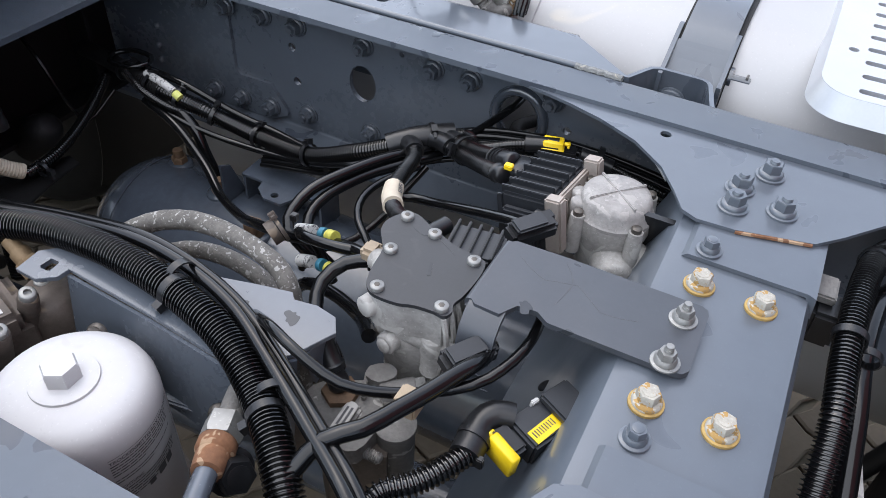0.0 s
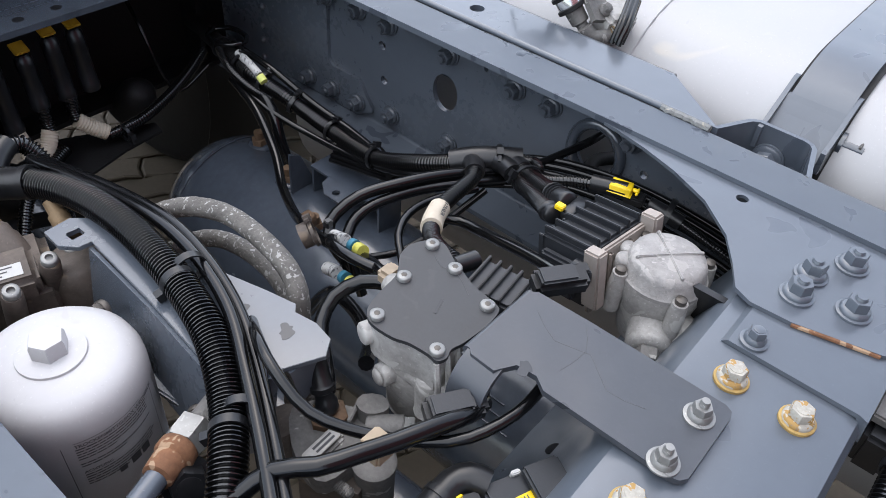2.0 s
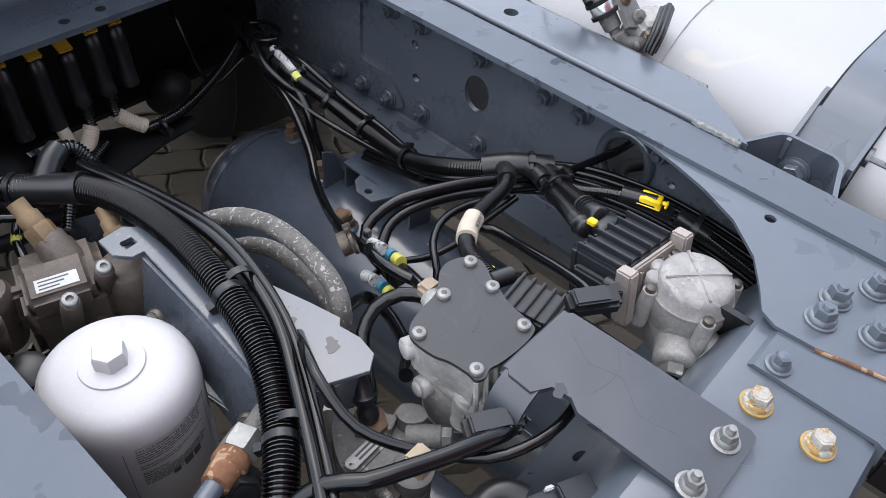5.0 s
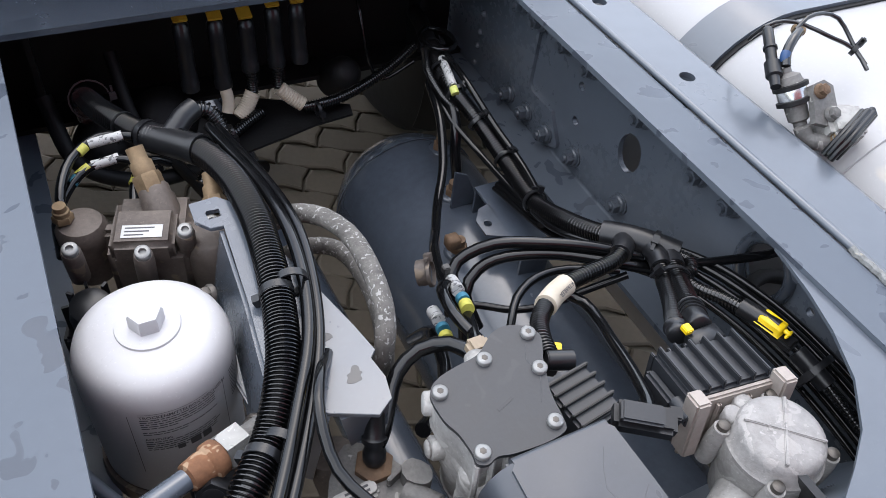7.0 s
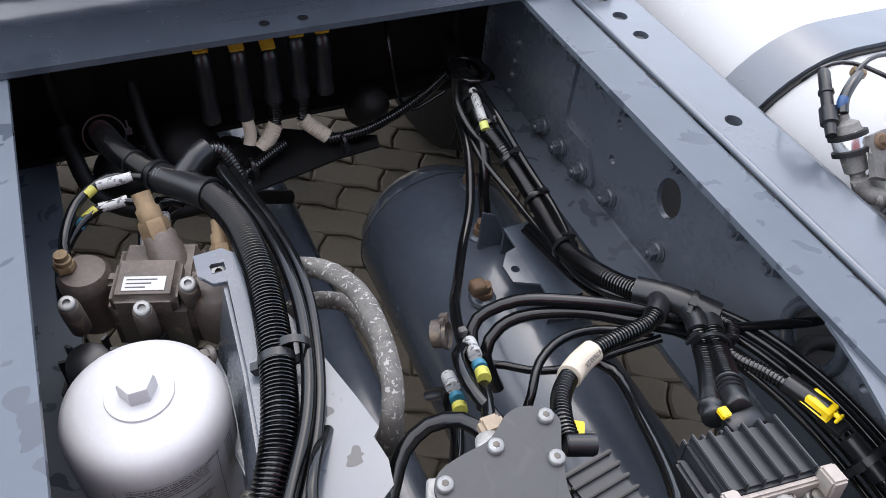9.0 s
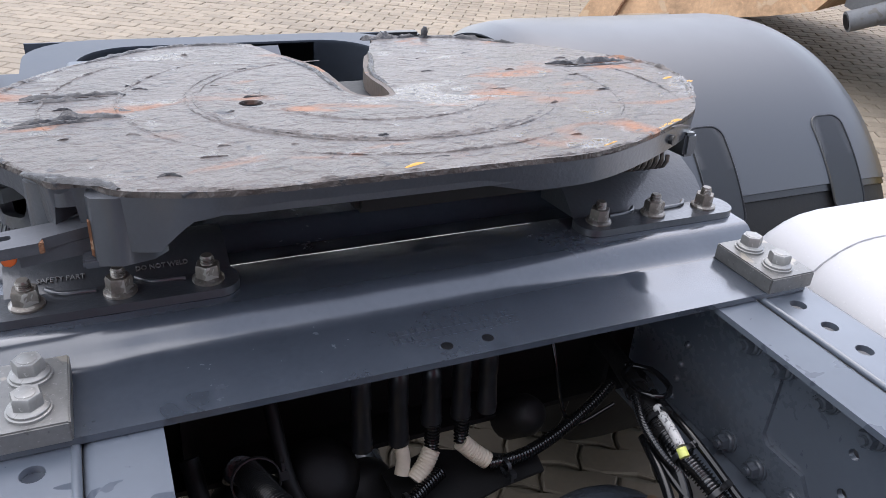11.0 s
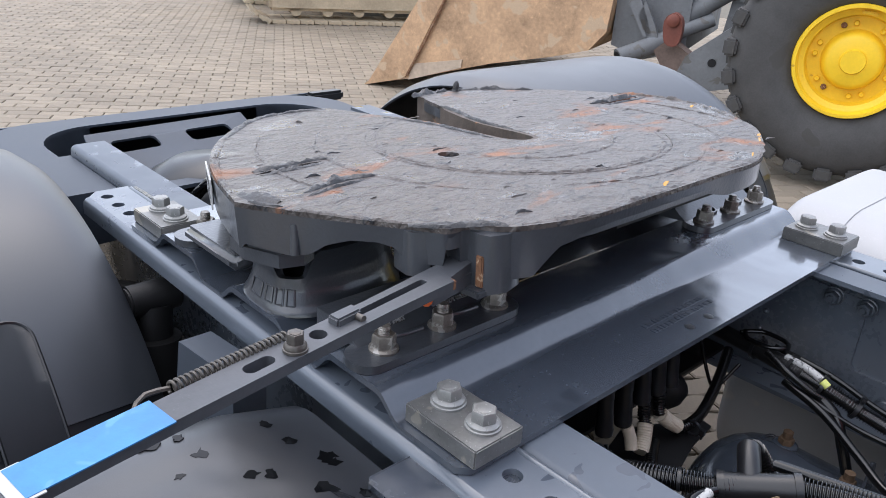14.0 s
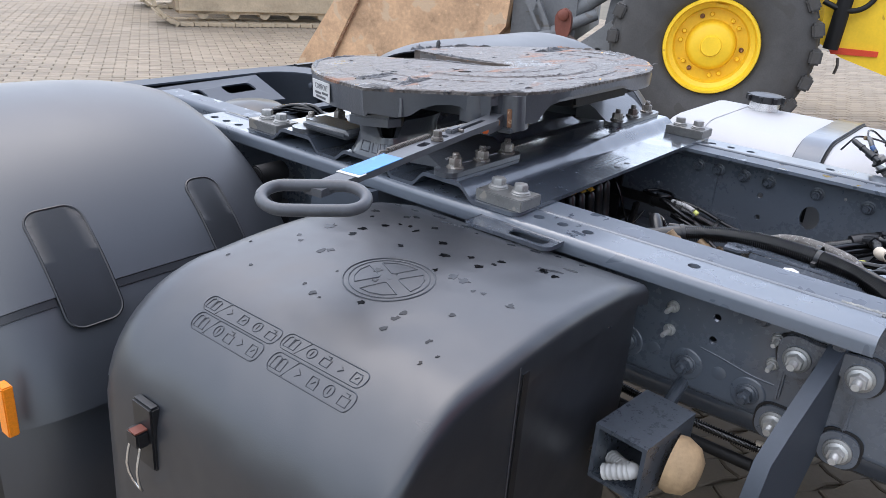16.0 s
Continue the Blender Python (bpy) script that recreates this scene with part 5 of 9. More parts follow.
def gusset(s):
    g = group_of("gusset_plate", "grey painted steel gusset plate bolted to rail and cross beam", "gusset plate", group="gusset plates")
    arc = [(0.3245, -0.545), (0.321, -0.565), (0.312, -0.605), (0.298, -0.648), (0.275, -0.695), (0.240, -0.735), (0.205, -0.758), (0.178, -0.773), (0.170, -0.79), (0.172, -0.828), (0.190, -0.901), (0.215, -0.925), (0.257, -0.96), (0.30, -1.03), (0.3245, -1.14)]
    loop = [(s * x, y) for x, y in arc]
    if s < 0:
        loop = loop[::-1]
    part("plate", prism(loop, 0.9573, 0.9612, [circle(s * 0.306, -0.722, 0.0065, 14)], b=0.0), PAINT if s > 0 else PAINT_WET, g)
    for x, y in ((0.283, -0.842), (0.242, -0.818), (0.207, -0.818), (0.222, -0.864)):
        bolt("bolt", g, (s * x, y, 0.9612), (0, 0, 1), PAINT, "gusset", af=0.0185, head=0.012, washer=0.003, wr=0.0158, stud=0.003)
    e = [(s * 0.1705, -0.79, 0.959), (s * 0.172, -0.828, 0.9585), (s * 0.180, -0.862, 0.959), (s * 0.1895, -0.899, 0.9585)]
    part("rusty_edge", tube(e[1:], 0.0022, 6), RUST, g, "rust-brown raw edge")
    return g


gusset(1)
gusset(-1)

# ---- valve bracket on the beam ----
vb = group_of("valve_bracket", "black coated steel bracket plate with a water mark", "bracket")
loop = [(0.042, -0.832), (0.048, -0.830), (0.051, -0.824), (0.051, -0.70), (0.049, -0.648), (0.044, -0.642), (0.022, -0.641), (-0.04, -0.642), (-0.046, -0.648), (-0.047, -0.672), (-0.030, -0.682), (-0.028, -0.70), (-0.036, -0.712), (-0.036, -0.822), (-0.034, -0.828), (-0.028, -0.832)]
part("plate", prism(loop[::-1], BZ + 0.002, BZ + 0.008, b=0.0), BRACKET, vb)
part("rear_bend", rod((-0.042, -0.6425, BZ + 0.0025), (0.046, -0.6425, BZ + 0.0025), 0.0055, seg=16), BRACKET, vb)
fold_ = [(-0.030, BZ + 0.008), (-0.042, BZ + 0.0065), (-0.053, BZ + 0.001), (-0.061, BZ - 0.008), (-0.066, BZ - 0.020), (-0.068, BZ - 0.036), (-0.063, BZ - 0.036), (-0.0608, BZ - 0.021), (-0.056, BZ - 0.010), (-0.049, BZ - 0.003), (-0.040, BZ + 0.001), (-0.030, BZ + 0.002)]
part("side_flange", prism(fold_, 0.642, 0.676, m=SIDE_Y), BRACKET, vb, "folded glossy side of the bracket", sharp=60)
part("end_flange", prism([(-0.046, BZ + 0.0015), (0.049, BZ + 0.0015), (0.049, BZ - 0.05), (-0.03, BZ - 0.06)], 0.639, 0.6435, m=SIDE_Y, b=0.001), BRACKET, vb)
for x, y in ((0.026, -0.813), (-0.029, -0.812)):
    bolt("bolt", vb, (x, y, BZ + 0.008), (0, 0, 1), ZINC, "vbolt", af=0.0135, head=0.009, washer=0.002, wr=0.0125, stud=0.006)


def wet_mark(parent, x, y, z, size, seed, stretch=1.0, turn=0.0):
    """A thin irregular film of water on a level plate."""
    rn = random.Random(seed)
    c_, s_ = math.cos(radians(turn)), math.sin(radians(turn))
    loop = []
    for k in range(15):
        a = 2 * math.pi * k / 15
        r = size * rn.uniform(0.45, 1.15)
        u, v = r * stretch * math.cos(a), r * math.sin(a)
        loop.append((x + c_ * u - s_ * v, y + s_ * u + c_ * v))
    return part("water_mark", prism(smooth_loop(loop, 2), z, z + 0.00025), WETFILM, parent, "dark film of water")


wet_mark(vb, -0.0267, -0.688, BZ + 0.008, 0.0085, 4, 1.2, 30)
for pts_ in ([(0.030, -0.660), (0.012, -0.690), (0.020, -0.720), (-0.002, -0.748), (0.004, -0.78)], [(0.044, -0.70), (0.020, -0.715), (-0.012, -0.71)]):
    part("scratch", tube([(x, y, BZ + 0.0080) for x, y in pts_], 0.00022, 5), SCRATCH, vb, "fine scratch")


def clip(at, turn, tilt):
    c = group_of("cable_clip", "black plastic cable clip snapped on the bracket", "cable clip", group="cable clips")
    m = Matrix.Translation(at) @ pose(0, 0, 0, tilt, 0, turn)
    part("body", box((-0.026, -0.012, -0.008), (0.026, 0.012, 0.010), 0.004, m=m), BLACK, c)
    part("tongue", box((-0.022, -0.010, 0.0105), (0.014, 0.009, 0.015), 0.002, m=m), GREYPLASTIC, c)
    part("latch", box((0.020, 0.004, -0.012), (0.032, 0.016, 0.004), 0.0015, m=m), BLACK, c)
    return c


clip((0.080, -0.650, 0.952), -35, 8)
clip((-0.074, -0.6585, 0.925), -32, 10)

# ---- relay valve with dark cover ----
rv = group_of("relay_valve", "cast aluminium brake relay valve with a matt dark cover plate", "valve")
VC = [(0.008, -0.522), (0.022, -0.519), (0.035, -0.523), (0.044, -0.530), (0.048, -0.541), (0.041, -0.556), (0.037, -0.563), (0.032, -0.576), (0.024, -0.597), (0.020, -0.625), (0.013, -0.632), (-0.006, -0.634), (-0.033, -0.632), (-0.046, -0.629), (-0.056, -0.632), (-0.064, -0.628), (-0.063, -0.618), (-0.065, -0.599), (-0.070, -0.585), (-0.071, -0.562), (-0.065, -0.551), (-0.054, -0.545), (-0.036, -0.541), (-0.016, -0.538), (-0.003, -0.530)]
part("cover", prism(smooth_loop(VC, 3), 0.9455, 0.9495, b=0.0006), COVERPLATE, rv, "matt dark cover plate with scratches")
part("body", bevel(add_prism(bm_new(), smooth_loop([(-0.012 + (x + 0.012) * 0.95, -0.58 + (y + 0.58) * 0.95) for x, y in VC], 2), 0.906, 0.9452), 0.002, 2, 50), ALU, rv)
lowb = bm_new()
add_lathe(lowb, (-0.018, -0.583, 0.82), (0, 0, 1), [(0.036, 0), (0.040, 0.03), (0.046, 0.05), (0.046, 0.07), (0.040, 0.086)], 26)
add_lathe(lowb, (-0.052, -0.615, 0.86), (0, 0, 1), [(0.012, 0), (0.014, 0.03), (0.014, 0.047)], 14)
add_lathe(lowb, (0.006, -0.622, 0.86), (0, 0, 1), [(0.012, 0), (0.014, 0.03), (0.014, 0.047)], 14)
add_rod(lowb, (-0.052, -0.578, 0.897), (-0.050, -0.646, 0.897), 0.0115, seg=18)
add_rod(lowb, (-0.05, -0.578, 0.888), (-0.072, -0.573, 0.889), 0.011, seg=18)
add_rod(lowb, (-0.072, -0.573, 0.889), (-0.076, -0.572, 0.889), 0.009, 0.007, seg=18)
add_rod(lowb, (-0.05, -0.558, 0.925), (-0.071, -0.550, 0.926), 0.0115, 0.0105, seg=18)
add_rod(lowb, (-0.01, -0.54, 0.925), (-0.004, -0.522, 0.922), 0.0125, 0.011, seg=16)
part("casting", bevel(lowb, 0.0015, 1, 60), ALU, rv)
for i in range(3):
    part("rib", tube([(-0.063 + 0.014 * i, -0.628 + 0.001 * i, 0.945), (-0.066 + 0.014 * i, -0.634, 0.915), (-0.060 + 0.014 * i, -0.626, 0.87), (-0.045 + 0.01 * i, -0.61, 0.83)], 0.0028, 6), ALU, rv)
for x, y in ((0.038, -0.535), (-0.012, -0.545), (0.028, -0.571), (0.012, -0.621), (-0.056, -0.622), (-0.062, -0.560)):
    sc = part("screw", lathe((x, y, 0.9494), (0, 0, 1), [(0.0068, 0), (0.0068, 0.0035), (0.0058, 0.0045)], 18), ZINC, rv)
    part("drive", lathe((x, y, 0.9539), (0, 0, 1), [(0.0030, 0), (0.0030, 0.0002), (0.0028, 0.0003)], 6), DARKBOLT, sc)
part("scratch", tube([(0.030, -0.545, 0.9496), (0.022, -0.560, 0.9496), (0.026, -0.575, 0.9496), (0.012, -0.600, 0.9496)], 0.00022, 5), SCRATCH, rv)
part("scratched_print", box((-0.026, -0.5915, 0.9495), (-0.008, -0.5885, 0.9498), m=Matrix.Translation((-0.017, -0.59, 0)) @ pose(0, 0, 0, 0, 0, 20) @ Matrix.Translation((0.017, 0.59, 0))), GREYPLASTIC, rv)
sol = part("solenoid_block", box((0.036, -0.628, 0.86), (0.083, -0.572, 0.930), 0.003, m=Matrix.Translation((0.065, -0.6, 0)) @ pose(0, 0, 0, 0, 0, 8) @ Matrix.Translation((-0.065, 0.6, 0))), GREYPLASTIC, rv, "dark grey plastic block with ribs")
for i in range(5):
    y = -0.624 + i * 0.0115
    part("rib", box((0.035, y, 0.925), (0.084, y + 0.003, 0.935), 0.0008, m=Matrix.Translation((0.065, -0.6, 0)) @ pose(0, 0, 0, 0, 0, 8) @ Matrix.Translation((-0.065, 0.6, 0))), BLACK, sol)
part("metal_tab", box((0.040, -0.648, 0.925), (0.062, -0.636, 0.931), 0.001), ZINC, rv)
part("socket", rod((0.052, -0.553, 0.925), (0.076, -0.562, 0.925), 0.0095, seg=14, bev=0.001), BLACK, rv)
part("yellow_lock", box((-0.012, -0.010, -0.004), (0.012, 0.010, 0.003), 0.001, m=pose(0.0745, -0.5320, 0.9000, 10, 0, -30)), YELLOW, rv)
part("lock_body", box((-0.012, -0.012, -0.030), (0.012, 0.010, -0.0045), 0.002, m=pose(0.0745, -0.5320, 0.9000, 10, 0, -30)), BLACK, rv)

# ---- modulator valve with round cap ----
mv = group_of("modulator_valve", "cast aluminium modulator valve with a black finned electric block", "valve")
MV = Matrix.Translation((0.184, -0.628, 0.0)) @ pose(0, 0, 0, 0, 0, -7)
MM = MV @ pose(0, -0.006, 0.905, -10, 0, 0) @ Matrix.Translation((0, 0, -0.905))
fb = part("electric_block", box((-0.046, -0.024, 0.875), (0.046, 0.032, 0.942), 0.003, m=MM), GREYPLASTIC, mv, "dark grey plastic block with raised fins")
for i in range(6):
    x = -0.042 + i * 0.0158
    part("fin", box((x, -0.023, 0.938), (x + 0.003, 0.033, 0.9485), 0.0008, m=MM), GREYPLASTIC, fb)
for i in range(6):
    x = -0.045 + i * 0.018
    part("side_rib", box((x, 0.031, 0.88), (x + 0.003, 0.038, 0.938), 0.0008, m=MM), GREYPLASTIC, fb)
part("left_lip", box((-0.057, -0.016, 0.885), (-0.0465, 0.026, 0.93), 0.003, m=MM), GREYPLASTIC, fb)
part("post", rod(MM @ Vector((-0.048, -0.036, 0.925)), MM @ Vector((-0.048, -0.012, 0.925)), 0.008, bev=0.001), GREYPLASTIC, fb)
part("post", rod(MM @ Vector((0.048, -0.036, 0.925)), MM @ Vector((0.048, -0.012, 0.925)), 0.008, bev=0.001), GREYPLASTIC, fb)
fl = bm_new()
add_box(fl, (-0.046, -0.031, 0.872), (0.046, -0.0245, 0.940), MM)
for x in (-0.045, 0.045):
    add_box(fl, (x - 0.0075, -0.043, 0.885), (x + 0.0075, -0.024, 0.951), MM)
for x in (-0.020, 0.012):
    add_box(fl, (x - 0.002, -0.037, 0.885), (x + 0.002, -0.030, 0.936), MM)
part("flange", bevel(fl, 0.003, 2), surface("brownish_aluminium", (0.34, 0.30, 0.27), 0.55, metal=0.4, var=0.2, scale=14, fine=220, bump=0.35, dist=0.001), mv)
cap = bm_new()
CROSS = []
CC = Vector((0.186, -0.706, 0.0))
add_lathe(cap, (CC.x, CC.y, 0.925), (0, 0, 1), [(0.0425, 0), (0.0425, 0.004), (0.040, 0.006), (0.0395, 0.009), (0.0385, 0.010), (0.038, 0.018), (0.0355, 0.0235), (0.030, 0.0262), (0.0001, 0.0275)], 40)
for a in (0, 90):
    m = Matrix.Translation((CC.x, CC.y, 0.9515)) @ pose(0, 0, 0, 0, 0, a + 48)
    CROSS.append(box((-0.034, -0.0016, -0.004), (0.034, 0.0016, 0.0022 - 0.0003 * (a > 0)), 0.0008, m=m))
for a in (radians(95), radians(120)):
    add_lathe(cap, (CC.x + 0.040 * math.cos(a), CC.y + 0.040 * math.sin(a), 0.925), (0, 0, 1), [(0.009, 0), (0.009, 0.014), (0.007, 0.016), (0.0001, 0.0165)], 14)
cap = bevel(cap, 0.0012, 2, 50)
CASTCAP = surface("weathered_cast_cap", (0.27, 0.26, 0.25), 0.6, metal=0.1, var=0.25, scale=45, fine=240, bump=0.8, dist=0.002, blot=(0.34, 0.325, 0.31), blot_scale=70, blot_cut=0.57, speck=0.3)
cap_ob = part("cap", cap, CASTCAP, mv, "pale round cast cap with a raised cross")
for c_ in CROSS:
    part("ridge", c_, CASTCAP, cap_ob)
cbody = bm_new()
add_lathe(cbody, (CC.x, CC.y, 0.85), (0, 0, 1), [(0.030, 0), (0.034, 0.02), (0.038, 0.045), (0.042, 0.062), (0.042, 0.0745)], 30)
for a in (139, 226, 320, 53):
    q = Vector((CC.x + 0.0455 * math.cos(radians(a)), CC.y + 0.0455 * math.sin(radians(a)), 0.885))
    add_lathe(cbody, q, (0, 0, 1), [(0.0085, 0), (0.009, 0.03), (0.0075, 0.048)], 16)
p1 = Vector((CC.x, CC.y, 0.885))
for dx, dy, r_, l_ in ((-0.75, -0.35, 0.022, 0.068), (-0.35, -0.85, 0.021, 0.066)):
    d = Vector((dx, dy, -0.1)).normalized()
    add_lathe(cbody, p1 + d * 0.03, d, [(r_, 0), (r_, l_ - 0.042), (r_ - 0.003, l_ - 0.038), (r_ - 0.008, l_ - 0.036)], 20)
part("body", bevel(cbody, 0.0012, 1, 60), ALU, mv)
for a in (139, 226, 320, 53):
    part("screw", lathe((CC.x + 0.0455 * math.cos(radians(a)), CC.y + 0.0455 * math.sin(radians(a)), 0.933), (0, 0, 1), [(0.0055, 0), (0.0055, 0.005), (0.004, 0.006)], 12), DARKBOLT, mv)
for dx, dy in ((-0.75, -0.35), (-0.35, -0.85)):
    d = Vector((dx, dy, -0.1)).normalized()
    q = p1 + d * 0.063
    f = bm_new()
    add_hex(f, q, d, 0.026, 0.012)
    ft = part("fitting", f, OLDMETAL if dx < -0.5 else BRASS, mv)
    part("tube_end", rod(q + d * 0.011, q + d * 0.034, 0.0075), GLOSSY, ft)
part("torn_label", box((-0.004, -0.02, 0), (0.004, 0.02, 0.001), m=Matrix.Translation((0.262, -0.728, 0.945)) @ pose(0, 0, 0, 20, 60, -30)), LABEL, mv, "crumpled white label")
br = bm_new()
add_prism(br, [(0.17, 0.945), (0.178, 0.945), (0.196, 0.90), (0.196, 0.83), (0.188, 0.83), (0.188, 0.897)], 0.70, 0.775, m=SIDE_Y)
part("mount_bracket", br, BLACK, mv)

# ---- air tank ----
at = group_of("air_tank", "dark blue-grey painted steel air tank between the rails", "air tank")
AX = Vector((0.21, 0.0, 0.57))
prof = [(0.0001, 0.0), (0.03, 0.003), (0.06, 0.012), (0.085, 0.025), (0.105, 0.044), (0.119, 0.066), (0.127, 0.088), (0.13, 0.112), (0.13, 0.80), (0.12, 0.85), (0.08, 0.88), (0.0001, 0.89)]
part("shell", lathe((AX.x, 0.124, AX.z), (0, -1, 0), prof, 56), TANKPAINT, at, sharp=60)
seam = [(AX.x + 0.1302 * math.cos(a), 0.03, AX.z + 0.1302 * math.sin(a)) for a in [2 * math.pi * i / 48 for i in range(49)]]
part("weld_seam", tube(seam, 0.0012, 5, raw=True), TANKPAINT, at)
for x, y in ((0.212, -0.112), (0.168, -0.216), (0.246, -0.002)):
    z = AX.z + math.sqrt(0.13 ** 2 - (x - AX.x) ** 2) - 0.002
    part("boss", lathe((x, y, z), (0, 0, 1), [(0.021, 0), (0.020, 0.004), (0.017, 0.006)], 20), TANKPAINT, at)
    f = bm_new()
    add_hex(f, (x, y, z + 0.006), (0, 0, 1), 0.022, 0.010)
    add_lathe(f, (x, y, z + 0.016), (0, 0, 1), [(0.008, 0), (0.008, 0.012)], 12)
    part("fitting", f, COPPERY, at, "rusty brown hose fitting")
brk = bm_new()
add_box(brk, (0.222, -0.292, 0.742), (0.268, -0.152, 0.746))
add_box(brk, (0.222, -0.158, 0.690), (0.268, -0.154, 0.744))
add_box(brk, (0.222, -0.292, 0.690), (0.268, -0.288, 0.744))
add_prism(brk, [(0.19, -0.245), (0.222, -0.26), (0.2235, -0.19), (0.205, -0.195), (0.19, -0.215)], 0.742, 0.746, [circle(0.203, -0.226, 0.006, 12)])
part("harness_bracket", brk, TANKPAINT, at)
brk = bm_new()
add_prism(brk, [(0.195, 0.70), (0.24, 0.70), (0.215, 0.76), (0.195, 0.77)], 0.135, 0.139, m=SIDE_Y)
part("tab", brk, TANKPAINT, at)
for i in range(3):
    part("embossed_bar", box((0.10 + 0.012 * i, -0.62 + 0.012 * i, 0.654 + 0.008 * i), (0.102 + 0.012 * i, -0.52, 0.656 + 0.008 * i)), TANKPAINT, at)

# ---- prop shaft tube low between the rails ----
shaft = group_of("propeller_shaft", "dark painted propeller shaft tube low between the rails", "shaft")
part("tube", rod((-0.03, 0.62, 0.50), (0.02, -1.3, 0.52), 0.045, seg=28), TANKPAINT, shaft)
part("flange", lathe((-0.031, 0.66, 0.50), (-0.026, 1, -0.01), [(0.06, -0.045), (0.062, -0.02), (0.062, 0.0)], 24), TANKPAINT, shaft)
part("weld_ring", lathe((-0.0242, 0.40, 0.5023), (-0.026, 1, -0.01), [(0.0462, 0), (0.0475, 0.004), (0.0462, 0.008)], 24), TANKPAINT, shaft)
axle = group_of("rear_axle", "dark cast rear axle housing below the mudguards", "axle")
part("housing", lathe((-0.9, 1.03, 0.50), (1, 0, 0), [(0.07, 0), (0.075, 0.6), (0.19, 0.75), (0.2, 0.92), (0.19, 1.05), (0.075, 1.2), (0.07, 1.8)], 28), MATTEBLACK, axle)
for s in (-1, 1):
    part("wheel", lathe((s * 0.56, 1.03, 0.50), (s, 0, 0), [(0.30, 0), (0.45, 0.0), (0.49, 0.03), (0.50, 0.06), (0.50, 0.24), (0.49, 0.27), (0.47, 0.28), (0.49, 0.30), (0.50, 0.33), (0.50, 0.5), (0.49, 0.53), (0.45, 0.55), (0.30, 0.55)], 48), MATTEBLACK, axle, "black twin truck tyres")

# ---- air dryer with white cartridge ----
dry = group_of("air_dryer", "dirty cast air dryer with a white screw-on cartridge", "air dryer")
CX, CY = -0.259, -0.380
can = part("cartridge", lathe((CX, CY, 0.746), (0, 0, 1), [(0.066, 0), (0.070, 0.004), (0.0705, 0.142), (0.0695, 0.153), (0.066, 0.163), (0.060, 0.1695), (0.050, 0.1738), (0.030, 0.1765), (0.0285, 0.1768), (0.028, 0.179), (0.022, 0.1805), (0.0001, 0.181)], 56), WHITE, dry, "white cartridge with fine print", sharp=60)
hexb = bm_new()
add_hex(hexb, (CX, CY, 0.926), (0, 0, 1), 0.027, 0.0165)
part("hexagon", bevel(hexb, 0.003, 3, 40), WHITE, can)
part("base_ring", lathe((CX, CY, 0.723), (0, 0, 1), [(0.074, 0), (0.076, 0.008), (0.074, 0.022)], 40), ALU_DIRTY, dry)


def curved_text(body, size, ang0, z, parent, bold=0.0):
    cu = bpy.data.curves.new("print", "FONT")
    cu.body, cu.size, cu.extrude, cu.offset = body, size, 0.0, bold
    cu.resolution_u = 2
    tmp = bpy.data.objects.new("print", cu)
    me = bpy.data.meshes.new_from_object(tmp)
    bpy.data.objects.remove(tmp)
    R_ = 0.07085
    for v in me.vertices:
        a = ang0 + v.co.x / R_
        v.co = (CX + R_ * math.cos(a), CY + R_ * math.sin(a), z + v.co.y)
    me.materials.clear()
    me.materials.append(INK)
    ob = new("print", me)
    ob.parent = parent
    return ob


def curved_bar(ang0, length, z, h, parent, mat=None):
    R_ = 0.07085
    n = max(2, int(length / 0.004))
    bm = bm_new()
    rows = [[bm.verts.new((CX + R_ * math.cos(ang0 + length / R_ * i / n), CY + R_ * math.sin(ang0 + length / R_ * i / n), z + dz)) for dz in (0, h)] for i in range(n + 1)]
    for p, q in zip(rows, rows[1:]):
        bm.faces.new((p[0], q[0], q[1], p[1]))
    return part("print_line", bm, mat or INK, parent)


A0 = radians(-114)
curved_bar(A0, 0.062, 0.8885, 0.0005, can)
curved_text("TROCKENMITTELBOX WECHSELN", 0.0054, A0, 0.8825, can, 0.0001)
prnd = random.Random(2)
z = 0.8795
for row in (5, 0, 2, 0, 1, 5):
    if row == 0:
        z -= 0.0034
        continue
    if row == 1:
        curved_text("ACHTUNG", 0.0048, A0, z - 0.0026, can, 0.0001)
        z -= 0.0058
        continue
    for k in range(row):
        a, stop = A0, A0 + (0.92 if k < row - 1 else 0.45)
        while a < stop:
            ln_ = prnd.uniform(0.003, 0.008)
            curved_bar(a, ln_, z, 0.0013, can)
            a += (ln_ + 0.0012) / 0.07085
        z -= 0.0033
for k, (w_, h_) in enumerate(((0.007, 0.007), (0.010, 0.010), (0.009, 0.010))):
    curved_bar(A0 + 0.36 + 0.17 * k, w_, 0.826, h_, can)
for k in range(10):
    curved_bar(A0 + 1.30, 0.014, 0.882 - k * 0.0042, 0.0013, can)
for a in (A0 - 0.14, A0 + 1.14, A0 + 1.72):
    curved_bar(a, 0.0006, 0.79, 0.096, can)
DM = Matrix.Translation((-0.235, -0.205, 0.022)) @ pose(0, 0, 0, 0, 0, -18)
part("housing", box((-0.030, -0.048, 0.785), (0.055, 0.045, 0.862), 0.009, m=DM, segs=3), ALU_DIRTY, dry, "brownish dirty cast housing")
part("label_boss", box((-0.024, -0.052, 0.85), (0.040, 0.004, 0.879), 0.006, m=DM, segs=3), ALU_DIRTY, dry)
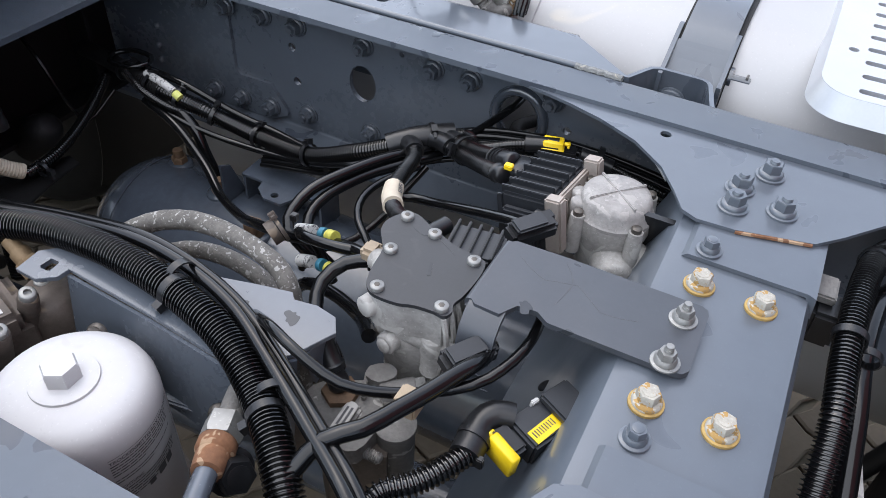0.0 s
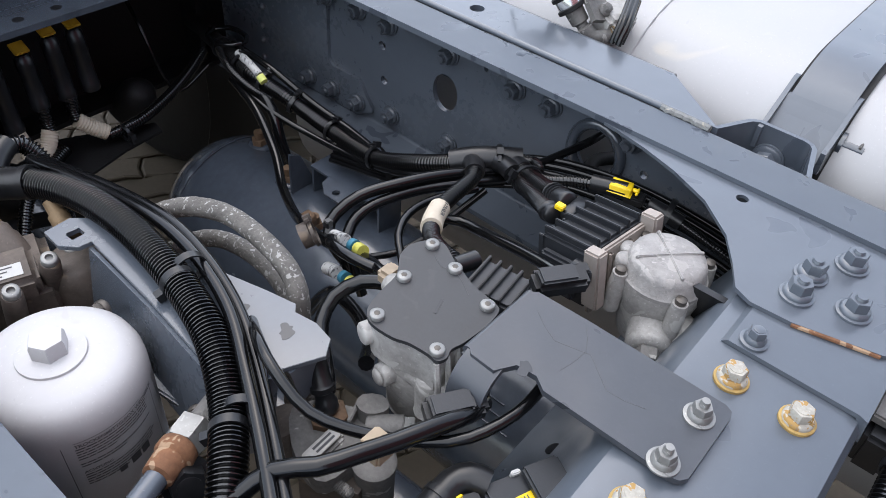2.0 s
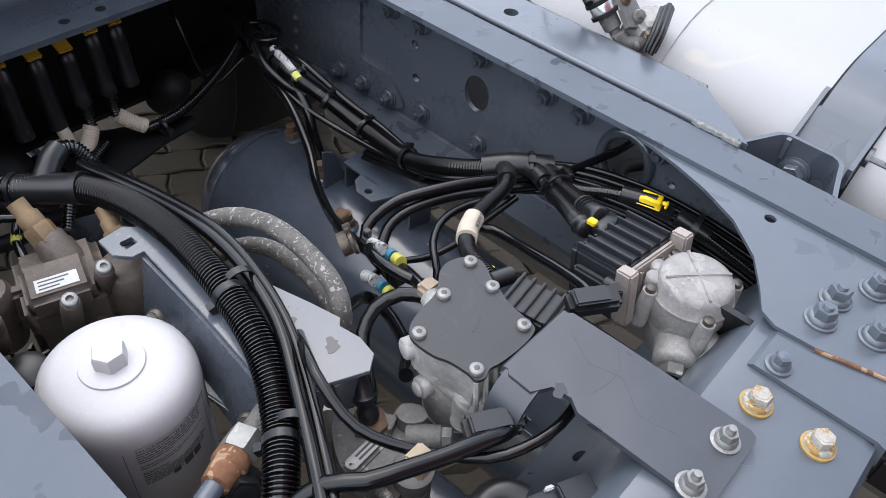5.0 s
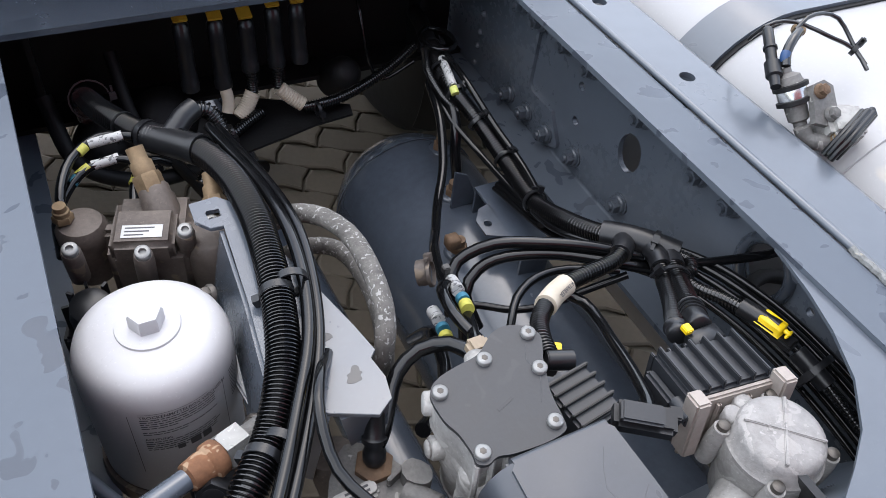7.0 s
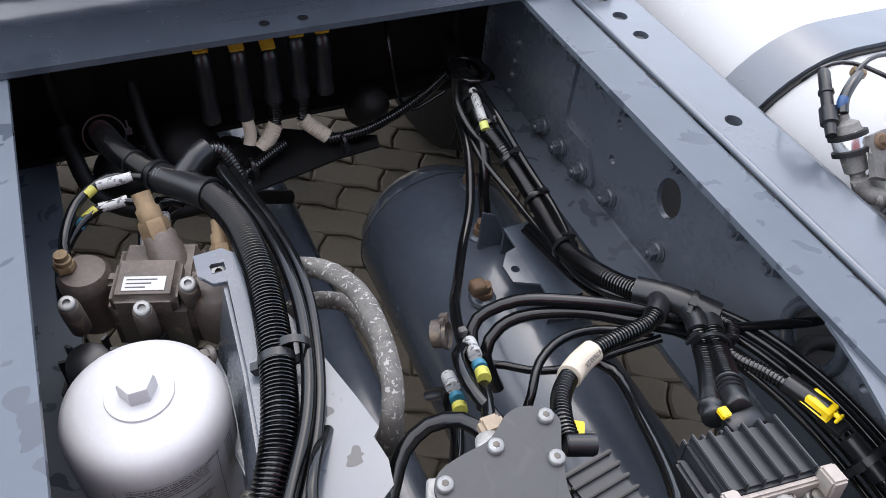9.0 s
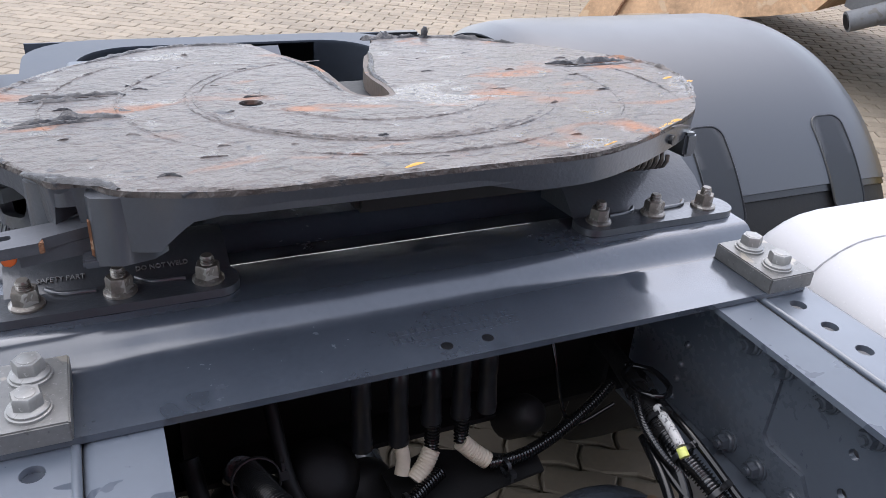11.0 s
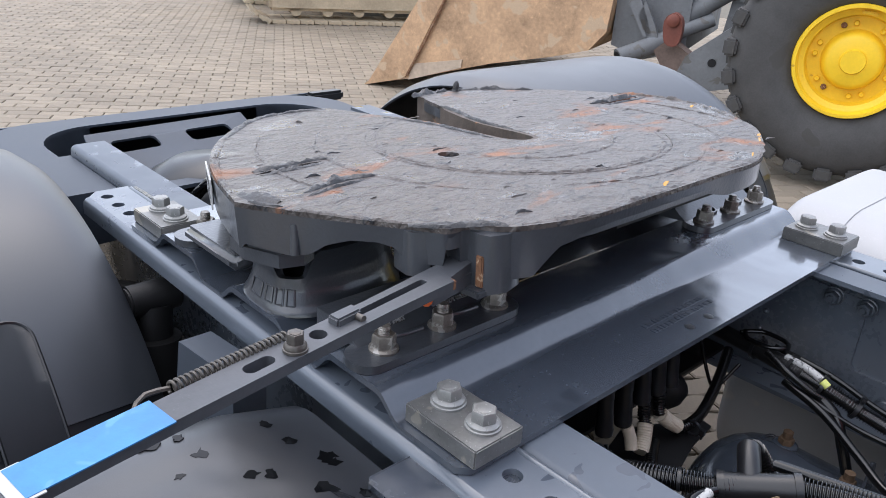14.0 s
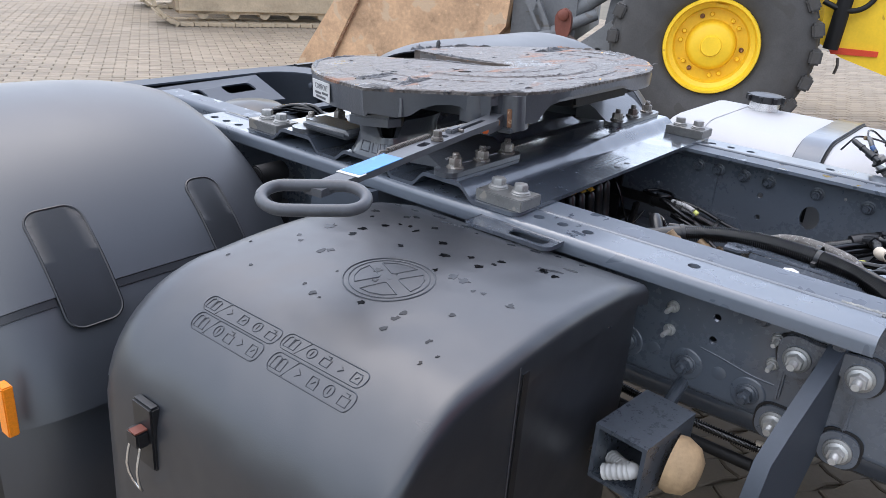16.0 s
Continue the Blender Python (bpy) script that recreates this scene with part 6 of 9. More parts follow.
part("regulator", lathe(DM @ Vector((-0.060, 0.0, 0.79)), (0, 0, 1), [(0.024, 0), (0.0255, 0.05), (0.0265, 0.054), (0.0265, 0.066), (0.022, 0.074), (0.010, 0.076)], 24), ALU_DIRTY, dry)
part("neck", lathe(DM @ Vector((0.02, 0.02, 0.86)), (-0.1, 0.55, 0.55), [(0.019, -0.03), (0.019, 0.012), (0.017, 0.016), (0.017, 0.024), (0.014, 0.028)], 20), ALU_DIRTY, dry)
part("side_port", lathe(DM @ Vector((0.075, -0.02, 0.80)), (0, 0, 1), [(0.030, 0), (0.032, 0.04), (0.030, 0.058), (0.022, 0.066)], 24), ALU_DIRTY, dry)
part("web_rib", box((-0.06, -0.012, 0.80), (0.075, 0.006, 0.858), 0.005, m=DM), ALU_DIRTY, dry)
for x, y in ((-0.060, -0.045), (0.008, -0.053), (0.046, -0.024), (0.068, 0.012)):
    q = DM @ Vector((x, y, 0.829 if y < 0 else 0.805))
    bs = part("screw_boss", lathe(q, (0, -0.35, 1), [(0.0102, 0), (0.0102, 0.04), (0.0096, 0.058), (0.0085, 0.060)], 16), ALU_DIRTY, dry)
    d_ = Vector((0, -0.35, 1)).normalized()
    part("cap_screw", lathe(q + d_ * 0.0602, d_, [(0.0078, 0), (0.0078, 0.006), (0.0068, 0.007), (0.0038, 0.007), (0.0038, 0.003)], 16), ZINC, bs)
tl_ = part("type_label", box((-0.012, -0.042, 0.8792), (0.028, -0.024, 0.8799), m=DM), LABEL, dry)
for i in range(3):
    part("label_bar", box((-0.009, -0.039 + i * 0.005, 0.88), (0.010 + 0.005 * i, -0.0375 + i * 0.005, 0.8803), m=DM), INK, tl_)
for x in (-0.045, 0.012):
    dr_ = bm_new()
    add_lathe(dr_, DM @ Vector((x, -0.082, 0.775)), (0, -0.2, 1), [(0.022, 0), (0.023, 0.05), (0.020, 0.066), (0.012, 0.07)], 18)
    so_ = part("solenoid", dr_, BLACK, dry, "ribbed black plastic solenoid")
    for k in range(8):
        part("rib", box((-0.0015, 0.020, 0), (0.0015, 0.027, 0.058), m=Matrix.Translation(DM @ Vector((x, -0.082, 0.775))) @ pose(0, 0, 0, 0, 0, 45 * k)), BLACK, so_)
part("solenoid_base", box((-0.075, -0.105, 0.76), (0.07, -0.05, 0.80), 0.004, m=DM), BLACK, dry)


def fitting(parent, at_, d, mat, r=0.011, l=0.03, collar=True):
    d = Vector(d).normalized()
    at_ = Vector(at_)
    bm = bm_new()
    add_hex(bm, at_, d, r * 2.1, l * 0.4)
    add_lathe(bm, at_ + d * l * 0.4, d, [(r * 0.95, 0), (r * 0.95, l * 0.25), (r * 0.75, l * 0.3), (r * 0.75, l * 0.6)], 16)
    return part("fitting", bm, mat, parent)


fitting(dry, DM @ Vector((0.012, 0.032, 0.876)), (-0.1, 0.55, 0.55), BRASS, 0.013, 0.05)
fitting(dry, DM @ Vector((0.078, 0.01, 0.862)), (0.1, 0.75, 0.5), BRASS, 0.011, 0.045)
fitting(dry, DM @ Vector((-0.075, 0.0, 0.868)), (0, 0, 1), BRASS, 0.009, 0.02)
fitting(dry, DM @ Vector((0.098, 0.0, 0.85)), (0.7, 0.6, 0.5), BRASS, 0.010, 0.04)

# ---- grey channel bracket beside the cartridge ----
cb = group_of("dryer_bracket", "grey painted steel channel bracket carrying the air dryer", "bracket")
top = [(-0.188, -0.241), (-0.189, -0.268), (-0.177, -0.283), (-0.164, -0.284), (-0.171, -0.388), (-0.180, -0.474), (-0.161, -0.515), (-0.145, -0.528), (-0.108, -0.545), (-0.092, -0.534), (-0.088, -0.512), (-0.092, -0.489), (-0.085, -0.482), (-0.092, -0.45), (-0.116, -0.36), (-0.148, -0.251), (-0.160, -0.239)]
part("top_flange", prism(top, 0.920, 0.925, [rounded(-0.176, -0.270, -0.162, -0.258, 0.002, 2)], b=0.0008), PAINT_WEB, cb)
for x_, y_, r_, k_ in ((-0.128, -0.455, 0.012, 11), (-0.112, -0.500, 0.009, 12), (-0.146, -0.430, 0.007, 13)):
    wet_mark(cb, x_, y_, 0.925, r_, k_, 1.2, 40)
w = bm_new()
for (xa, ya), (xb, yb) in (((-0.165, -0.285), (-0.171, -0.388)), ((-0.171, -0.388), (-0.180, -0.474)), ((-0.180, -0.474), (-0.161, -0.515)), ((-0.161, -0.515), (-0.145, -0.528))):
    v = [w.verts.new(p) for p in ((xa, ya, 0.9195), (xb, yb, 0.9195), (xb - 0.016, yb, 0.83), (xa - 0.016, ya, 0.83))]
    w.faces.new(v)
bmesh.ops.remove_doubles(w, verts=w.verts, dist=0.0005)
bmesh.ops.solidify(w, geom=w.faces[:], thickness=0.004)
part("web", w, PAINT_WEB, cb)
part("end_flange", prism([(-0.138, 0.919), (-0.094, 0.919), (-0.094, 0.885), (-0.128, 0.87)], 0.530, 0.534, m=SIDE_Y @ Matrix(), b=0.001), PAINT, cb)
part("lower_rail", box((-0.20, -0.50, 0.838), (-0.176, -0.30, 0.846), 0.002, m=Matrix.Translation((-0.19, -0.4, 0)) @ pose(0, 0, 0, 0, 0, 8) @ Matrix.Translation((0.19, 0.4, 0))), PAINT_WEB, cb)
bolt("bolt", cb, (-0.196, -0.478, 0.868), (-0.7, -0.5, 0.4), DARKBOLT, "cbbolt", af=0.014, head=0.009, stud=0.012)
bolt("bolt", cb, (-0.196, -0.345, 0.90), (-0.8, -0.2, 0.4), DARKBOLT, "cbbolt2", af=0.014, head=0.009)
part("rail_hanger", tube([(-0.362, -0.42, 0.90), (-0.345, -0.45, 0.85), (-0.325, -0.475, 0.82), (-0.30, -0.50, 0.80)], 0.006, 8), PAINT_WEB, cb)

# ---- crusted metal pipes ----
mp = group_of("compressor_pipes", "two bent metal air pipes crusted white with salt", "pipe")
part("pipe", tube([(-0.13, -0.262, 0.87), (-0.100, -0.271, 0.905), (-0.077, -0.299, 0.925), (-0.061, -0.326, 0.930), (-0.052, -0.36, 0.930), (-0.053, -0.413, 0.925), (-0.060, -0.450, 0.915), (-0.070, -0.468, 0.885), (-0.080, -0.465, 0.82), (-0.082, -0.46, 0.76)], 0.0102, 14), CRUST, mp)
part("pipe", tube([(-0.115, -0.27, 0.84), (-0.079, -0.291, 0.870), (-0.053, -0.318, 0.880), (-0.046, -0.367, 0.885), (-0.048, -0.415, 0.875), (-0.057, -0.451, 0.84), (-0.07, -0.47, 0.78), (-0.085, -0.48, 0.70)], 0.0094, 14), CRUST, mp)
st = group_of("steel_pipe", "steel pipe with bright hexagon nut and rusted union", "pipe")
a_, b_ = Vector((-0.150, -0.478, 0.885)), Vector((-0.372, -0.575, 0.925))
d_ = (b_ - a_).normalized()
part("pipe", rod(a_, a_ + d_ * 0.08, 0.0105, seg=18), OLDMETAL, st)
part("tail_pipe", rod(a_ + d_ * 0.075, b_, 0.0095, seg=18), PAINT_WEB, st, "smooth grey painted steel pipe")
hx = bm_new()
add_hex(hx, a_ + d_ * 0.072, d_, 0.031, 0.022)
part("nut", bevel(hx, 0.001, 1), ZINC, st, "bright hexagon nut")
part("union", lathe(a_ + d_ * 0.094, d_, [(0.0145, 0), (0.0165, 0.002), (0.0165, 0.011), (0.0135, 0.014), (0.0140, 0.018), (0.0125, 0.032), (0.009, 0.034)], 24), RUST, st, "flaking brown rusted union")
bolt("bolt", st, (-0.245, -0.532, 0.885), (-0.3, -0.8, 0.5), BLACK, "stbolt", af=0.028, head=0.016)

# ---- crusted lower valve ----
lv = group_of("multi_circuit_valve", "weathered grey cast valve with a type plate", "valve")
cst = bm_new()
add_prism(cst, smooth_loop([(-0.128, -0.518), (-0.106, -0.527), (-0.091, -0.553), (-0.083, -0.572), (-0.088, -0.600), (-0.103, -0.607), (-0.122, -0.600), (-0.150, -0.598), (-0.163, -0.588), (-0.160, -0.560), (-0.146, -0.535)], 2), 0.826, 0.846)
part("top_plate", bevel(cst, 0.003, 2, 40), OLDMETAL, lv, "flat weathered casting with worn edges")
cst = bm_new()
add_prism(cst, [(-0.165, -0.566), (-0.128, -0.530), (-0.092, -0.575), (-0.112, -0.606), (-0.140, -0.615)], 0.70, 0.8262)
part("body", bevel(cst, 0.004, 2, 40), ALU_DIRTY, lv)
part("cylinder", lathe((-0.1165, -0.611, 0.765), (0, 0, 1), [(0.0001, -0.012), (0.014, -0.010), (0.018, 0), (0.0185, 0.072), (0.020, 0.076), (0.020, 0.081), (0.017, 0.083), (0.0001, 0.083)], 26), OLDMETAL, lv, "pitted grey cylinder")
part("knob", lathe((-0.1345, -0.528, 0.80), (-0.15, 0.3, 1), [(0.024, 0), (0.0245, 0.030), (0.020, 0.040), (0.010, 0.043)], 22), ALU_DIRTY, lv, "brown pitted round cover")
part("port", rod((-0.098, -0.585, 0.850), (-0.078, -0.612, 0.856), 0.0125, 0.0115, seg=18, bev=0.001), OLDMETAL, lv)
lug_ = bm_new()
add_prism(lug_, smooth_loop([(-0.094, -0.566), (-0.082, -0.563), (-0.071, -0.576), (-0.074, -0.588), (-0.083, -0.590), (-0.095, -0.580)], 2), 0.846, 0.864)
part("lug", bevel(lug_, 0.003, 2, 40), OLDMETAL, lv)
part("rib", box((-0.110, -0.569, 0.846), (-0.085, -0.565, 0.860), 0.001, m=Matrix.Translation((-0.097, -0.567, 0)) @ pose(0, 0, 0, 0, 0, 22) @ Matrix.Translation((0.097, 0.567, 0))), OLDMETAL, lv)
TP = pose(-0.1391, -0.5689, 0.851, 0, 0, 3.2)
tp_ = part("type_plate", prism(rounded(-0.021, -0.0062, 0.021, 0.0062, 0.006, 4), 0, 0.002, [circle(-0.0165, 0, 0.0016, 8)], m=TP, b=0.0004), ALU, lv, "pale riveted type plate")
for i in range(2):
    part("plate_bar", box((-0.008, -0.0035 + 0.0045 * i, 0.002), (0.014, -0.0013 + 0.0045 * i, 0.0024), m=TP), INK, tp_)
part("plate_boss", box((-0.02, -0.009, -0.025), (0.022, 0.009, 0), 0.003, m=TP), OLDMETAL, lv)
sd_ = [(0.0055, 0)]
for k in range(10):
    sd_ += [(0.0060, 0.0022 * k + 0.001), (0.0050, 0.0022 * k + 0.0021)]
part("stud", lathe((-0.1475, -0.590, 0.831), (0.02, -0.98, -0.02), sd_ + [(0.004, 0.0235)], 14), OLDMETAL, lv, "threaded stud")
hx = bm_new()
add_hex(hx, (-0.112, -0.549, 0.846), (0, 0, 1), 0.032, 0.008)
part("sensor_nut", hx, COPPERY, lv)
part("sensor", lathe((-0.112, -0.549, 0.854), (0.16, 0.42, 1), [(0.0085, 0), (0.0105, 0.004), (0.0105, 0.012), (0.009, 0.014), (0.009, 0.022), (0.0118, 0.024), (0.0118, 0.029), (0.0095, 0.031), (0.0085, 0.060)], 18), BLACK, lv)
hx = bm_new()
add_hex(hx, (-0.078, -0.612, 0.856), (0.55, -0.75, 0.15), 0.018, 0.009)
part("nut", hx, ZINC, lv)

# ---- pressure sensor unit on the beam ----
ps = group_of("sensor_unit", "dark plastic sensor unit with yellow lock and yellow barcode label", "sensor")
PM = Matrix.Translation((-0.085, -0.738, 0.894)) @ pose(0, 0, 0, 6, 2, -24)
part("body", box((-0.030, -0.018, -0.016), (0.036, 0.017, 0.012), 0.0025, m=PM), GREYPLASTIC, ps)
part("back_box", box((0.004, -0.019, 0.0125), (0.036, 0.016, 0.021), 0.002, m=PM), GREYPLASTIC, ps)
part("plug_housing", box((-0.052, -0.012, -0.014), (-0.0305, 0.018, 0.010), 0.003, m=PM), BLACK, ps)
part("white_tag", box((-0.004, 0.014, 0.006), (0.004, 0.018, 0.016), 0.001, m=PM), LABEL, ps)
yl_ = part("yellow_label", box((-0.026, -0.014, 0.0122), (0.006, -0.001, 0.0128), m=PM @ pose(0, 0, 0, 0, 0, 4)), YELLOW, ps)
for i in range(9):
    part("code_bar", box((-0.023 + i * 0.0028, -0.0095, 0.01285), (-0.0220 + i * 0.0028, -0.003, 0.0131), m=PM @ pose(0, 0, 0, 0, 0, 4)), INK, yl_)
yk = bm_new()
add_box(yk, (-0.0545, -0.017, -0.012), (-0.0445, 0.013, 0.012), PM)
add_box(yk, (-0.052, 0.0125, -0.006), (-0.0445, 0.018, 0.010), PM)
part("yellow_lock", bevel(yk, 0.0015, 1), YELLOW, ps)
el = bm_new()
add_tube(el, [(-0.098, -0.714, 0.902), (-0.104, -0.700, 0.904), (-0.116, -0.693, 0.902), (-0.132, -0.6935, 0.900)], 0.0128, 16)
add_tube(el, [(-0.130, -0.6935, 0.900), (-0.149, -0.694, 0.8985)], 0.0138, 16)
add_tie(el, (-0.131, -0.6935, 0.900), (1, 0, 0.1), 0.0135, 0.006, False)
part("elbow", el, BLACK, ps)
part("elbow_latch", box((-0.152, -0.7105, 0.893), (-0.146, -0.704, 0.905), 0.001), BLACK, ps)
part("corrugated_tube", tube([(-0.147, -0.694, 0.898), (-0.172, -0.682, 0.898), (-0.1915, -0.669, 0.898), (-0.2075, -0.6525, 0.898), (-0.2215, -0.645, 0.893), (-0.236, -0.640, 0.875), (-0.248, -0.635, 0.84)], 0.0105, 14, ribs=0.0045, depth=0.3), RUBBER, ps)

# ---- hoses and harnesses ----
bh = group_of("main_harness_hose", "thick black corrugated harness hose with smooth cables strapped to it", "hose")
PIVOT = Vector((-0.33, -0.85, 1.475))


def settle(pts):
    """Let a run of hose sag a little between its ends."""
    out = []
    for q in pts:
        q = Vector(q)
        f = max(0.0, min(1.0, (0.10 - q.y) / 0.25)) * max(0.0, min(1.0, (q.y + 0.72) / 0.18))
        out.append(PIVOT + (q - PIVOT) * (1 + 0.058 * f))
    return out


HOSE = settle([(-0.25, 0.20, 0.74), (-0.250, 0.10, 0.84), (-0.238, -0.02, 0.897), (-0.209, -0.112, 0.925), (-0.172, -0.165, 0.940), (-0.150, -0.237, 0.955), (-0.145, -0.316, 0.965), (-0.152, -0.394, 0.968), (-0.165, -0.461, 0.966), (-0.180, -0.505, 0.960), (-0.203, -0.545, 0.951), (-0.232, -0.580, 0.945), (-0.265, -0.612, 0.925), (-0.285, -0.632, 0.88), (-0.295, -0.645, 0.80)])
part("corrugated_hose", tube(HOSE, 0.0158, 18, ribs=0.0039, depth=0.34), RUBBER, bh)
tj = bm_new()
add_tube(tj, settle([(-0.205, -0.118, 0.926), (-0.190, -0.143, 0.933), (-0.162, -0.187, 0.945)]), 0.0172, 18)
add_tube(tj, settle([(-0.185, -0.145, 0.937), (-0.165, -0.128, 0.948), (-0.150, -0.118, 0.950)]), 0.013, 14)
add_tie(tj, settle([(-0.204, -0.120, 0.927)])[0], (0.025, -0.045, 0.012), 0.0172, 0.008, False)
add_tie(tj, settle([(-0.163, -0.185, 0.945)])[0], (0.028, -0.044, 0.012), 0.0172, 0.008, False)
part("t_joint", tj, BLACK, bh, "smooth black plastic T joint")
part("branch_hose", tube(settle([(-0.152, -0.120, 0.950), (-0.135, -0.122, 0.943), (-0.125, -0.140, 0.918), (-0.128, -0.155, 0.89), (-0.135, -0.16, 0.84)]), 0.0105, 12, ribs=0.0038), RUBBER, bh)
for off, z, r in ((-0.004, 0.0, 0.0062), (0.007, -0.005, 0.0056)):
    pts = [(-0.140 + off, -0.15, 0.945 + z), (-0.122 + off, -0.255, 0.955 + z), (-0.118 + off, -0.340, 0.966 + z), (-0.126 + off * 0.8, -0.41, 0.970 + z), (-0.143 + off * 0.8, -0.474, 0.969 + z), (-0.170 + off, -0.530, 0.966 + z), (-0.205 + off, -0.590, 0.955 + z), (-0.245 + off, -0.652, 0.948 + z), (-0.28 + off, -0.70, 0.91 + z), (-0.29 + off, -0.72, 0.82)]
    part("smooth_cable", tube(settle(pts), r, 12), GLOSSY, bh)
for f, dr in ((0.285, 0.0), (0.645, 0.012), (0.80, 0.014)):
    c, d = at_along(HOSE, f)
    t_ = add_tie(bm_new(), c, d, 0.0148, 0.008 if f > 0.3 else 0.004, True, 200)
    if f > 0.3:
        add_tie(t_, c + Vector((0.016, 0.006, 0.003)), d, 0.0145, 0.008, False)
    part("cable_tie", t_, BLACK, bh)

rh_ = group_of("rail_harness", "black corrugated wiring harness along the rail with cable ties", "harness")
HAR = [(0.290, 0.21, 0.82), (0.283, 0.167, 0.822), (0.262, 0.093, 0.828), (0.244, 0.0, 0.828), (0.254, -0.062, 0.811), (0.262, -0.10, 0.798), (0.262, -0.166, 0.790), (0.247, -0.26, 0.802), (0.245, -0.343, 0.838), (0.258, -0.40, 0.862)]
part("corrugated_tube", tube(HAR[2:], 0.0125, 14, ribs=0.0042), RUBBER, rh_)
part("taped_sleeve", tube(HAR[:4], 0.0135, 12), MATTEBLACK, rh_)
part("thin_tube", tube([(0.235, 0.06, 0.845), (0.222, 0.02, 0.835), (0.226, -0.02, 0.818), (0.240, -0.05, 0.805)], 0.0062, 10, ribs=0.0036), RUBBER, rh_)
jn = bm_new()
add_tube(jn, [(0.253, -0.386, 0.858), (0.272, -0.41, 0.866), (0.29, -0.432, 0.868), (0.308, -0.455, 0.868)], 0.0165, 16)
add_tube(jn, [(0.262, -0.41, 0.866), (0.252, -0.424, 0.872), (0.240, -0.433, 0.874)], 0.0125, 14)
add_tube(jn, [(0.285, -0.43, 0.868), (0.280, -0.452, 0.872), (0.272, -0.468, 0.874)], 0.0125, 14)
add_tube(jn, [(0.300, -0.445, 0.868), (0.293, -0.462, 0.872), (0.285, -0.475, 0.876)], 0.0115, 14)
part("junction", jn, BLACK, rh_, "smooth black branching junction")
part("branch_tube", tube([(0.246, -0.430, 0.874), (0.222, -0.441, 0.876), (0.180, -0.449, 0.882), (0.150, -0.456, 0.886), (0.118, -0.470, 0.892), (0.085, -0.497, 0.905), (0.066, -0.525, 0.918), (0.058, -0.548, 0.924)], 0.0098, 12, ribs=0.0042), RUBBER, rh_)
sleeve = part("sleeve", tube([(0.146, -0.457, 0.887), (0.125, -0.466, 0.890), (0.104, -0.480, 0.897)], 0.0122, 14), CREAM, rh_, "cream sleeve marked V-TRAILER")
zax = Vector((-0.25, -0.55, 0.80)).normalized()
xax = (Vector((0.104, -0.480, 0.897)) - Vector((0.146, -0.457, 0.887))).normalized()
zax = (zax - xax * zax.dot(xax)).normalized()
yax = zax.cross(xax)
sm = Matrix.Translation(Vector((0.143, -0.4585, 0.8877)) + zax * 0.0124) @ Matrix((xax, yax, zax)).transposed().to_4x4()
words("print", "V-TRAILER", 0.0068, sm, INK, sleeve, 0.0002)
part("branch_tube", tube([(0.275, -0.46, 0.872), (0.262, -0.485, 0.876), (0.237, -0.521, 0.890), (0.213, -0.548, 0.905), (0.196, -0.565, 0.917)], 0.0105, 12, ribs=0.0042), RUBBER, rh_)
part("branch_tube", tube([(0.288, -0.468, 0.873), (0.270, -0.498, 0.882), (0.252, -0.525, 0.894), (0.235, -0.548, 0.907)], 0.0115, 12, ribs=0.0042), RUBBER, rh_)
pg = bm_new()
add_tube(pg, [(0.196, -0.565, 0.917), (0.187, -0.577, 0.923)], 0.0105, 14)
add_tube(pg, [(0.236, -0.546, 0.906), (0.222, -0.563, 0.917), (0.214, -0.578, 0.924)], 0.0125, 14)
add_box(pg, (0.192, -0.598, 0.908), (0.228, -0.580, 0.929), None)
for k_ in range(3):
    add_tie(pg, (0.2335 - 0.0045 * k_, -0.5490 - 0.0055 * k_, 0.9082 + 0.0035 * k_), (-0.6, -0.7, 0.45), 0.0122, 0.003, False)
part("plug", bevel(pg, 0.0015, 1, 50), BLACK, rh_)
part("yellow_tab", box((0.188, -0.584, 0.93), (0.197, -0.574, 0.936), 0.001), YELLOW, rh_)
part("branch_tube", tube([(0.305, -0.452, 0.868), (0.312, -0.470, 0.872), (0.300, -0.485, 0.876), (0.285, -0.492, 0.878), (0.280, -0.512, 0.884), (0.290, -0.54, 0.892), (0.297, -0.566, 0.898)], 0.0078, 10, ribs=0.0040), RUBBER, rh_)
yc = bm_new()
add_tube(yc, [(0.296, -0.560, 0.898), (0.304, -0.585, 0.900), (0.308, -0.60, 0.901)], 0.0105, 12)
add_tube(yc, [(0.309, -0.628, 0.898), (0.314, -0.652, 0.892), (0.317, -0.668, 0.888)], 0.0095, 12)
part("connector", yc, BLACK, rh_)
yb = bm_new()
YM = Matrix.Translation((0.3055, -0.594, 0.9075)) @ pose(0, 0, 0, 0, 0, -76) @ Matrix.Scale(0.85, 4)
add_prism(yb, [(-0.016, -0.0105), (-0.016, -0.004), (-0.011, -0.003), (-0.011, 0.003), (-0.016, 0.004), (-0.016, 0.0105), (0.014, 0.0105), (0.014, -0.0105)][::-1], -0.008, 0.003, m=YM)
add_box(yb, (0.0142, -0.0035, -0.004), (0.024, 0.0035, 0.001), YM)
add_box(yb, (0.0195, -0.009, -0.005), (0.0235, 0.009, -0.001), YM)
part("clip_body", box((0.006, -0.011, -0.020), (0.034, 0.011, -0.0085), 0.002, m=YM), BLACK, rh_)
part("yellow_clip", bevel(yb, 0.0015, 1), YELLOW, rh_)
part("branch_tube", tube([(0.317, -0.668, 0.888), (0.319, -0.70, 0.880), (0.322, -0.74, 0.870), (0.328, -0.80, 0.85)], 0.0062, 10, ribs=0.0038), RUBBER, rh_)
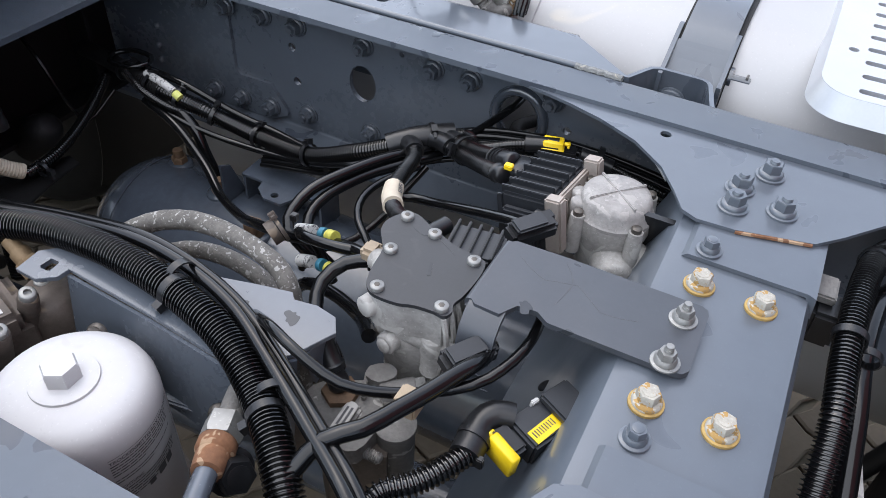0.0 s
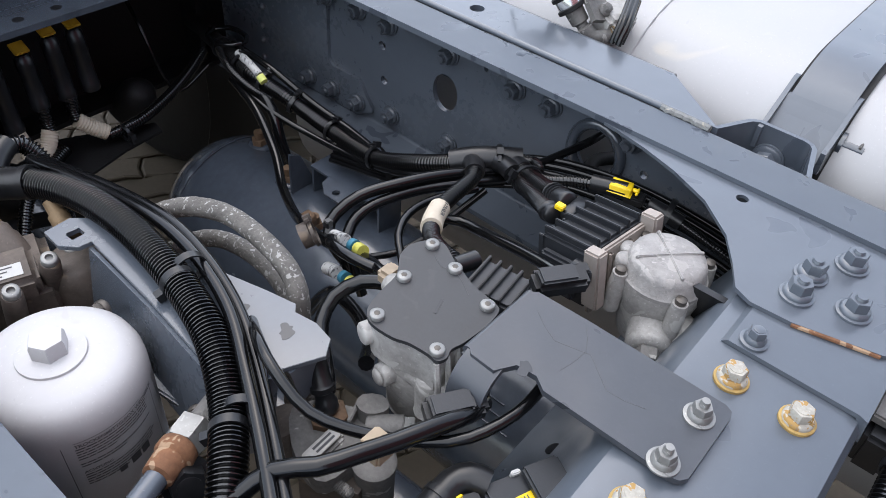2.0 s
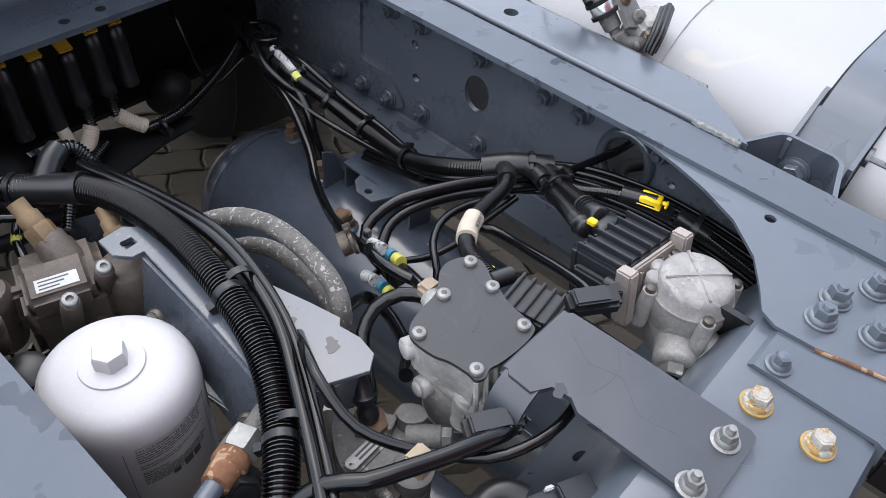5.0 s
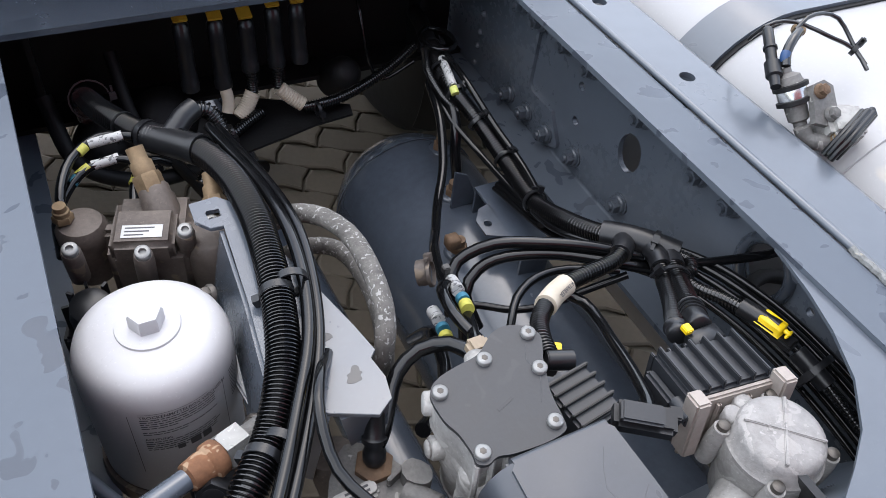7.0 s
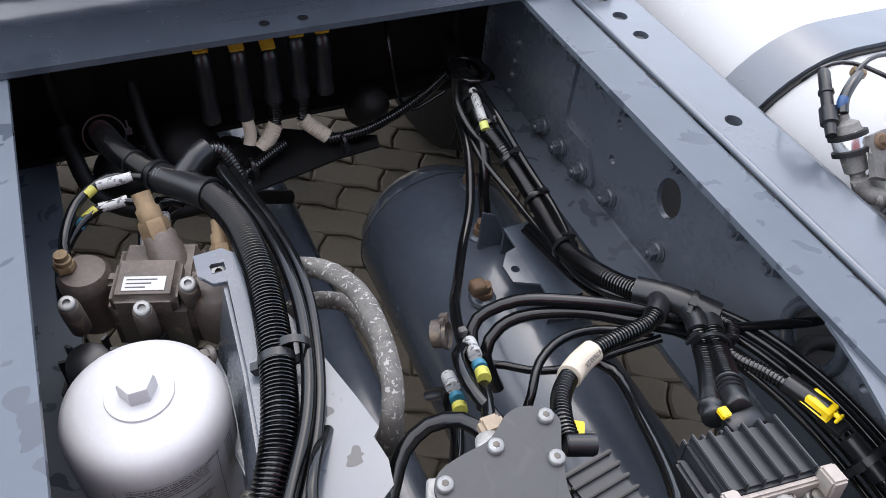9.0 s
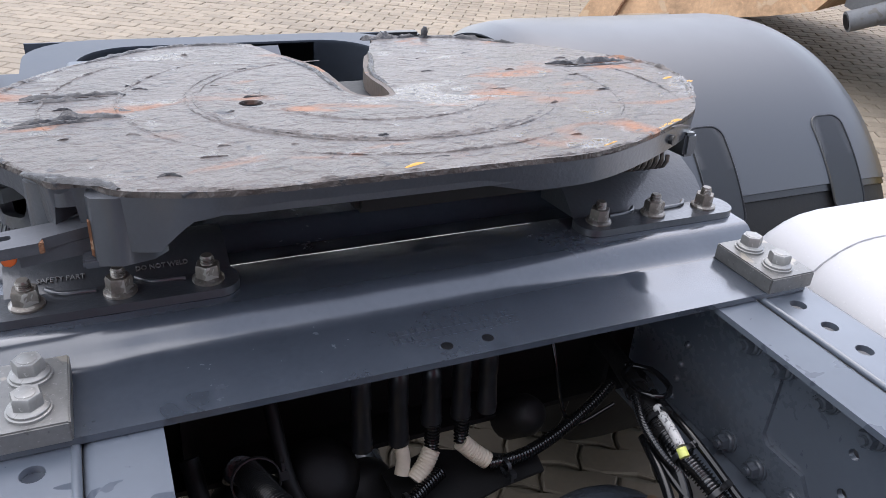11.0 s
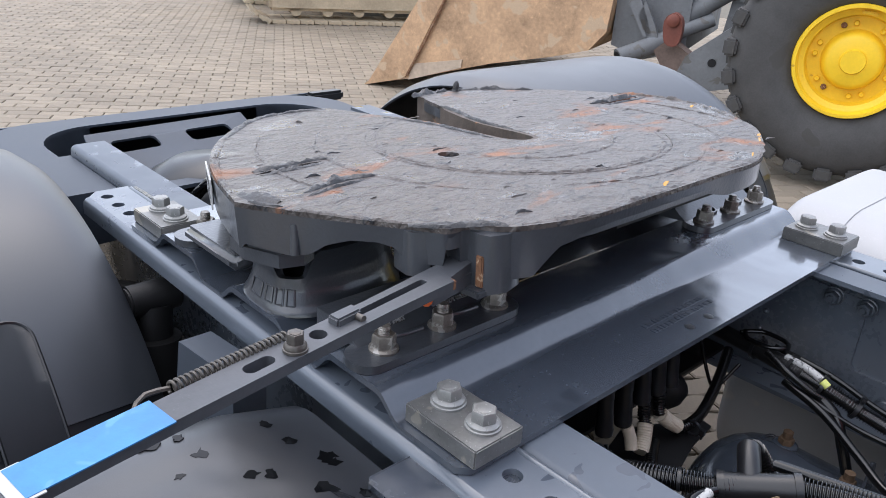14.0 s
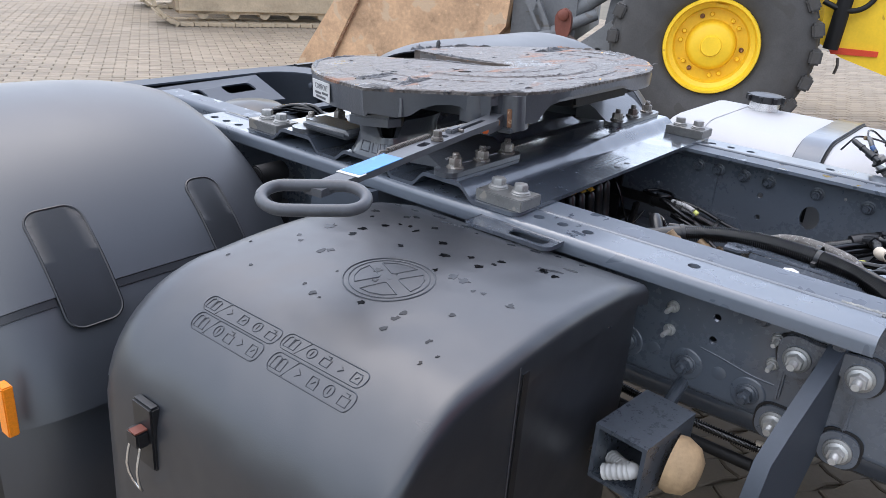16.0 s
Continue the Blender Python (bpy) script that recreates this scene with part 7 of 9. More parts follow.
for k, (dx, dz, r) in enumerate(((0.0, 0.0, 0.0045), (0.012, 0.004, 0.005), (-0.012, -0.006, 0.0045), (0.022, 0.008, 0.0045), (-0.022, -0.012, 0.004))):
    part("cable", tube([(0.245 + dx * 0.4, -0.18, 0.775 + dz), (0.252 + dx * 0.5, -0.30, 0.80 + dz), (0.27 + dx, -0.40, 0.845 + dz), (0.312 + dx, -0.47, 0.858 + dz), (0.333 + dx, -0.53, 0.862 + dz), (0.345 + dx, -0.60, 0.862 + dz), (0.348 + dx, -0.69, 0.856 + dz), (0.345 + dx, -0.80, 0.84 + dz)], r, 8), GLOSSY, rh_)
part("cable", tube([(0.262, 0.06, 0.846), (0.262, -0.03, 0.838), (0.270, -0.11, 0.812), (0.272, -0.19, 0.80), (0.255, -0.27, 0.80), (0.232, -0.30, 0.80)], 0.005, 8), GLOSSY, rh_)
part("cable", tube([(0.228, 0.02, 0.815), (0.225, -0.05, 0.80), (0.240, -0.12, 0.782), (0.244, -0.235, 0.786), (0.232, -0.33, 0.82), (0.255, -0.40, 0.85)], 0.0045, 8), GLOSSY, rh_)
part("cable", tube([(0.292, -0.46, 0.866), (0.325, -0.475, 0.868), (0.36, -0.49, 0.875), (0.392, -0.505, 0.885), (0.43, -0.51, 0.89)], 0.0055, 8), GLOSSY, rh_)
part("cable", tube([(0.345, -0.55, 0.845), (0.368, -0.52, 0.85), (0.40, -0.51, 0.85), (0.44, -0.52, 0.84)], 0.009, 10), MATTEBLACK, rh_)
part("white_label", tube([(0.252, 0.035, 0.842), (0.243, -0.005, 0.842), (0.240, -0.028, 0.836)], 0.0062, 10), PRINTED, rh_)
part("yellow_band", tube([(0.239, -0.030, 0.835), (0.238, -0.040, 0.830)], 0.0064, 10), surface("pale_yellow_tape", (0.62, 0.66, 0.18), 0.5, var=0.2, scale=60), rh_)
part("loop", tube([(0.262, 0.12, 0.845), (0.285, 0.095, 0.85), (0.285, 0.055, 0.85), (0.262, 0.04, 0.852), (0.243, 0.06, 0.85), (0.245, 0.10, 0.848), (0.268, 0.115, 0.848)], 0.004, 8), GLOSSY, rh_)
for f, turn in ((0.20, 30), (0.30, 60), (0.38, 40), (0.47, 80), (0.60, 60), (0.76, 70)):
    c, d = at_along(HAR, f)
    part("cable_tie", add_tie(bm_new(), c, d, 0.0155, 0.006, True, turn), BLACK, rh_)
part("cable_tie", add_tie(bm_new(), (0.29, -0.432, 0.868), (0.018, -0.023, 0.0), 0.0175, 0.006, True, 120), BLACK, rh_)
part("cable_tie", add_tie(bm_new(), (0.268, -0.492, 0.879), (-0.02, -0.03, 0.008), 0.018, 0.005, True, 150), BLACK, rh_)
part("cable_tie", add_tie(bm_new(), (0.322, -0.648, 0.882), (0.01, -0.06, -0.01), 0.022, 0.007, True, 150), BLACK, rh_)

# brake hoses between tank, valves and sensor
bt = group_of("brake_hoses", "shiny black air brake tubes with printed labels", "hose")
part("tube", tube([(0.225, 0.02, 0.815), (0.209, -0.053, 0.80), (0.182, -0.122, 0.775), (0.146, -0.179, 0.765), (0.105, -0.25, 0.785), (0.072, -0.307, 0.82), (0.046, -0.377, 0.85), (0.030, -0.452, 0.885), (0.012, -0.495, 0.905), (-0.004, -0.525, 0.915)], 0.0065, 10), GLOSSY, bt)
part("tube", tube([(0.242, 0.0, 0.82), (0.231, -0.062, 0.795), (0.223, -0.085, 0.76), (0.222, -0.105, 0.715)], 0.0085, 10), GLOSSY, bt)
part("tube", tube([(0.07, -0.40, 0.80), (0.062, -0.372, 0.83), (0.076, -0.352, 0.845), (0.120, -0.355, 0.860), (0.175, -0.381, 0.866), (0.225, -0.408, 0.866), (0.275, -0.435, 0.858)], 0.0072, 12), GLOSSY, bt)
part("tube", tube([(0.08, -0.41, 0.79), (0.072, -0.385, 0.825), (0.095, -0.368, 0.840), (0.130, -0.370, 0.850), (0.186, -0.393, 0.855), (0.235, -0.425, 0.855), (0.28, -0.45, 0.85)], 0.0070, 10), GLOSSY, bt)
part("tube", tube([(0.072, -0.47, 0.82), (0.085, -0.458, 0.845), (0.108, -0.430, 0.852), (0.145, -0.412, 0.852), (0.188, -0.413, 0.850), (0.24, -0.44, 0.853)], 0.0050, 8), GLOSSY, bt)
part("tube", tube([(0.05, -0.385, 0.80), (0.086, -0.385, 0.80), (0.128, -0.410, 0.80), (0.170, -0.425, 0.81), (0.205, -0.432, 0.825), (0.248, -0.447, 0.85)], 0.0045, 8), GLOSSY, bt)
part("tube", tube([(0.150, -0.450, 0.866), (0.168, -0.470, 0.862), (0.165, -0.50, 0.868), (0.150, -0.535, 0.886), (0.130, -0.585, 0.91), (0.108, -0.628, 0.932), (0.092, -0.648, 0.94)], 0.0060, 10), GLOSSY, bt)
part("tube", tube([(0.0, -0.52, 0.915), (-0.012, -0.492, 0.908), (-0.040, -0.482, 0.900), (-0.066, -0.492, 0.890), (-0.082, -0.512, 0.882), (-0.098, -0.535, 0.878), (-0.108, -0.545, 0.878)], 0.0074, 12), GLOSSY, bt)
part("tube", tube([(-0.07, -0.555, 0.89), (-0.03, -0.52, 0.86), (0.0, -0.47, 0.84), (0.01, -0.43, 0.83), (0.02, -0.40, 0.80), (0.03, -0.35, 0.72)], 0.0075, 10), GLOSSY, bt)
part("tube", tube([(0.02, -0.50, 0.90), (0.012, -0.455, 0.898), (0.020, -0.415, 0.888), (0.036, -0.402, 0.875), (0.05, -0.41, 0.85), (0.05, -0.43, 0.80)], 0.0062, 10), GLOSSY, bt)
part("elbow_fitting", box((-0.008, -0.524, 0.908), (0.014, -0.505, 0.930), 0.004, m=Matrix()), surface("tan_plastic_elbow", (0.30, 0.235, 0.165), 0.55, var=0.25, scale=60), bt)
for q0, q1, mat_ in (((0.012, -0.416, 0.858), (0.008, -0.436, 0.868), PRINTED), ((0.0055, -0.447, 0.871), (0.0045, -0.453, 0.873), TAPEBLUE), ((0.003, -0.459, 0.874), (0.001, -0.466, 0.876), TAPEYELLOW), ((0.045, -0.392, 0.868), (0.038, -0.418, 0.882), PRINTED), ((0.035, -0.430, 0.886), (0.034, -0.437, 0.888), TAPEBLUE), ((0.033, -0.441, 0.889), (0.030, -0.452, 0.893), TAPEYELLOW)):
    part("tube_label", tube([q0, ((Vector(q0) + Vector(q1)) / 2), q1], 0.0072, 12), mat_, bt)
cl = bm_new()
add_tie(cl, (0.016, -0.380, 0.880), (0.6, -0.35, 0.25), 0.0125, 0.011, False)
add_tie(cl, (0.022, -0.386, 0.883), (0.6, -0.35, 0.25), 0.0135, 0.004, True, 60)
part("hose_clamp", cl, ALU_DIRTY, bt, "old metal hose clamp")
part("tie_head", box((0.028, -0.402, 0.893), (0.036, -0.394, 0.902), 0.001), BLACK, bt)
fitB = bm_new()
add_box(fitB, (0.142, -0.232, 0.715), (0.162, -0.212, 0.735))
part("brown_fitting", bevel(fitB, 0.003, 1), COPPERY, bt)
part("tube", tube([(-0.125, -0.47, 0.925), (-0.145, -0.505, 0.947), (-0.158, -0.54, 0.949), (-0.160, -0.583, 0.935), (-0.140, -0.623, 0.925), (-0.112, -0.661, 0.922), (-0.088, -0.685, 0.926), (-0.05, -0.70, 0.932), (-0.012, -0.70, 0.932), (0.02, -0.69, 0.92)], 0.0050, 10), GLOSSY, bt)
part("tube", tube([(-0.262, -0.588, 0.905), (-0.238, -0.592, 0.922), (-0.2113, -0.6022, 0.935), (-0.190, -0.6235, 0.938), (-0.162, -0.638, 0.938), (-0.134, -0.651, 0.937), (-0.108, -0.662, 0.937), (-0.075, -0.672, 0.93), (-0.05, -0.67, 0.92)], 0.0076, 12), GLOSSY, bt)
part("tan_clip", box((-0.152, -0.648, 0.915), (-0.132, -0.628, 0.935), 0.002, m=Matrix()), surface("tan_plastic", (0.32, 0.25, 0.17), 0.6, var=0.2, scale=60), bt)

# dryer wiring with coloured tapes
dw = group_of("dryer_wiring", "black wires with coloured tapes and white labels at the dryer", "harness")
part("wire", tube([(-0.30, -0.185, 0.87), (-0.305, -0.15, 0.89), (-0.285, -0.10, 0.90), (-0.25, -0.075, 0.905), (-0.215, -0.085, 0.905)], 0.0055, 8), GLOSSY, dw)
part("wire", tube([(-0.318, -0.205, 0.86), (-0.312, -0.15, 0.87), (-0.28, -0.11, 0.885), (-0.24, -0.10, 0.89), (-0.205, -0.12, 0.885)], 0.0055, 8), GLOSSY, dw)
part("wire", tube([(-0.235, -0.15, 0.85), (-0.225, -0.11, 0.86), (-0.205, -0.09, 0.87), (-0.18, -0.08, 0.85)], 0.0055, 8), GLOSSY, dw)
part("wire", tube([(-0.20, -0.16, 0.85), (-0.205, -0.12, 0.86), (-0.20, -0.09, 0.85), (-0.19, -0.05, 0.82)], 0.0055, 8), GLOSSY, dw)
for q0, q1, mat_ in (((-0.262, -0.082, 0.903), (-0.225, -0.082, 0.906), PRINTED), ((-0.275, -0.092, 0.901), (-0.266, -0.085, 0.903), TAPEYELLOW), ((-0.282, -0.11, 0.884), (-0.268, -0.103, 0.888), TAPEYELLOW), ((-0.29, -0.118, 0.881), (-0.283, -0.111, 0.884), TAPEBLUE), ((-0.265, -0.102, 0.888), (-0.235, -0.10, 0.890), PRINTED), ((-0.228, -0.115, 0.859), (-0.222, -0.105, 0.861), TAPEYELLOW), ((-0.204, -0.12, 0.86), (-0.202, -0.10, 0.856), PRINTED)):
    part("wire_tape", tube([q0, ((Vector(q0) + Vector(q1)) / 2), q1], 0.0058, 12), mat_, dw)

# ---- plug row hanging behind the mounting plate ----
pr = group_of("trailer_plug_row", "row of black cable plugs with cream tape", "cable plugs")
for x, zt, zb, tape in ((-0.107, 0.91, 0.805, 0), (-0.060, 0.905, 0.80, 1), (-0.018, 0.90, 0.82, 2), (0.022, 0.912, 0.82, 2), (0.058, 0.912, 0.82, 0)):
    b = bm_new()
    add_lathe(b, (x, 0.125, zb), (0, 0.12, 1), [(0.0125, 0), (0.0135, 0.01), (0.0125, 0.012), (0.0115, 0.055), (0.0125, 0.057), (0.0120, zt - zb - 0.006), (0.008, zt - zb)], 16)
    pl_ = part("plug", b, BLACK, pr)
    part("yellow_tag", box((x - 0.010, 0.13, zt + 0.006), (x + 0.010, 0.15, zt + 0.010), 0.001, m=Matrix.Translation((x, 0.14, zt)) @ pose(0, 0, 0, 25, 0, 0) @ Matrix.Translation((-x, -0.14, -zt))), surface("dull_yellow_tag", (0.45, 0.27, 0.02), 0.5) if x < -0.1 else bpy.data.materials["dull_yellow_tag"], pl_)
    if tape == 2:
        s = -1 if x < 0 else 1
        part("plug_tube", tube([(x, 0.12, zb + 0.004), (x - 0.002, 0.116, 0.802), (x - 0.004, 0.11, 0.79)], 0.0098, 12, ribs=0.0042), RUBBER, pl_)
        part("cream_tape", tube([(x - 0.004, 0.110, 0.792), (x - 0.010 - (0.006 if s < 0 else -0.022), 0.102, 0.776), (x - 0.020 - (0.012 if s < 0 else -0.048), 0.094, 0.764)], 0.0118, 14, ribs=0.0042, depth=0.06), CREAM, pl_, "cream tape on corrugated tube")
    elif tape == 1:
        part("cream_tape", tube([(x, 0.118, 0.80), (x + 0.001, 0.11, 0.785), (x - 0.004, 0.102, 0.770)], 0.009, 12), CREAM, pl_)
part("collector_tube", tube([(-0.13, 0.02, 0.72), (-0.10, 0.05, 0.748), (-0.07, 0.065, 0.757), (-0.040, 0.082, 0.762), (-0.015, 0.095, 0.765)], 0.0095, 12, ribs=0.0042), RUBBER, pr)
part("collector_tube", tube([(0.05, 0.09, 0.762), (0.075, 0.085, 0.766), (0.11, 0.088, 0.768), (0.16, 0.10, 0.776), (0.21, 0.115, 0.79), (0.255, 0.13, 0.81)], 0.0088, 12, ribs=0.0042), RUBBER, pr)
part("thin_cable", tube([(0.17, 0.20, 0.92), (0.165, 0.15, 0.87), (0.17, 0.12, 0.80), (0.19, 0.11, 0.77), (0.24, 0.10, 0.80)], 0.003, 8), GLOSSY, pr)
sh = bm_new()
add_prism(sh, [(-0.075, 0.035), (0.01, 0.055), (0.06, 0.068), (0.125, 0.075), (0.13, 0.10), (0.0, 0.16), (-0.075, 0.14)], 0.738, 0.742)
part("shelf", sh, MATTEBLACK, pr)
for x, y in ((0.068, 0.078), (-0.07, 0.064)):
    part("cable_tie", add_tie(bm_new(), (x, y, 0.762), (1, 0.1, 0.05), 0.011, 0.005, True, 180), BLACK, pr)

# ---- dark cross member below the mounting plate and rear frame ----
cm = group_of("cross_member", "dark cross member added under the mounting plate to close off the view", "cross member")
# made-up dark wall that fills the shaded space under the mounting plate
wl2 = bm_new()
add_box(wl2, (-0.386, 0.245, 0.735), (0.379, 0.253, 0.955))
add_box(wl2, (-0.386, 0.19, 0.735), (0.379, 0.25, 0.743))
for x in (-0.3, 0.3):
    add_box(wl2, (x - 0.004, 0.20, 0.745), (x + 0.004, 0.245, 0.90))
part("web", wl2, MATTEBLACK, cm)
for x, z, r in ((-0.15, 0.70, 0.05), (-0.09, 0.66, 0.04), (-0.24, 0.68, 0.045), (0.14, 0.72, 0.03)):
    part("round_valve", lathe((x, 0.20, z), (0.1, -0.6, 0.6), [(r, 0), (r, 0.05), (r * 0.7, 0.07), (r * 0.4, 0.075)], 20), MATTEBLACK, cm)
part("black_hose", tube([(-0.30, 0.18, 0.80), (-0.28, 0.12, 0.72), (-0.20, 0.10, 0.68), (-0.10, 0.12, 0.66), (0.0, 0.16, 0.60)], 0.012, 10), MATTEBLACK, cm)
part("black_hose", tube([(-0.20, 0.2, 0.84), (-0.19, 0.13, 0.76), (-0.15, 0.10, 0.70), (-0.10, 0.09, 0.60)], 0.009, 10), MATTEBLACK, cm)
part("strap_tie", add_tie(bm_new(), (-0.245, 0.05, 0.87), (0, -1, 0.5), 0.024, 0.006, True, 0), BLACK, cm)

# ---- battery box details ----
def on_lid(x, y, r=0.0):
    """Height of the lid's top at x."""
    i = (-0.505 - x) / 0.435
    if i <= 1:
        return 0.955 + 0.024 * math.sin(math.pi * max(0, i) * 0.80) - 0.014 * max(0, 1 - i * 5)
    zs = 0.955 + 0.024 * math.sin(math.pi * 0.80)
    d = min(1, (-0.94 - x) / 0.205)
    return zs - 0.19 * (1 - math.sqrt(max(0, 1 - d * d)))


def lid_line(pts, r=0.0012, closed=True, raw=False, name="moulded_line"):
    p = [(x, y, on_lid(x, y) + 0.0002) for x, y in (list(pts) + [pts[0]] if closed else pts)]
    return part(name, tube(p, r * 0.75, 6, raw=True), LIDGROOVE, emblem)


emblem = part("emblem", lathe((-0.848, 0.015, on_lid(-0.848, 0) - 0.0006), (-0.03, 0, 1), [(0.004, 0), (0.004, 0.0008)], 12), LID, boxlid, "moulded round emblem of plain shapes")
lid_line(circle(-0.848, 0.015, 0.066, 40), 0.0016)
lid_line(circle(-0.848, 0.015, 0.058, 40), 0.0012)
for a in (20, 110, 200, 290):
    q = [(-0.848 + 0.05 * math.cos(radians(a + k)) * s_, 0.015 + 0.05 * math.sin(radians(a + k)) * s_) for k, s_ in ((-32, 1.0), (-10, 1.0), (12, 1.0), (34, 1.0), (10, 0.3), (-8, 0.3))]
    lid_line(q, 0.0011)
# four outlined fields of pictograms: an open manual, a slash, and simple signs
for y0_, y1_, x_ in ((0.178, 0.030, -1.037), (0.172, 0.036, -1.0625), (0.024, -0.120, -1.034), (0.018, -0.126, -1.0605)):
    lid_line(rounded(x_ - 0.0112, y1_, x_ + 0.0112, y0_, 0.0095, 4), 0.0010)
    for k in (0, 1):
        ya = y0_ - 0.006 - 0.0105 * k
        lid_line([(x_ - 0.0075, ya), (x_ + 0.0055, ya - 0.001), (x_ + 0.0075, ya - 0.005), (x_ + 0.0055, ya - 0.0095), (x_ - 0.0075, ya - 0.0095)], 0.0009)
    lid_line([(x_ - 0.011, y0_ - 0.030), (x_ + 0.011, y0_ - 0.042)], 0.0009, closed=False)
    span = y0_ - y1_
    for k in range(4):
        yc = y0_ - 0.052 - k * (span - 0.066) / 3
        u = 0.0068
        kind_ = (k + int(abs(y0_) * 1000)) % 4
        if kind_ == 0:
            lid_line(circle(x_, yc, u, 14), 0.0009)
            lid_line([(x_ - u * 0.5, yc), (x_ + u * 0.5, yc)], 0.0008, closed=False)
        elif kind_ == 1:
            lid_line([(x_ - u, yc - u), (x_ + u * 0.4, yc - u), (x_ + u * 0.4, yc + u), (x_ - u, yc + u)], 0.0009)
            lid_line([(x_ + u * 0.4, yc - u * 0.4), (x_ + u, yc - u * 0.4), (x_ + u, yc + u * 0.5)], 0.0008, closed=False)
        elif kind_ == 2:
            lid_line([(x_ - u * 0.6, yc + u * 0.5), (x_, yc - u * 0.4), (x_ + u * 0.6, yc + u * 0.5)], 0.0009, closed=False)
        else:
            lid_line([(x_ - u, yc + u), (x_ + u * 0.8, yc + u), (x_ + u * 0.8, yc - u * 0.5), (x_, yc - u), (x_ - u, yc - u)], 0.0009)
            lid_line([(x_ - u * 0.4, yc + u * 0.3), (x_ + u * 0.2, yc - u * 0.3)], 0.0008, closed=False)
# proud black block in place of the shaded hollow behind the latch
lat = part("latch_recess_block", box((-1.1505, 0.150, 0.735), (-1.135, 0.196, 0.835), 0.003), BLACK, boxlid, "black block for a shaded recess with a black toggle latch")
part("latch", box((-1.168, 0.158, 0.775), (-1.149, 0.186, 0.800), 0.003), BLACK, lat)
part("red_mark", box((-1.169, 0.160, 0.800), (-1.151, 0.176, 0.8025)), REDMACHINE, lat)
part("wire_bail", tube([(-1.163, 0.160, 0.780), (-1.172, 0.158, 0.745), (-1.168, 0.160, 0.715), (-1.160, 0.172, 0.700), (-1.165, 0.184, 0.715), (-1.170, 0.186, 0.745), (-1.163, 0.184, 0.780)], 0.002, 8), CHROME, lat)
# black bar set on the end face, painting the shade of a groove
part("end_groove_shade", box((-0.882, -0.2385, 0.50), (-0.862, -0.226, 0.946), 0.003), BLACK, boxlid)
part("seam_line", tube([(-0.886, -0.2372, 0.955), (-0.885, -0.2374, 0.80), (-0.882, -0.2374, 0.60)], 0.0012, 6), LIDGROOVE, boxlid)
# small loose puddle drops
drnd = random.Random(8)
WATER = surface("standing_water", (0.004, 0.0043, 0.005), 0.04, var=0.1, bump=0, spec=0.22)
for i in range(85):
    x = drnd.uniform(-0.98, -0.53) if i % 3 else drnd.uniform(-0.70, -0.53)
    y = drnd.uniform(-0.17, 0.27)
    if drnd.random() < 0.25 and x > -0.8:
        continue
    r_ = drnd.uniform(0.003, 0.011) * (1.2 if x > -0.8 else 0.8)
    n_ = 11
    lp_ = [(x + r_ * drnd.uniform(0.35, 1.25) * math.cos(2 * math.pi * k / n_), y + r_ * 0.8 * drnd.uniform(0.35, 1.25) * math.sin(2 * math.pi * k / n_)) for k in range(n_)]
    bm = bm_new()
    bm.faces.new([bm.verts.new((px, py, on_lid(px, py) + 0.0004)) for px, py in lp_])
    ex = bmesh.ops.extrude_face_region(bm, geom=bm.faces[:])
    bmesh.ops.translate(bm, verts=[g for g in ex["geom"] if isinstance(g, bmesh.types.BMVert)], vec=(0, 0, -0.002))
    part("puddle", bm, WATER, boxlid)

# slotted bracket below the rail beside the box
sb = group_of("slotted_bracket", "dark steel bracket with a long slot below the rail", "bracket")
part("plate", prism([(-0.542, 0.108), (-0.536, 0.114), (-0.40, 0.114), (-0.40, -0.062), (-0.530, -0.062), (-0.540, -0.052)][::-1], 0.9545, 0.9595, [rounded(-0.528, -0.045, -0.500, 0.03, 0.010, 4)], b=0.001), PAINT_DARK, sb)

# ---- suspension parts behind the box ----
su = group_of("shock_absorber", "black dusty shock absorber beside the chassis rail", "shock absorber")
part("tube", rod((-0.54, 0.66, 0.42), (-0.50, 0.70, 0.83), 0.045, seg=22), MATTEBLACK, su)
part("upper_tube", rod((-0.50, 0.70, 0.80), (-0.49, 0.71, 0.88), 0.03, seg=18), MATTEBLACK, su)
part("eye", rod((-0.53, 0.71, 0.89), (-0.45, 0.71, 0.89), 0.026, seg=18, bev=0.003), MATTEBLACK, su)
sk = group_of("suspension_bracket", "dusty grey cast suspension bracket under the rail", "bracket")
part("leg", prism([(0.36, 0.945), (0.50, 0.93), (0.53, 0.80), (0.50, 0.60), (0.40, 0.58), (0.37, 0.75)], -0.545, -0.50, m=SIDE_X, b=0.004), PAINT_DULL, sk)
for y, z in ((0.43, 0.82), (0.45, 0.74), (0.44, 0.66)):
    bolt("bolt", sk, (-0.545, y, z), (-1, 0, 0), DARKBOLT, "susp", af=0.022, head=0.013)
part("hose", tube([(-0.52, 0.30, 0.90), (-0.53, 0.34, 0.86), (-0.52, 0.40, 0.84), (-0.50, 0.48, 0.86)], 0.010, 10), MATTEBLACK, sk)
part("fitting", rod((-0.505, 0.245, 0.925), (-0.545, 0.235, 0.930), 0.010, seg=8), ZINC, sk)
bag = group_of("air_spring", "black rubber air spring bellows under the frame", "air spring")
part("bellows", lathe((-0.50, 0.92, 0.45), (0, 0, 1), [(0.10, 0), (0.11, 0.02), (0.12, 0.10), (0.12, 0.28), (0.10, 0.34), (0.06, 0.36)], 32), MATTEBLACK, bag)
cbn = group_of("cable_bundle", "loose bundle of black cables with a white label", "cables")
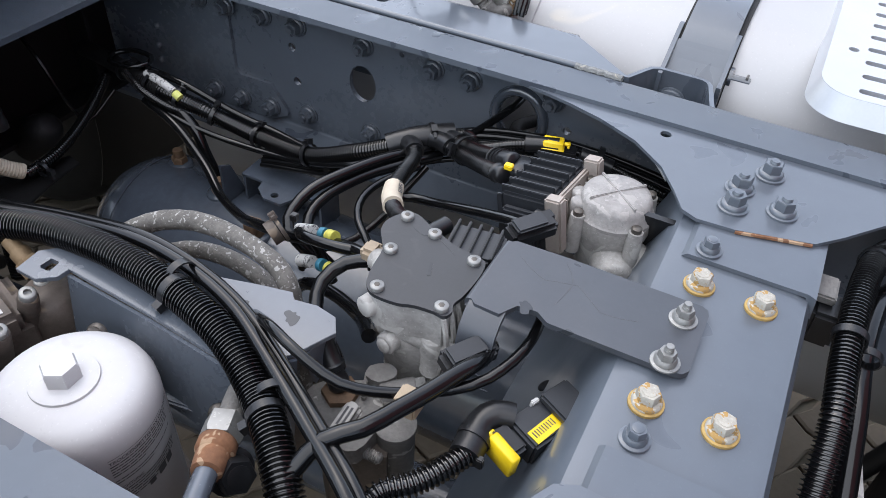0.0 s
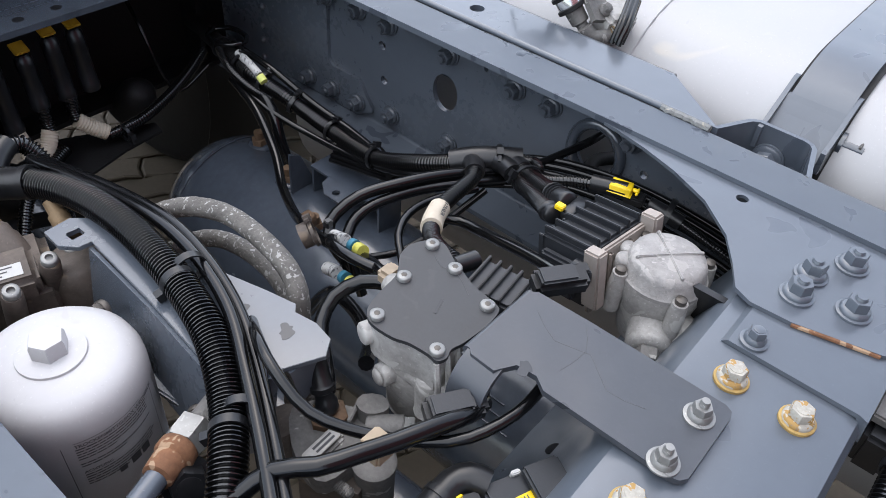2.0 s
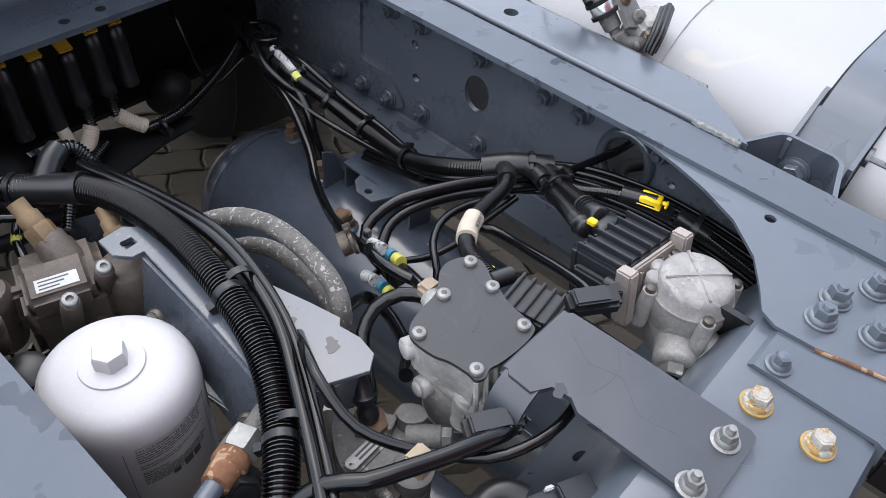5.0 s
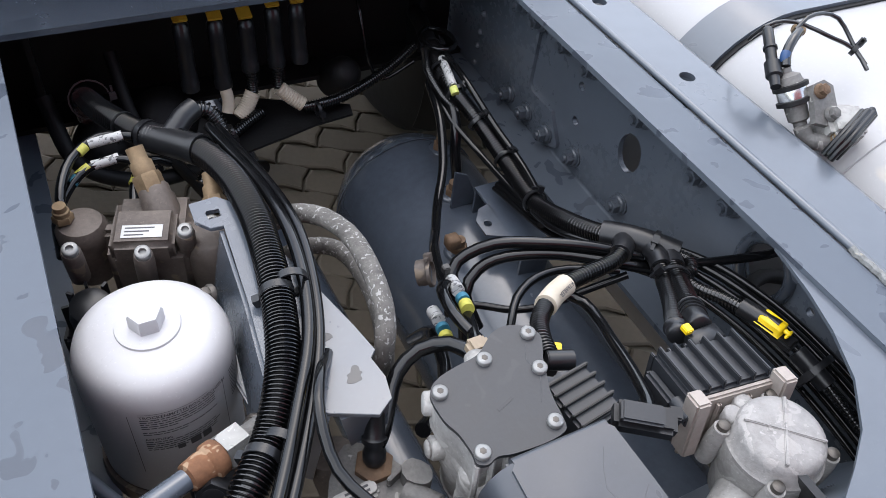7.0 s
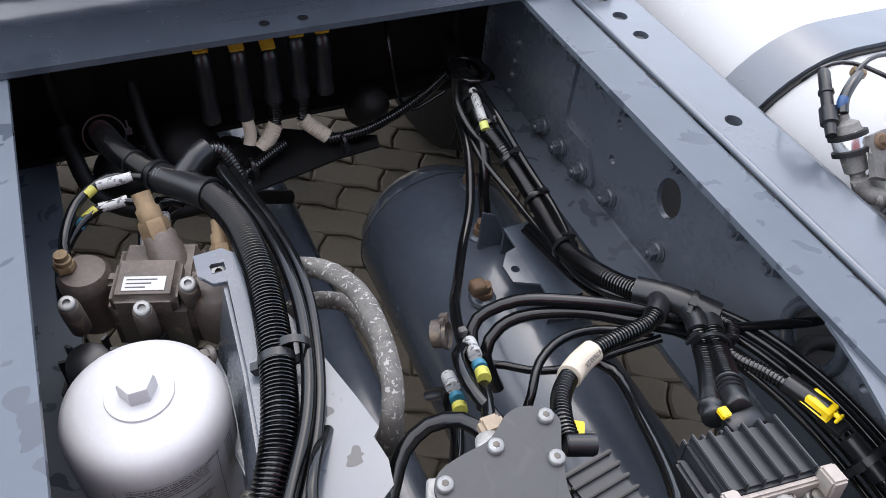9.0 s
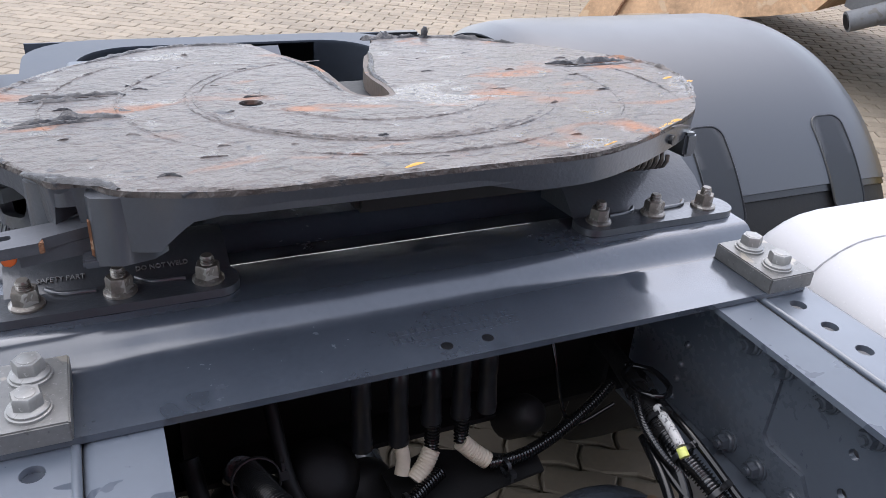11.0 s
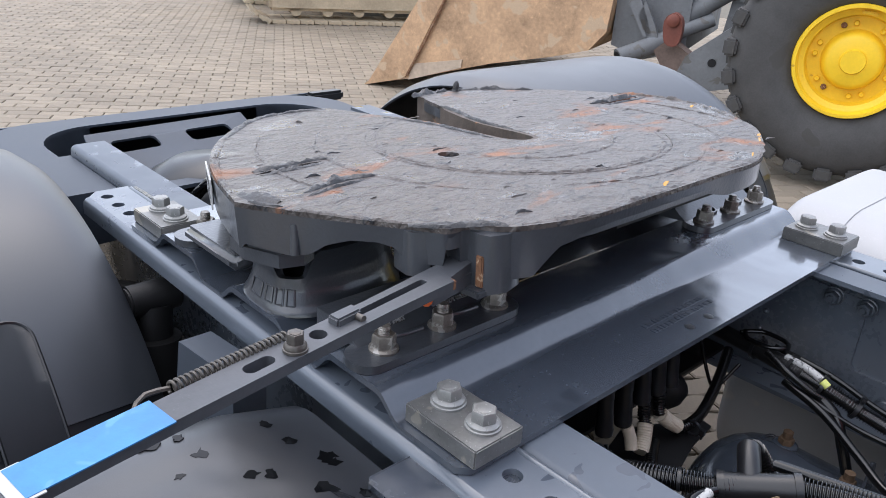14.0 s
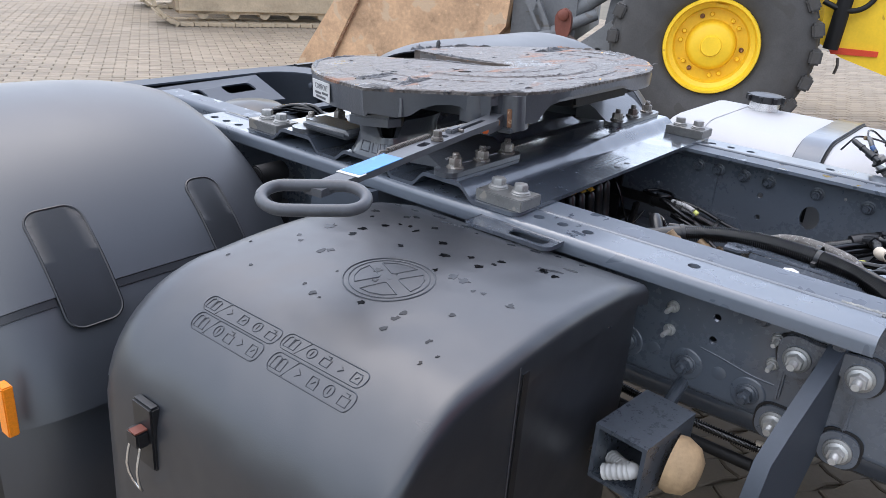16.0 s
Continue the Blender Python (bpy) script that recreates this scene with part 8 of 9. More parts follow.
crnd = random.Random(6)
for k in range(7):
    o = [crnd.uniform(-0.02, 0.02) for _ in range(8)]
    part("cable", tube([(-0.10 + o[0], 0.92 + o[1], 0.93), (-0.14 + o[2], 0.98 + o[3], 0.95 + o[4] * 0.5), (-0.18 + o[5], 1.05 + o[6], 0.935), (-0.22 + o[7], 1.08, 0.90), (-0.24, 1.10 + o[1], 0.84)], 0.006, 8), GLOSSY, cbn)

# ---- rear frame end ----
tail = group_of("rear_end_frame", "dark grey steel rear end frame with rounded opening", "frame end")
ho_ = rounded(-0.38, 1.16, 0.40, 1.66, 0.15, 8)
part("top_plate", prism(rounded(-0.50, 1.12, 0.50, 1.74, 0.17, 8), 0.895, 0.903, [ho_]), PAINT_DULL, tail)
sk_ = bm_new()
rr_ = [[sk_.verts.new((x, y, z)) for x, y in ho_] for z in (0.897, 0.74)]
for j in range(len(ho_)):
    sk_.faces.new((rr_[0][j], rr_[0][(j + 1) % len(ho_)], rr_[1][(j + 1) % len(ho_)], rr_[1][j]))
bmesh.ops.solidify(sk_, geom=sk_.faces[:], thickness=-0.006)
part("skirt", sk_, PAINT_DULL, tail)
# lower part of this skirt is added, a dark screen before the bright paving
fl_ = bm_new()
add_box(fl_, (-0.50, 1.735, 0.40), (0.50, 1.742, 0.90))
part("rear_skirt", fl_, PAINT_DULL, tail)
tb_ = Matrix.Translation((-0.10, 1.40, 0.895)) @ pose(0, 0, 0, 18, 0, 4)
part("spring_bracket", prism([(-0.20, -0.14), (-0.12, -0.12), (-0.05, -0.06), (0.06, -0.05), (0.20, -0.07), (0.22, 0.10), (-0.20, 0.10), (-0.23, -0.02)], 0.0, 0.006, [rounded(-0.16, 0.01, -0.05, 0.06, 0.014, 4), rounded(0.03, 0.01, 0.15, 0.06, 0.014, 4)], m=tb_, b=0.001), PAINT_DULL, tail)
asp = group_of("rear_air_spring", "glossy dark domed air spring top in the frame", "air spring")
part("dome", lathe((-0.13, 1.22, 0.60), (0, 0, 1), [(0.15, 0), (0.155, 0.15), (0.15, 0.24), (0.13, 0.285), (0.08, 0.315), (0.0001, 0.325)], 40), BLACK, asp, sharp=60)
for y in (1.30, 1.36, 1.42, 1.48, 1.54):
    part("rivet", lathe((0.396, y, 0.86), (-1, 0, 0), [(0.012, 0), (0.011, 0.006), (0.006, 0.009)], 12), PAINT_DULL, tail)
lamp = group_of("rear_lamp_bracket", "small dark rear lamp bracket behind the frame", "lamp bracket")
part("bracket", box((0.47, 1.70, 0.875), (0.60, 1.74, 0.905), 0.008), BLACK, lamp)
part("stem", rod((0.50, 1.72, 0.82), (0.50, 1.72, 0.88), 0.012), BLACK, lamp)
side = group_of("rail_end_bracket", "grey painted box bracket on the outside of the rail end", "bracket")
part("box", prism([(1.06, 0.945), (1.30, 0.945), (1.30, 0.80), (1.06, 0.84)], -0.56, -0.397, m=SIDE_X, b=0.006), PAINT_DULL, side)
part("dark_hole", lathe((-0.561, 1.12, 0.89), (-1, 0, 0), [(0.022, 0), (0.022, 0.001)], 16), BLACK, side)

# ---- cab mounting parts in front of the box ----
ca = group_of("cab_suspension_arm", "grey forged cab suspension arm bolted to the rail", "suspension arm")
HEAD = [(-0.425, 0.888), (-0.447, 0.897), (-0.478, 0.893), (-0.552, 0.898), (-0.570, 0.884), (-0.572, 0.857), (-0.556, 0.836), (-0.528, 0.836), (-0.516, 0.858), (-0.480, 0.862), (-0.474, 0.836), (-0.448, 0.826), (-0.428, 0.840), (-0.421, 0.866)]
# a slightly larger black plate underneath paints the shadow gap round the head
for grow, x0_, x1_, mat_, nm_ in ((1.07, -0.399, -0.3945, BLACK, "shade_edge"), (1.0, -0.408, -0.399, PAINT_WEB, "head_plate")):
    hd = bm_new()
    add_prism(hd, smooth_loop([(-0.497 + (y + 0.497) * grow, 0.866 + (z - 0.866) * grow) for y, z in HEAD], 3), x0_, x1_, m=SIDE_X)
    part(nm_, bevel(hd, 0.0015, 2, 50), mat_, ca)
bar = bm_new()
add_prism(bar, [(-0.397, 0.905), (-0.412, 0.900), (-0.445, 0.868), (-0.530, 0.803), (-0.572, 0.765), (-0.590, 0.70), (-0.590, 0.60), (-0.46, 0.60), (-0.397, 0.72)], 0.483, 0.507, m=SIDE_Y)
for v in bar.verts:
    v.co.y -= 0.006 + (v.co.x + 0.41) * 0.18
part("bar", bevel(bar, 0.005, 2), PAINT_DULL, ca)
for y, z, x in ((-0.4517, 0.860, -0.408), (-0.5424, 0.8655, -0.408), (-0.5425, 0.7315, -0.404), (-0.4434, 0.734, -0.404)):
    part("washer", lathe((x, y, z), (-1, 0, 0), [(0.0215, 0), (0.0215, 0.004), (0.020, 0.005)], 26), ZINC, ca)
    bolt("bolt", ca, (x - 0.005, y, z), (-1, 0, 0), BRIGHTZINC, "cabbolt", af=0.024, head=0.012, stud=0.017, flange=True)
for y in (-0.4434, -0.5425):
    # same black rim here for the shadow round each lower plate
    for grow, x0_, x1_, mat_, nm_ in ((0.0335, -0.399, -0.3945, BLACK, "shade_edge"), (0.030, -0.404, -0.399, PAINT_WEB, "lower_plate")):
        part(nm_, prism(rounded(y - grow, 0.733 - grow, y + grow, 0.733 + grow, 0.024, 6), 0, x1_ - x0_, m=Matrix.Translation((x0_, 0, 0)) @ SIDE_X, b=0.001), mat_, ca)
for y0_, z0_, y1_, z1_ in ((-0.437, 0.838, -0.432, 0.775), (-0.545, 0.835, -0.536, 0.765)):
    part("side_rib", box((-0.404, y1_ - 0.008, z1_), (-0.3945, y0_ + 0.008, z0_), 0.003), PAINT_WEB, ca)
hb = group_of("hollow_section_bracket", "dark square steel tube bracket with rusty bush", "bracket")
HM = Matrix.Translation((-0.565, -0.292, 0.70)) @ pose(0, 0, 0, 0, 0, -6)
sq = bm_new()
add_prism(sq, [(-0.045, -0.05), (0.045, -0.05), (0.045, 0.05), (-0.045, 0.05)], -0.075, 0.075, [[(-0.038, -0.043), (0.038, -0.043), (0.038, 0.043), (-0.038, 0.043)]], m=HM @ pose(0, 0, 0, 90, 0, 90))
part("square_tube", sq, WEBBOLT, hb)
part("stay", rod((-0.50, -0.290, 0.715), (-0.394, -0.282, 0.735), 0.012, seg=14), PAINT_DARK, hb)
part("rusty_bush", lathe(HM @ Vector((0.01, -0.048, -0.01)), (0.1, -1, -0.1), [(0.046, 0), (0.048, 0.012), (0.04, 0.035), (0.022, 0.048), (0.0001, 0.05)], 24), surface("rusty_tan_bush", (0.33, 0.23, 0.13), 0.75, var=0.3, scale=30, fine=160, bump=0.4), hb)
part("rope", tube([HM @ Vector((-0.07, 0.02, -0.03)), HM @ Vector((-0.06, -0.02, -0.01)), HM @ Vector((-0.05, 0.0, -0.02)), HM @ Vector((-0.03, 0.03, -0.03))], 0.014, 10, ribs=0.008, depth=0.1), LABEL, hb, "grey woven rope in the tube")
lc = group_of("rail_cable", "black corrugated cable below the chassis rail", "cable")
part("corrugated_cable", tube([(-0.36, -0.02, 0.665), (-0.369, -0.147, 0.662), (-0.379, -0.283, 0.660), (-0.377, -0.425, 0.66), (-0.36, -0.5, 0.66)], 0.0085, 12, ribs=0.0042), RUBBER, lc)
part("smooth_cable", tube([(-0.37, -0.02, 0.64), (-0.38, -0.147, 0.635), (-0.39, -0.283, 0.632), (-0.388, -0.425, 0.63)], 0.011, 10), MATTEBLACK, lc)
part("connector", rod((-0.372, -0.42, 0.66), (-0.366, -0.445, 0.66), 0.0105, seg=12), CREAM, lc)

# ---- fuel tank fittings ----
TX0, TX1, TZ0, TZ1, TR = 0.50, 1.14, 0.36, 0.985, 0.16


def tank_strap(y0, y1, label):
    s = part("strap", bm_new_strap(y0, y1, 0.0035, 0.006), PAINT, tank, label)
    part("rubber_strip", bm_new_strap(y0 - 0.007, y1 + 0.004, 0.0006, 0.003), MATTEBLACK, s)
    return s


def bm_new_strap(y0, y1, off, th):
    prof = []
    for zz in (0.80, 0.82):
        prof.append((TX0 - off, zz, (-1, 0)))
    for i in range(11):
        a = radians(180 - 90 * i / 10)
        prof.append((TX0 + TR + (TR + off) * math.cos(a), TZ1 - TR + (TR + off) * math.sin(a), (math.cos(a), math.sin(a))))
    for x in (0.8, 0.95):
        prof.append((x, TZ1 + off, (0, 1)))
    for i in range(1, 9):
        a = radians(90 - 90 * i / 8)
        prof.append((TX1 - TR + (TR + off) * math.cos(a), TZ1 - TR + (TR + off) * math.sin(a), (math.cos(a), math.sin(a))))
    bm = bm_new()
    rows = [[bm.verts.new(p) for p in ((x, y0, z), (x, y1, z), (x + n[0] * th, y1, z + n[1] * th), (x + n[0] * th, y0, z + n[1] * th))] for x, z, n in prof]
    for p, q in zip(rows, rows[1:]):
        for j in range(4):
            bm.faces.new((p[j], q[j], q[(j + 1) % 4], p[(j + 1) % 4]))
    bm.faces.new(rows[0])
    bm.faces.new(rows[-1])
    return bm


tank_strap(-0.745, -0.675, "grey steel tank strap on rubber")
tank_strap(-0.222, -0.154, "grey steel tank strap on rubber")
for y in (0.11, -0.46, -1.0):
    w = bm_new()
    prof = []
    for i in range(11):
        a = radians(180 - 90 * i / 10)
        prof.append((TX0 + TR + (TR + 0.0005) * math.cos(a), y, TZ1 - TR + (TR + 0.0005) * math.sin(a)))
    prof += [(0.8, y, TZ1 + 0.0005), (0.97, y, TZ1 + 0.0005)]
    part("shell_seam", tube(prof, 0.0018, 6, raw=True), TANKALU, tank)
cap_ = part("filler_neck", lathe((0.955, 0.06, 0.98), (0, 0, 1), [(0.045, 0), (0.045, 0.03), (0.04, 0.032)], 28), CHROME, tank, "bright filler neck with dark cap")
capm = bm_new()
add_lathe(capm, (0.955, 0.06, 1.012), (0, 0, 1), [(0.052, 0), (0.054, 0.004), (0.052, 0.02), (0.03, 0.024), (0.0001, 0.024)], 28)
part("cap", capm, BLACK, cap_)
for k in range(8):
    part("grip", box((0.046, -0.006, 0.0), (0.060, 0.006, 0.018), m=Matrix.Translation((0.955, 0.06, 1.0125)) @ pose(0, 0, 0, 0, 0, 45 * k)), BLACK, cap_)
# strap cradle bolted to the rail
cr = group_of("tank_cradle", "grey steel tank cradle bracket with clamp bolt", "tank bracket")
c_ = bm_new()
fold = [(0.398, -0.596), (0.430, -0.613), (0.453, -0.6285), (0.492, -0.6475), (0.503, -0.654), (0.5095, -0.665), (0.5092, -0.722), (0.505, -0.733), (0.4955, -0.740), (0.4565, -0.750), (0.398, -0.766)]
ins = []
for i, q in enumerate(fold):
    d = (Vector(fold[min(i + 1, len(fold) - 1)]) - Vector(fold[max(i - 1, 0)])).normalized()
    ins.append((q[0] + d.y * 0.006, q[1] - d.x * 0.006))
add_prism(c_, fold + ins[::-1], 0.80, 0.937)
part("cradle", c_, PAINT, cr, "folded grey steel cradle")
part("floor_plate", prism([(0.398, -0.61), (0.45, -0.635), (0.50, -0.66), (0.50, -0.73), (0.45, -0.744), (0.398, -0.758)], 0.835, 0.841), PAINT_DARK, cr)
bolt("bolt", cr, (0.502, -0.690, 0.895), (-1, 0, 0), PAINT, "cradlebolt", af=0.026, head=0.012, washer=0.003, wr=0.021)
for y, xa in ((-0.668, 0.5), (-0.7475, 0.505)):
    part("ear", prism([(0.498, 0.905), (0.520, 0.900), (0.590, 0.955), (0.588, 0.972), (0.578, 0.972), (0.515, 0.938), (0.498, 0.934)], -y - 0.003, -y + 0.003, m=SIDE_Y, b=0.001), PAINT, cr)
part("strap_foot", box((-0.03, -0.037, -0.004), (0.045, 0.037, 0.004), 0.0015, m=pose(0.528, -0.708, 0.928, 0, -42, 0)), PAINT, cr)
part("clamp_bolt", rod((0.548, -0.735, 0.928), (0.548, -0.782, 0.928), 0.0085, seg=14, bev=0.001), PAINT_DARK, cr)
part("clamp_washer", rod((0.548, -0.752, 0.928), (0.548, -0.757, 0.928), 0.015, seg=18), PAINT_DARK, cr)
part("split_pin", tube([(0.540, -0.776, 0.936), (0.552, -0.777, 0.938), (0.566, -0.785, 0.934), (0.572, -0.792, 0.930)], 0.0018, 6), OLDMETAL, cr)
# perforated silver step plate
sp_ = group_of("step_plate", "silver perforated step plate on the fuel tank", "step plate")
hl_ = []
for col, y in enumerate((-0.926, -1.04, -1.15)):
    for k in range(14):
        x = 0.447 + k * 0.040 + (0.02 if col % 2 else 0)
        if x < 1.02:
            hl_.append(rounded(x - 0.006, y - 0.024, x + 0.006, y + 0.024, 0.004, 2))
hl_.append(circle(0.556, -0.886, 0.0065, 10))
part("plate", prism(rounded(0.425, -1.40, 1.06, -0.858, 0.045, 8), 0.989, 1.003, hl_), TREAD, sp_)
sk2 = bm_new()
lo_ = rounded(0.425, -1.40, 1.06, -0.858, 0.045, 8)
lo2 = rounded(0.415, -1.408, 1.068, -0.848, 0.053, 8)
ra_ = [sk2.verts.new((x, y, 1.0025)) for x, y in lo_]
rb_ = [sk2.verts.new((x, y, 0.975)) for x, y in lo2]
for j in range(len(lo_)):
    sk2.faces.new((ra_[j], ra_[(j + 1) % len(lo_)], rb_[(j + 1) % len(lo_)], rb_[j]))
part("edge", sk2, TREAD, sp_)
# fuel valve with hoses near the rail
fv = group_of("fuel_filter_valve", "small metal fuel valve with black hoses on the tank", "valve")
FVB, FVD = Vector((0.5136, -0.3980, 0.9550)), Vector((-0.1220, 0.6618, 0.7397))
FVL = 0.0771
part("body", lathe(FVB, FVD, [(0.008, 0), (0.008, FVL * 0.12), (0.0125, FVL * 0.16), (0.0135, FVL * 0.40), (0.0175, FVL * 0.44), (0.0175, FVL * 0.72), (0.015, FVL * 0.78), (0.014, FVL * 0.86), (0.006, FVL * 0.92), (0.006, FVL)], 28), OLDMETAL, fv, "grey cast valve body")
part("band", lathe(FVB + FVD * FVL * 0.50, FVD, [(0.0178, 0), (0.0181, 0.002), (0.0181, FVL * 0.16), (0.0178, FVL * 0.17)], 28), CHROME, fv, "bright steel band")
for f_ in (0.45, 0.69):
    part("rubber_ring", lathe(FVB + FVD * FVL * f_, FVD, [(0.0172, -0.003), (0.0208, -0.002), (0.0208, 0.003), (0.0172, 0.004)], 28), MATTEBLACK, fv)
part("hose", tube([(0.5023, -0.3474, 1.0150), (0.5090, -0.3361, 1.0250), (0.5229, -0.3271, 1.0350), (0.5412, -0.3177, 1.0380)], 0.0060, 12), RUBBER, fv)
part("blue_mark", tube([(0.5043, -0.3431, 1.0170), (0.5051, -0.3394, 1.0220), (0.5090, -0.3361, 1.0250)], 0.0061, 12), surface("blue_print", (0.02, 0.06, 0.16), 0.4, var=0.2), fv)
part("clip", rod((0.5379, -0.3093, 1.0380), (0.5501, -0.3187, 1.0360), 0.0055, seg=12, bev=0.001), BRASS, fv)
CT, CB = Vector((0.5191, -0.2898, 1.0300)), Vector((0.4797, -0.3625, 1.0000))
cd_ = (CB - CT).normalized()
cl_ = (CB - CT).length
part("connector", lathe(CT, cd_, [(0.005, 0), (0.0068, 0.004), (0.0068, cl_ * 0.32), (0.0085, cl_ * 0.33), (0.0085, cl_ * 0.37), (0.0068, cl_ * 0.38), (0.0068, cl_ * 0.58), (0.0098, cl_ * 0.60), (0.0098, cl_ * 0.82), (0.0065, cl_ * 0.84), (0.006, cl_)], 16), BLACK, fv, "long black plastic connector")
part("cable", tube([(0.5255, -0.2662, 1.0000), (0.5205, -0.2853, 1.0300), (0.5449, -0.2892, 1.0350), (0.5655, -0.3049, 1.0350), (0.5863, -0.3323, 1.0300), (0.6129, -0.3523, 1.0200), (0.6084, -0.3828, 1.0100)], 0.0026, 8), RUBBER, fv)
part("cable", tube([(0.5367, -0.3158, 1.0400), (0.5560, -0.3106, 1.0500), (0.5842, -0.3086, 1.0500), (0.6045, -0.3183, 1.0450), (0.6126, -0.3375, 1.0300), (0.6130, -0.3547, 1.0200), (0.6161, -0.3738, 1.0100)], 0.0026, 8), RUBBER, fv)
part("cable_tie", add_tie(bm_new(), (0.6135, -0.3525, 1.0200), (0.3, -0.7, -0.2), 0.007, 0.006, True, 40), BLACK, fv)
MB = Vector((0.5264, -0.3979, 0.9900))
part("mount", prism([(-0.018, -0.026), (0.014, -0.030), (0.022, -0.018), (0.018, 0.022), (0.004, 0.028), (-0.016, 0.020)], -0.004, 0.004, m=Matrix.Translation(MB) @ pose(0, 0, 0, 38, 10, -10), b=0.001), OLDMETAL, fv, "weathered mounting plate")
bolt("bolt", fv, MB + Vector((-0.002, 0.008, 0.012)), (0, -0.6, 0.8), COPPERY, "fvb", af=0.013, head=0.007)
bolt("bolt", fv, MB + Vector((0.002, -0.016, -0.006)), (0, -0.6, 0.8), OLDMETAL, "fvc", af=0.013, head=0.007)
part("tank_boss", box((-0.024, -0.022, -0.05), (0.024, 0.022, 0.0), 0.006, m=Matrix.Translation((0.5455, -0.4267, 0.9850)) @ pose(0, 0, 0, 20, 0, -20)), ALU, fv)
part("elbow_pipe", tube([(0.5022, -0.4043, 0.9650), (0.5055, -0.4139, 0.9550), (0.5137, -0.4251, 0.9550), (0.5374, -0.4318, 0.9550)], 0.010, 12), OLDMETAL, fv)
part("hose_clamp", add_tie(bm_new(), (0.5303, -0.4302, 0.9550), (0.6, -0.5, 0.1), 0.0105, 0.008, True, 90), BRASS, fv)
for k in range(7):
    part("bundled_cable", tube([Vector(p) + Vector((0.004 * (k % 3), 0.005 * (k // 3), 0.004 * (k % 2))) for p in [(0.4809, -0.4669, 0.9700), (0.4934, -0.4665, 0.9900), (0.5475, -0.4467, 1.0000)]], 0.0042, 8), GLOSSY, fv)

# ---- front cable run and dark machinery before the beam ----
fc = group_of("front_hose", "black corrugated hose with cable ties before the cross beam", "hose")
FH = [(-0.05, -0.95, 0.84), (0.026, -0.945, 0.905), (0.085, -0.940, 0.925), (0.143, -0.940, 0.936), (0.20, -0.945, 0.936), (0.245, -0.955, 0.930), (0.295, -0.98, 0.918), (0.36, -1.03, 0.90), (0.44, -1.09, 0.88)]
part("corrugated_hose", tube([(x, y - 0.012, z) for x, y, z in FH], 0.0135, 16, ribs=0.0042), RUBBER, fc)
part("smooth_hose", tube([(0.0, -0.99, 0.84), (0.06, -0.978, 0.885), (0.12, -0.972, 0.902), (0.17, -0.974, 0.908), (0.22, -0.985, 0.905), (0.29, -1.02, 0.89), (0.38, -1.08, 0.87)], 0.0105, 12), GLOSSY, fc)
for f in (0.34, 0.56):
    c, d = at_along(FH, f)
    c = c + Vector((0, -0.012, 0))
    t_ = add_tie(bm_new(), c, d, 0.0143, 0.008, True, 260)
    add_tie(t_, c + Vector((0.004, -0.022, -0.020)), d, 0.0118, 0.008, False)
    part("cable_tie", t_, BLACK, fc)
gb = group_of("gearbox", "black ribbed gearbox housing ahead of the cross beam", "gearbox")
g_ = bm_new()
add_box(g_, (-0.24, -1.75, 0.35), (0.24, -1.08, 0.74))
for i in range(9):
    add_box(g_, (-0.2 + 0.05 * i, -1.7, 0.735), (-0.185 + 0.05 * i, -1.1, 0.775))
part("housing", bevel(g_, 0.01, 2), MATTEBLACK, gb)
part("cover_plate", prism([(0.03, -1.02), (0.19, -1.0), (0.20, -0.985), (0.185, -0.98), (0.18, -0.995), (0.02, -0.99), (-0.02, -1.20), (0.02, -1.22)][::-1], 0.80, 0.804), ALU, gb, "plain bright sheet metal edge")
part("black_box", box((0.135, -0.945, 0.885), (0.175, -0.918, 0.925), 0.004), BLACK, gb)
part("grey_bracket", box((0.15, -0.935, 0.926), (0.185, -0.915, 0.936), 0.002), OLDMETAL, gb)
for k in range(5):
    part("hose", tube([(-0.25 + 0.12 * k, -1.05, 0.60), (-0.22 + 0.12 * k, -1.12, 0.76), (-0.12 + 0.11 * k, -1.2, 0.79), (0.0 + 0.1 * k, -1.35, 0.77)], 0.012, 10), MATTEBLACK, gb)
for s in (-1, 1):
    part("mount", box((s * 0.24 - 0.01, -1.3, 0.62), (s * 0.24 + 0.14 * (1 if s > 0 else -1) + 0.01, -1.2, 0.74), 0.006) if s > 0 else box((-0.386, -1.3, 0.62), (-0.23, -1.2, 0.74), 0.006), MATTEBLACK, gb)

# ---- cab back wall closing the place; out of view, its bulk blocks sky light ----
cab = group_of("truck_cab", "dark red truck cab with its front wheels", "cab")
CABRED = surface("dark_red_cab_paint", (0.20, 0.02, 0.028), 0.35, var=0.1, scale=3)
part("wall", box((-1.2, -4.3, 0.95), (1.2, -2.2, 3.3), 0.08), CABRED, cab)
# unseen engine mass and front wheels, added to keep sky light off the ground
part("engine_tunnel", box((-0.6, -4.2, 0.35), (0.6, -2.3, 0.94), 0.03), MATTEBLACK, cab)
for s_ in (-1, 1):
    part("wheel", lathe((s_ * 0.85, -2.85, 0.50), (s_, 0, 0), [(0.30, 0), (0.45, 0.0), (0.49, 0.03), (0.50, 0.06), (0.50, 0.26), (0.49, 0.29), (0.45, 0.31), (0.30, 0.31)], 40), MATTEBLACK, cab, "black front tyre")
part("lower_trim", box((-1.1, -2.198, 0.95), (1.1, -2.19, 1.25), 0.004), BLACK, cab)

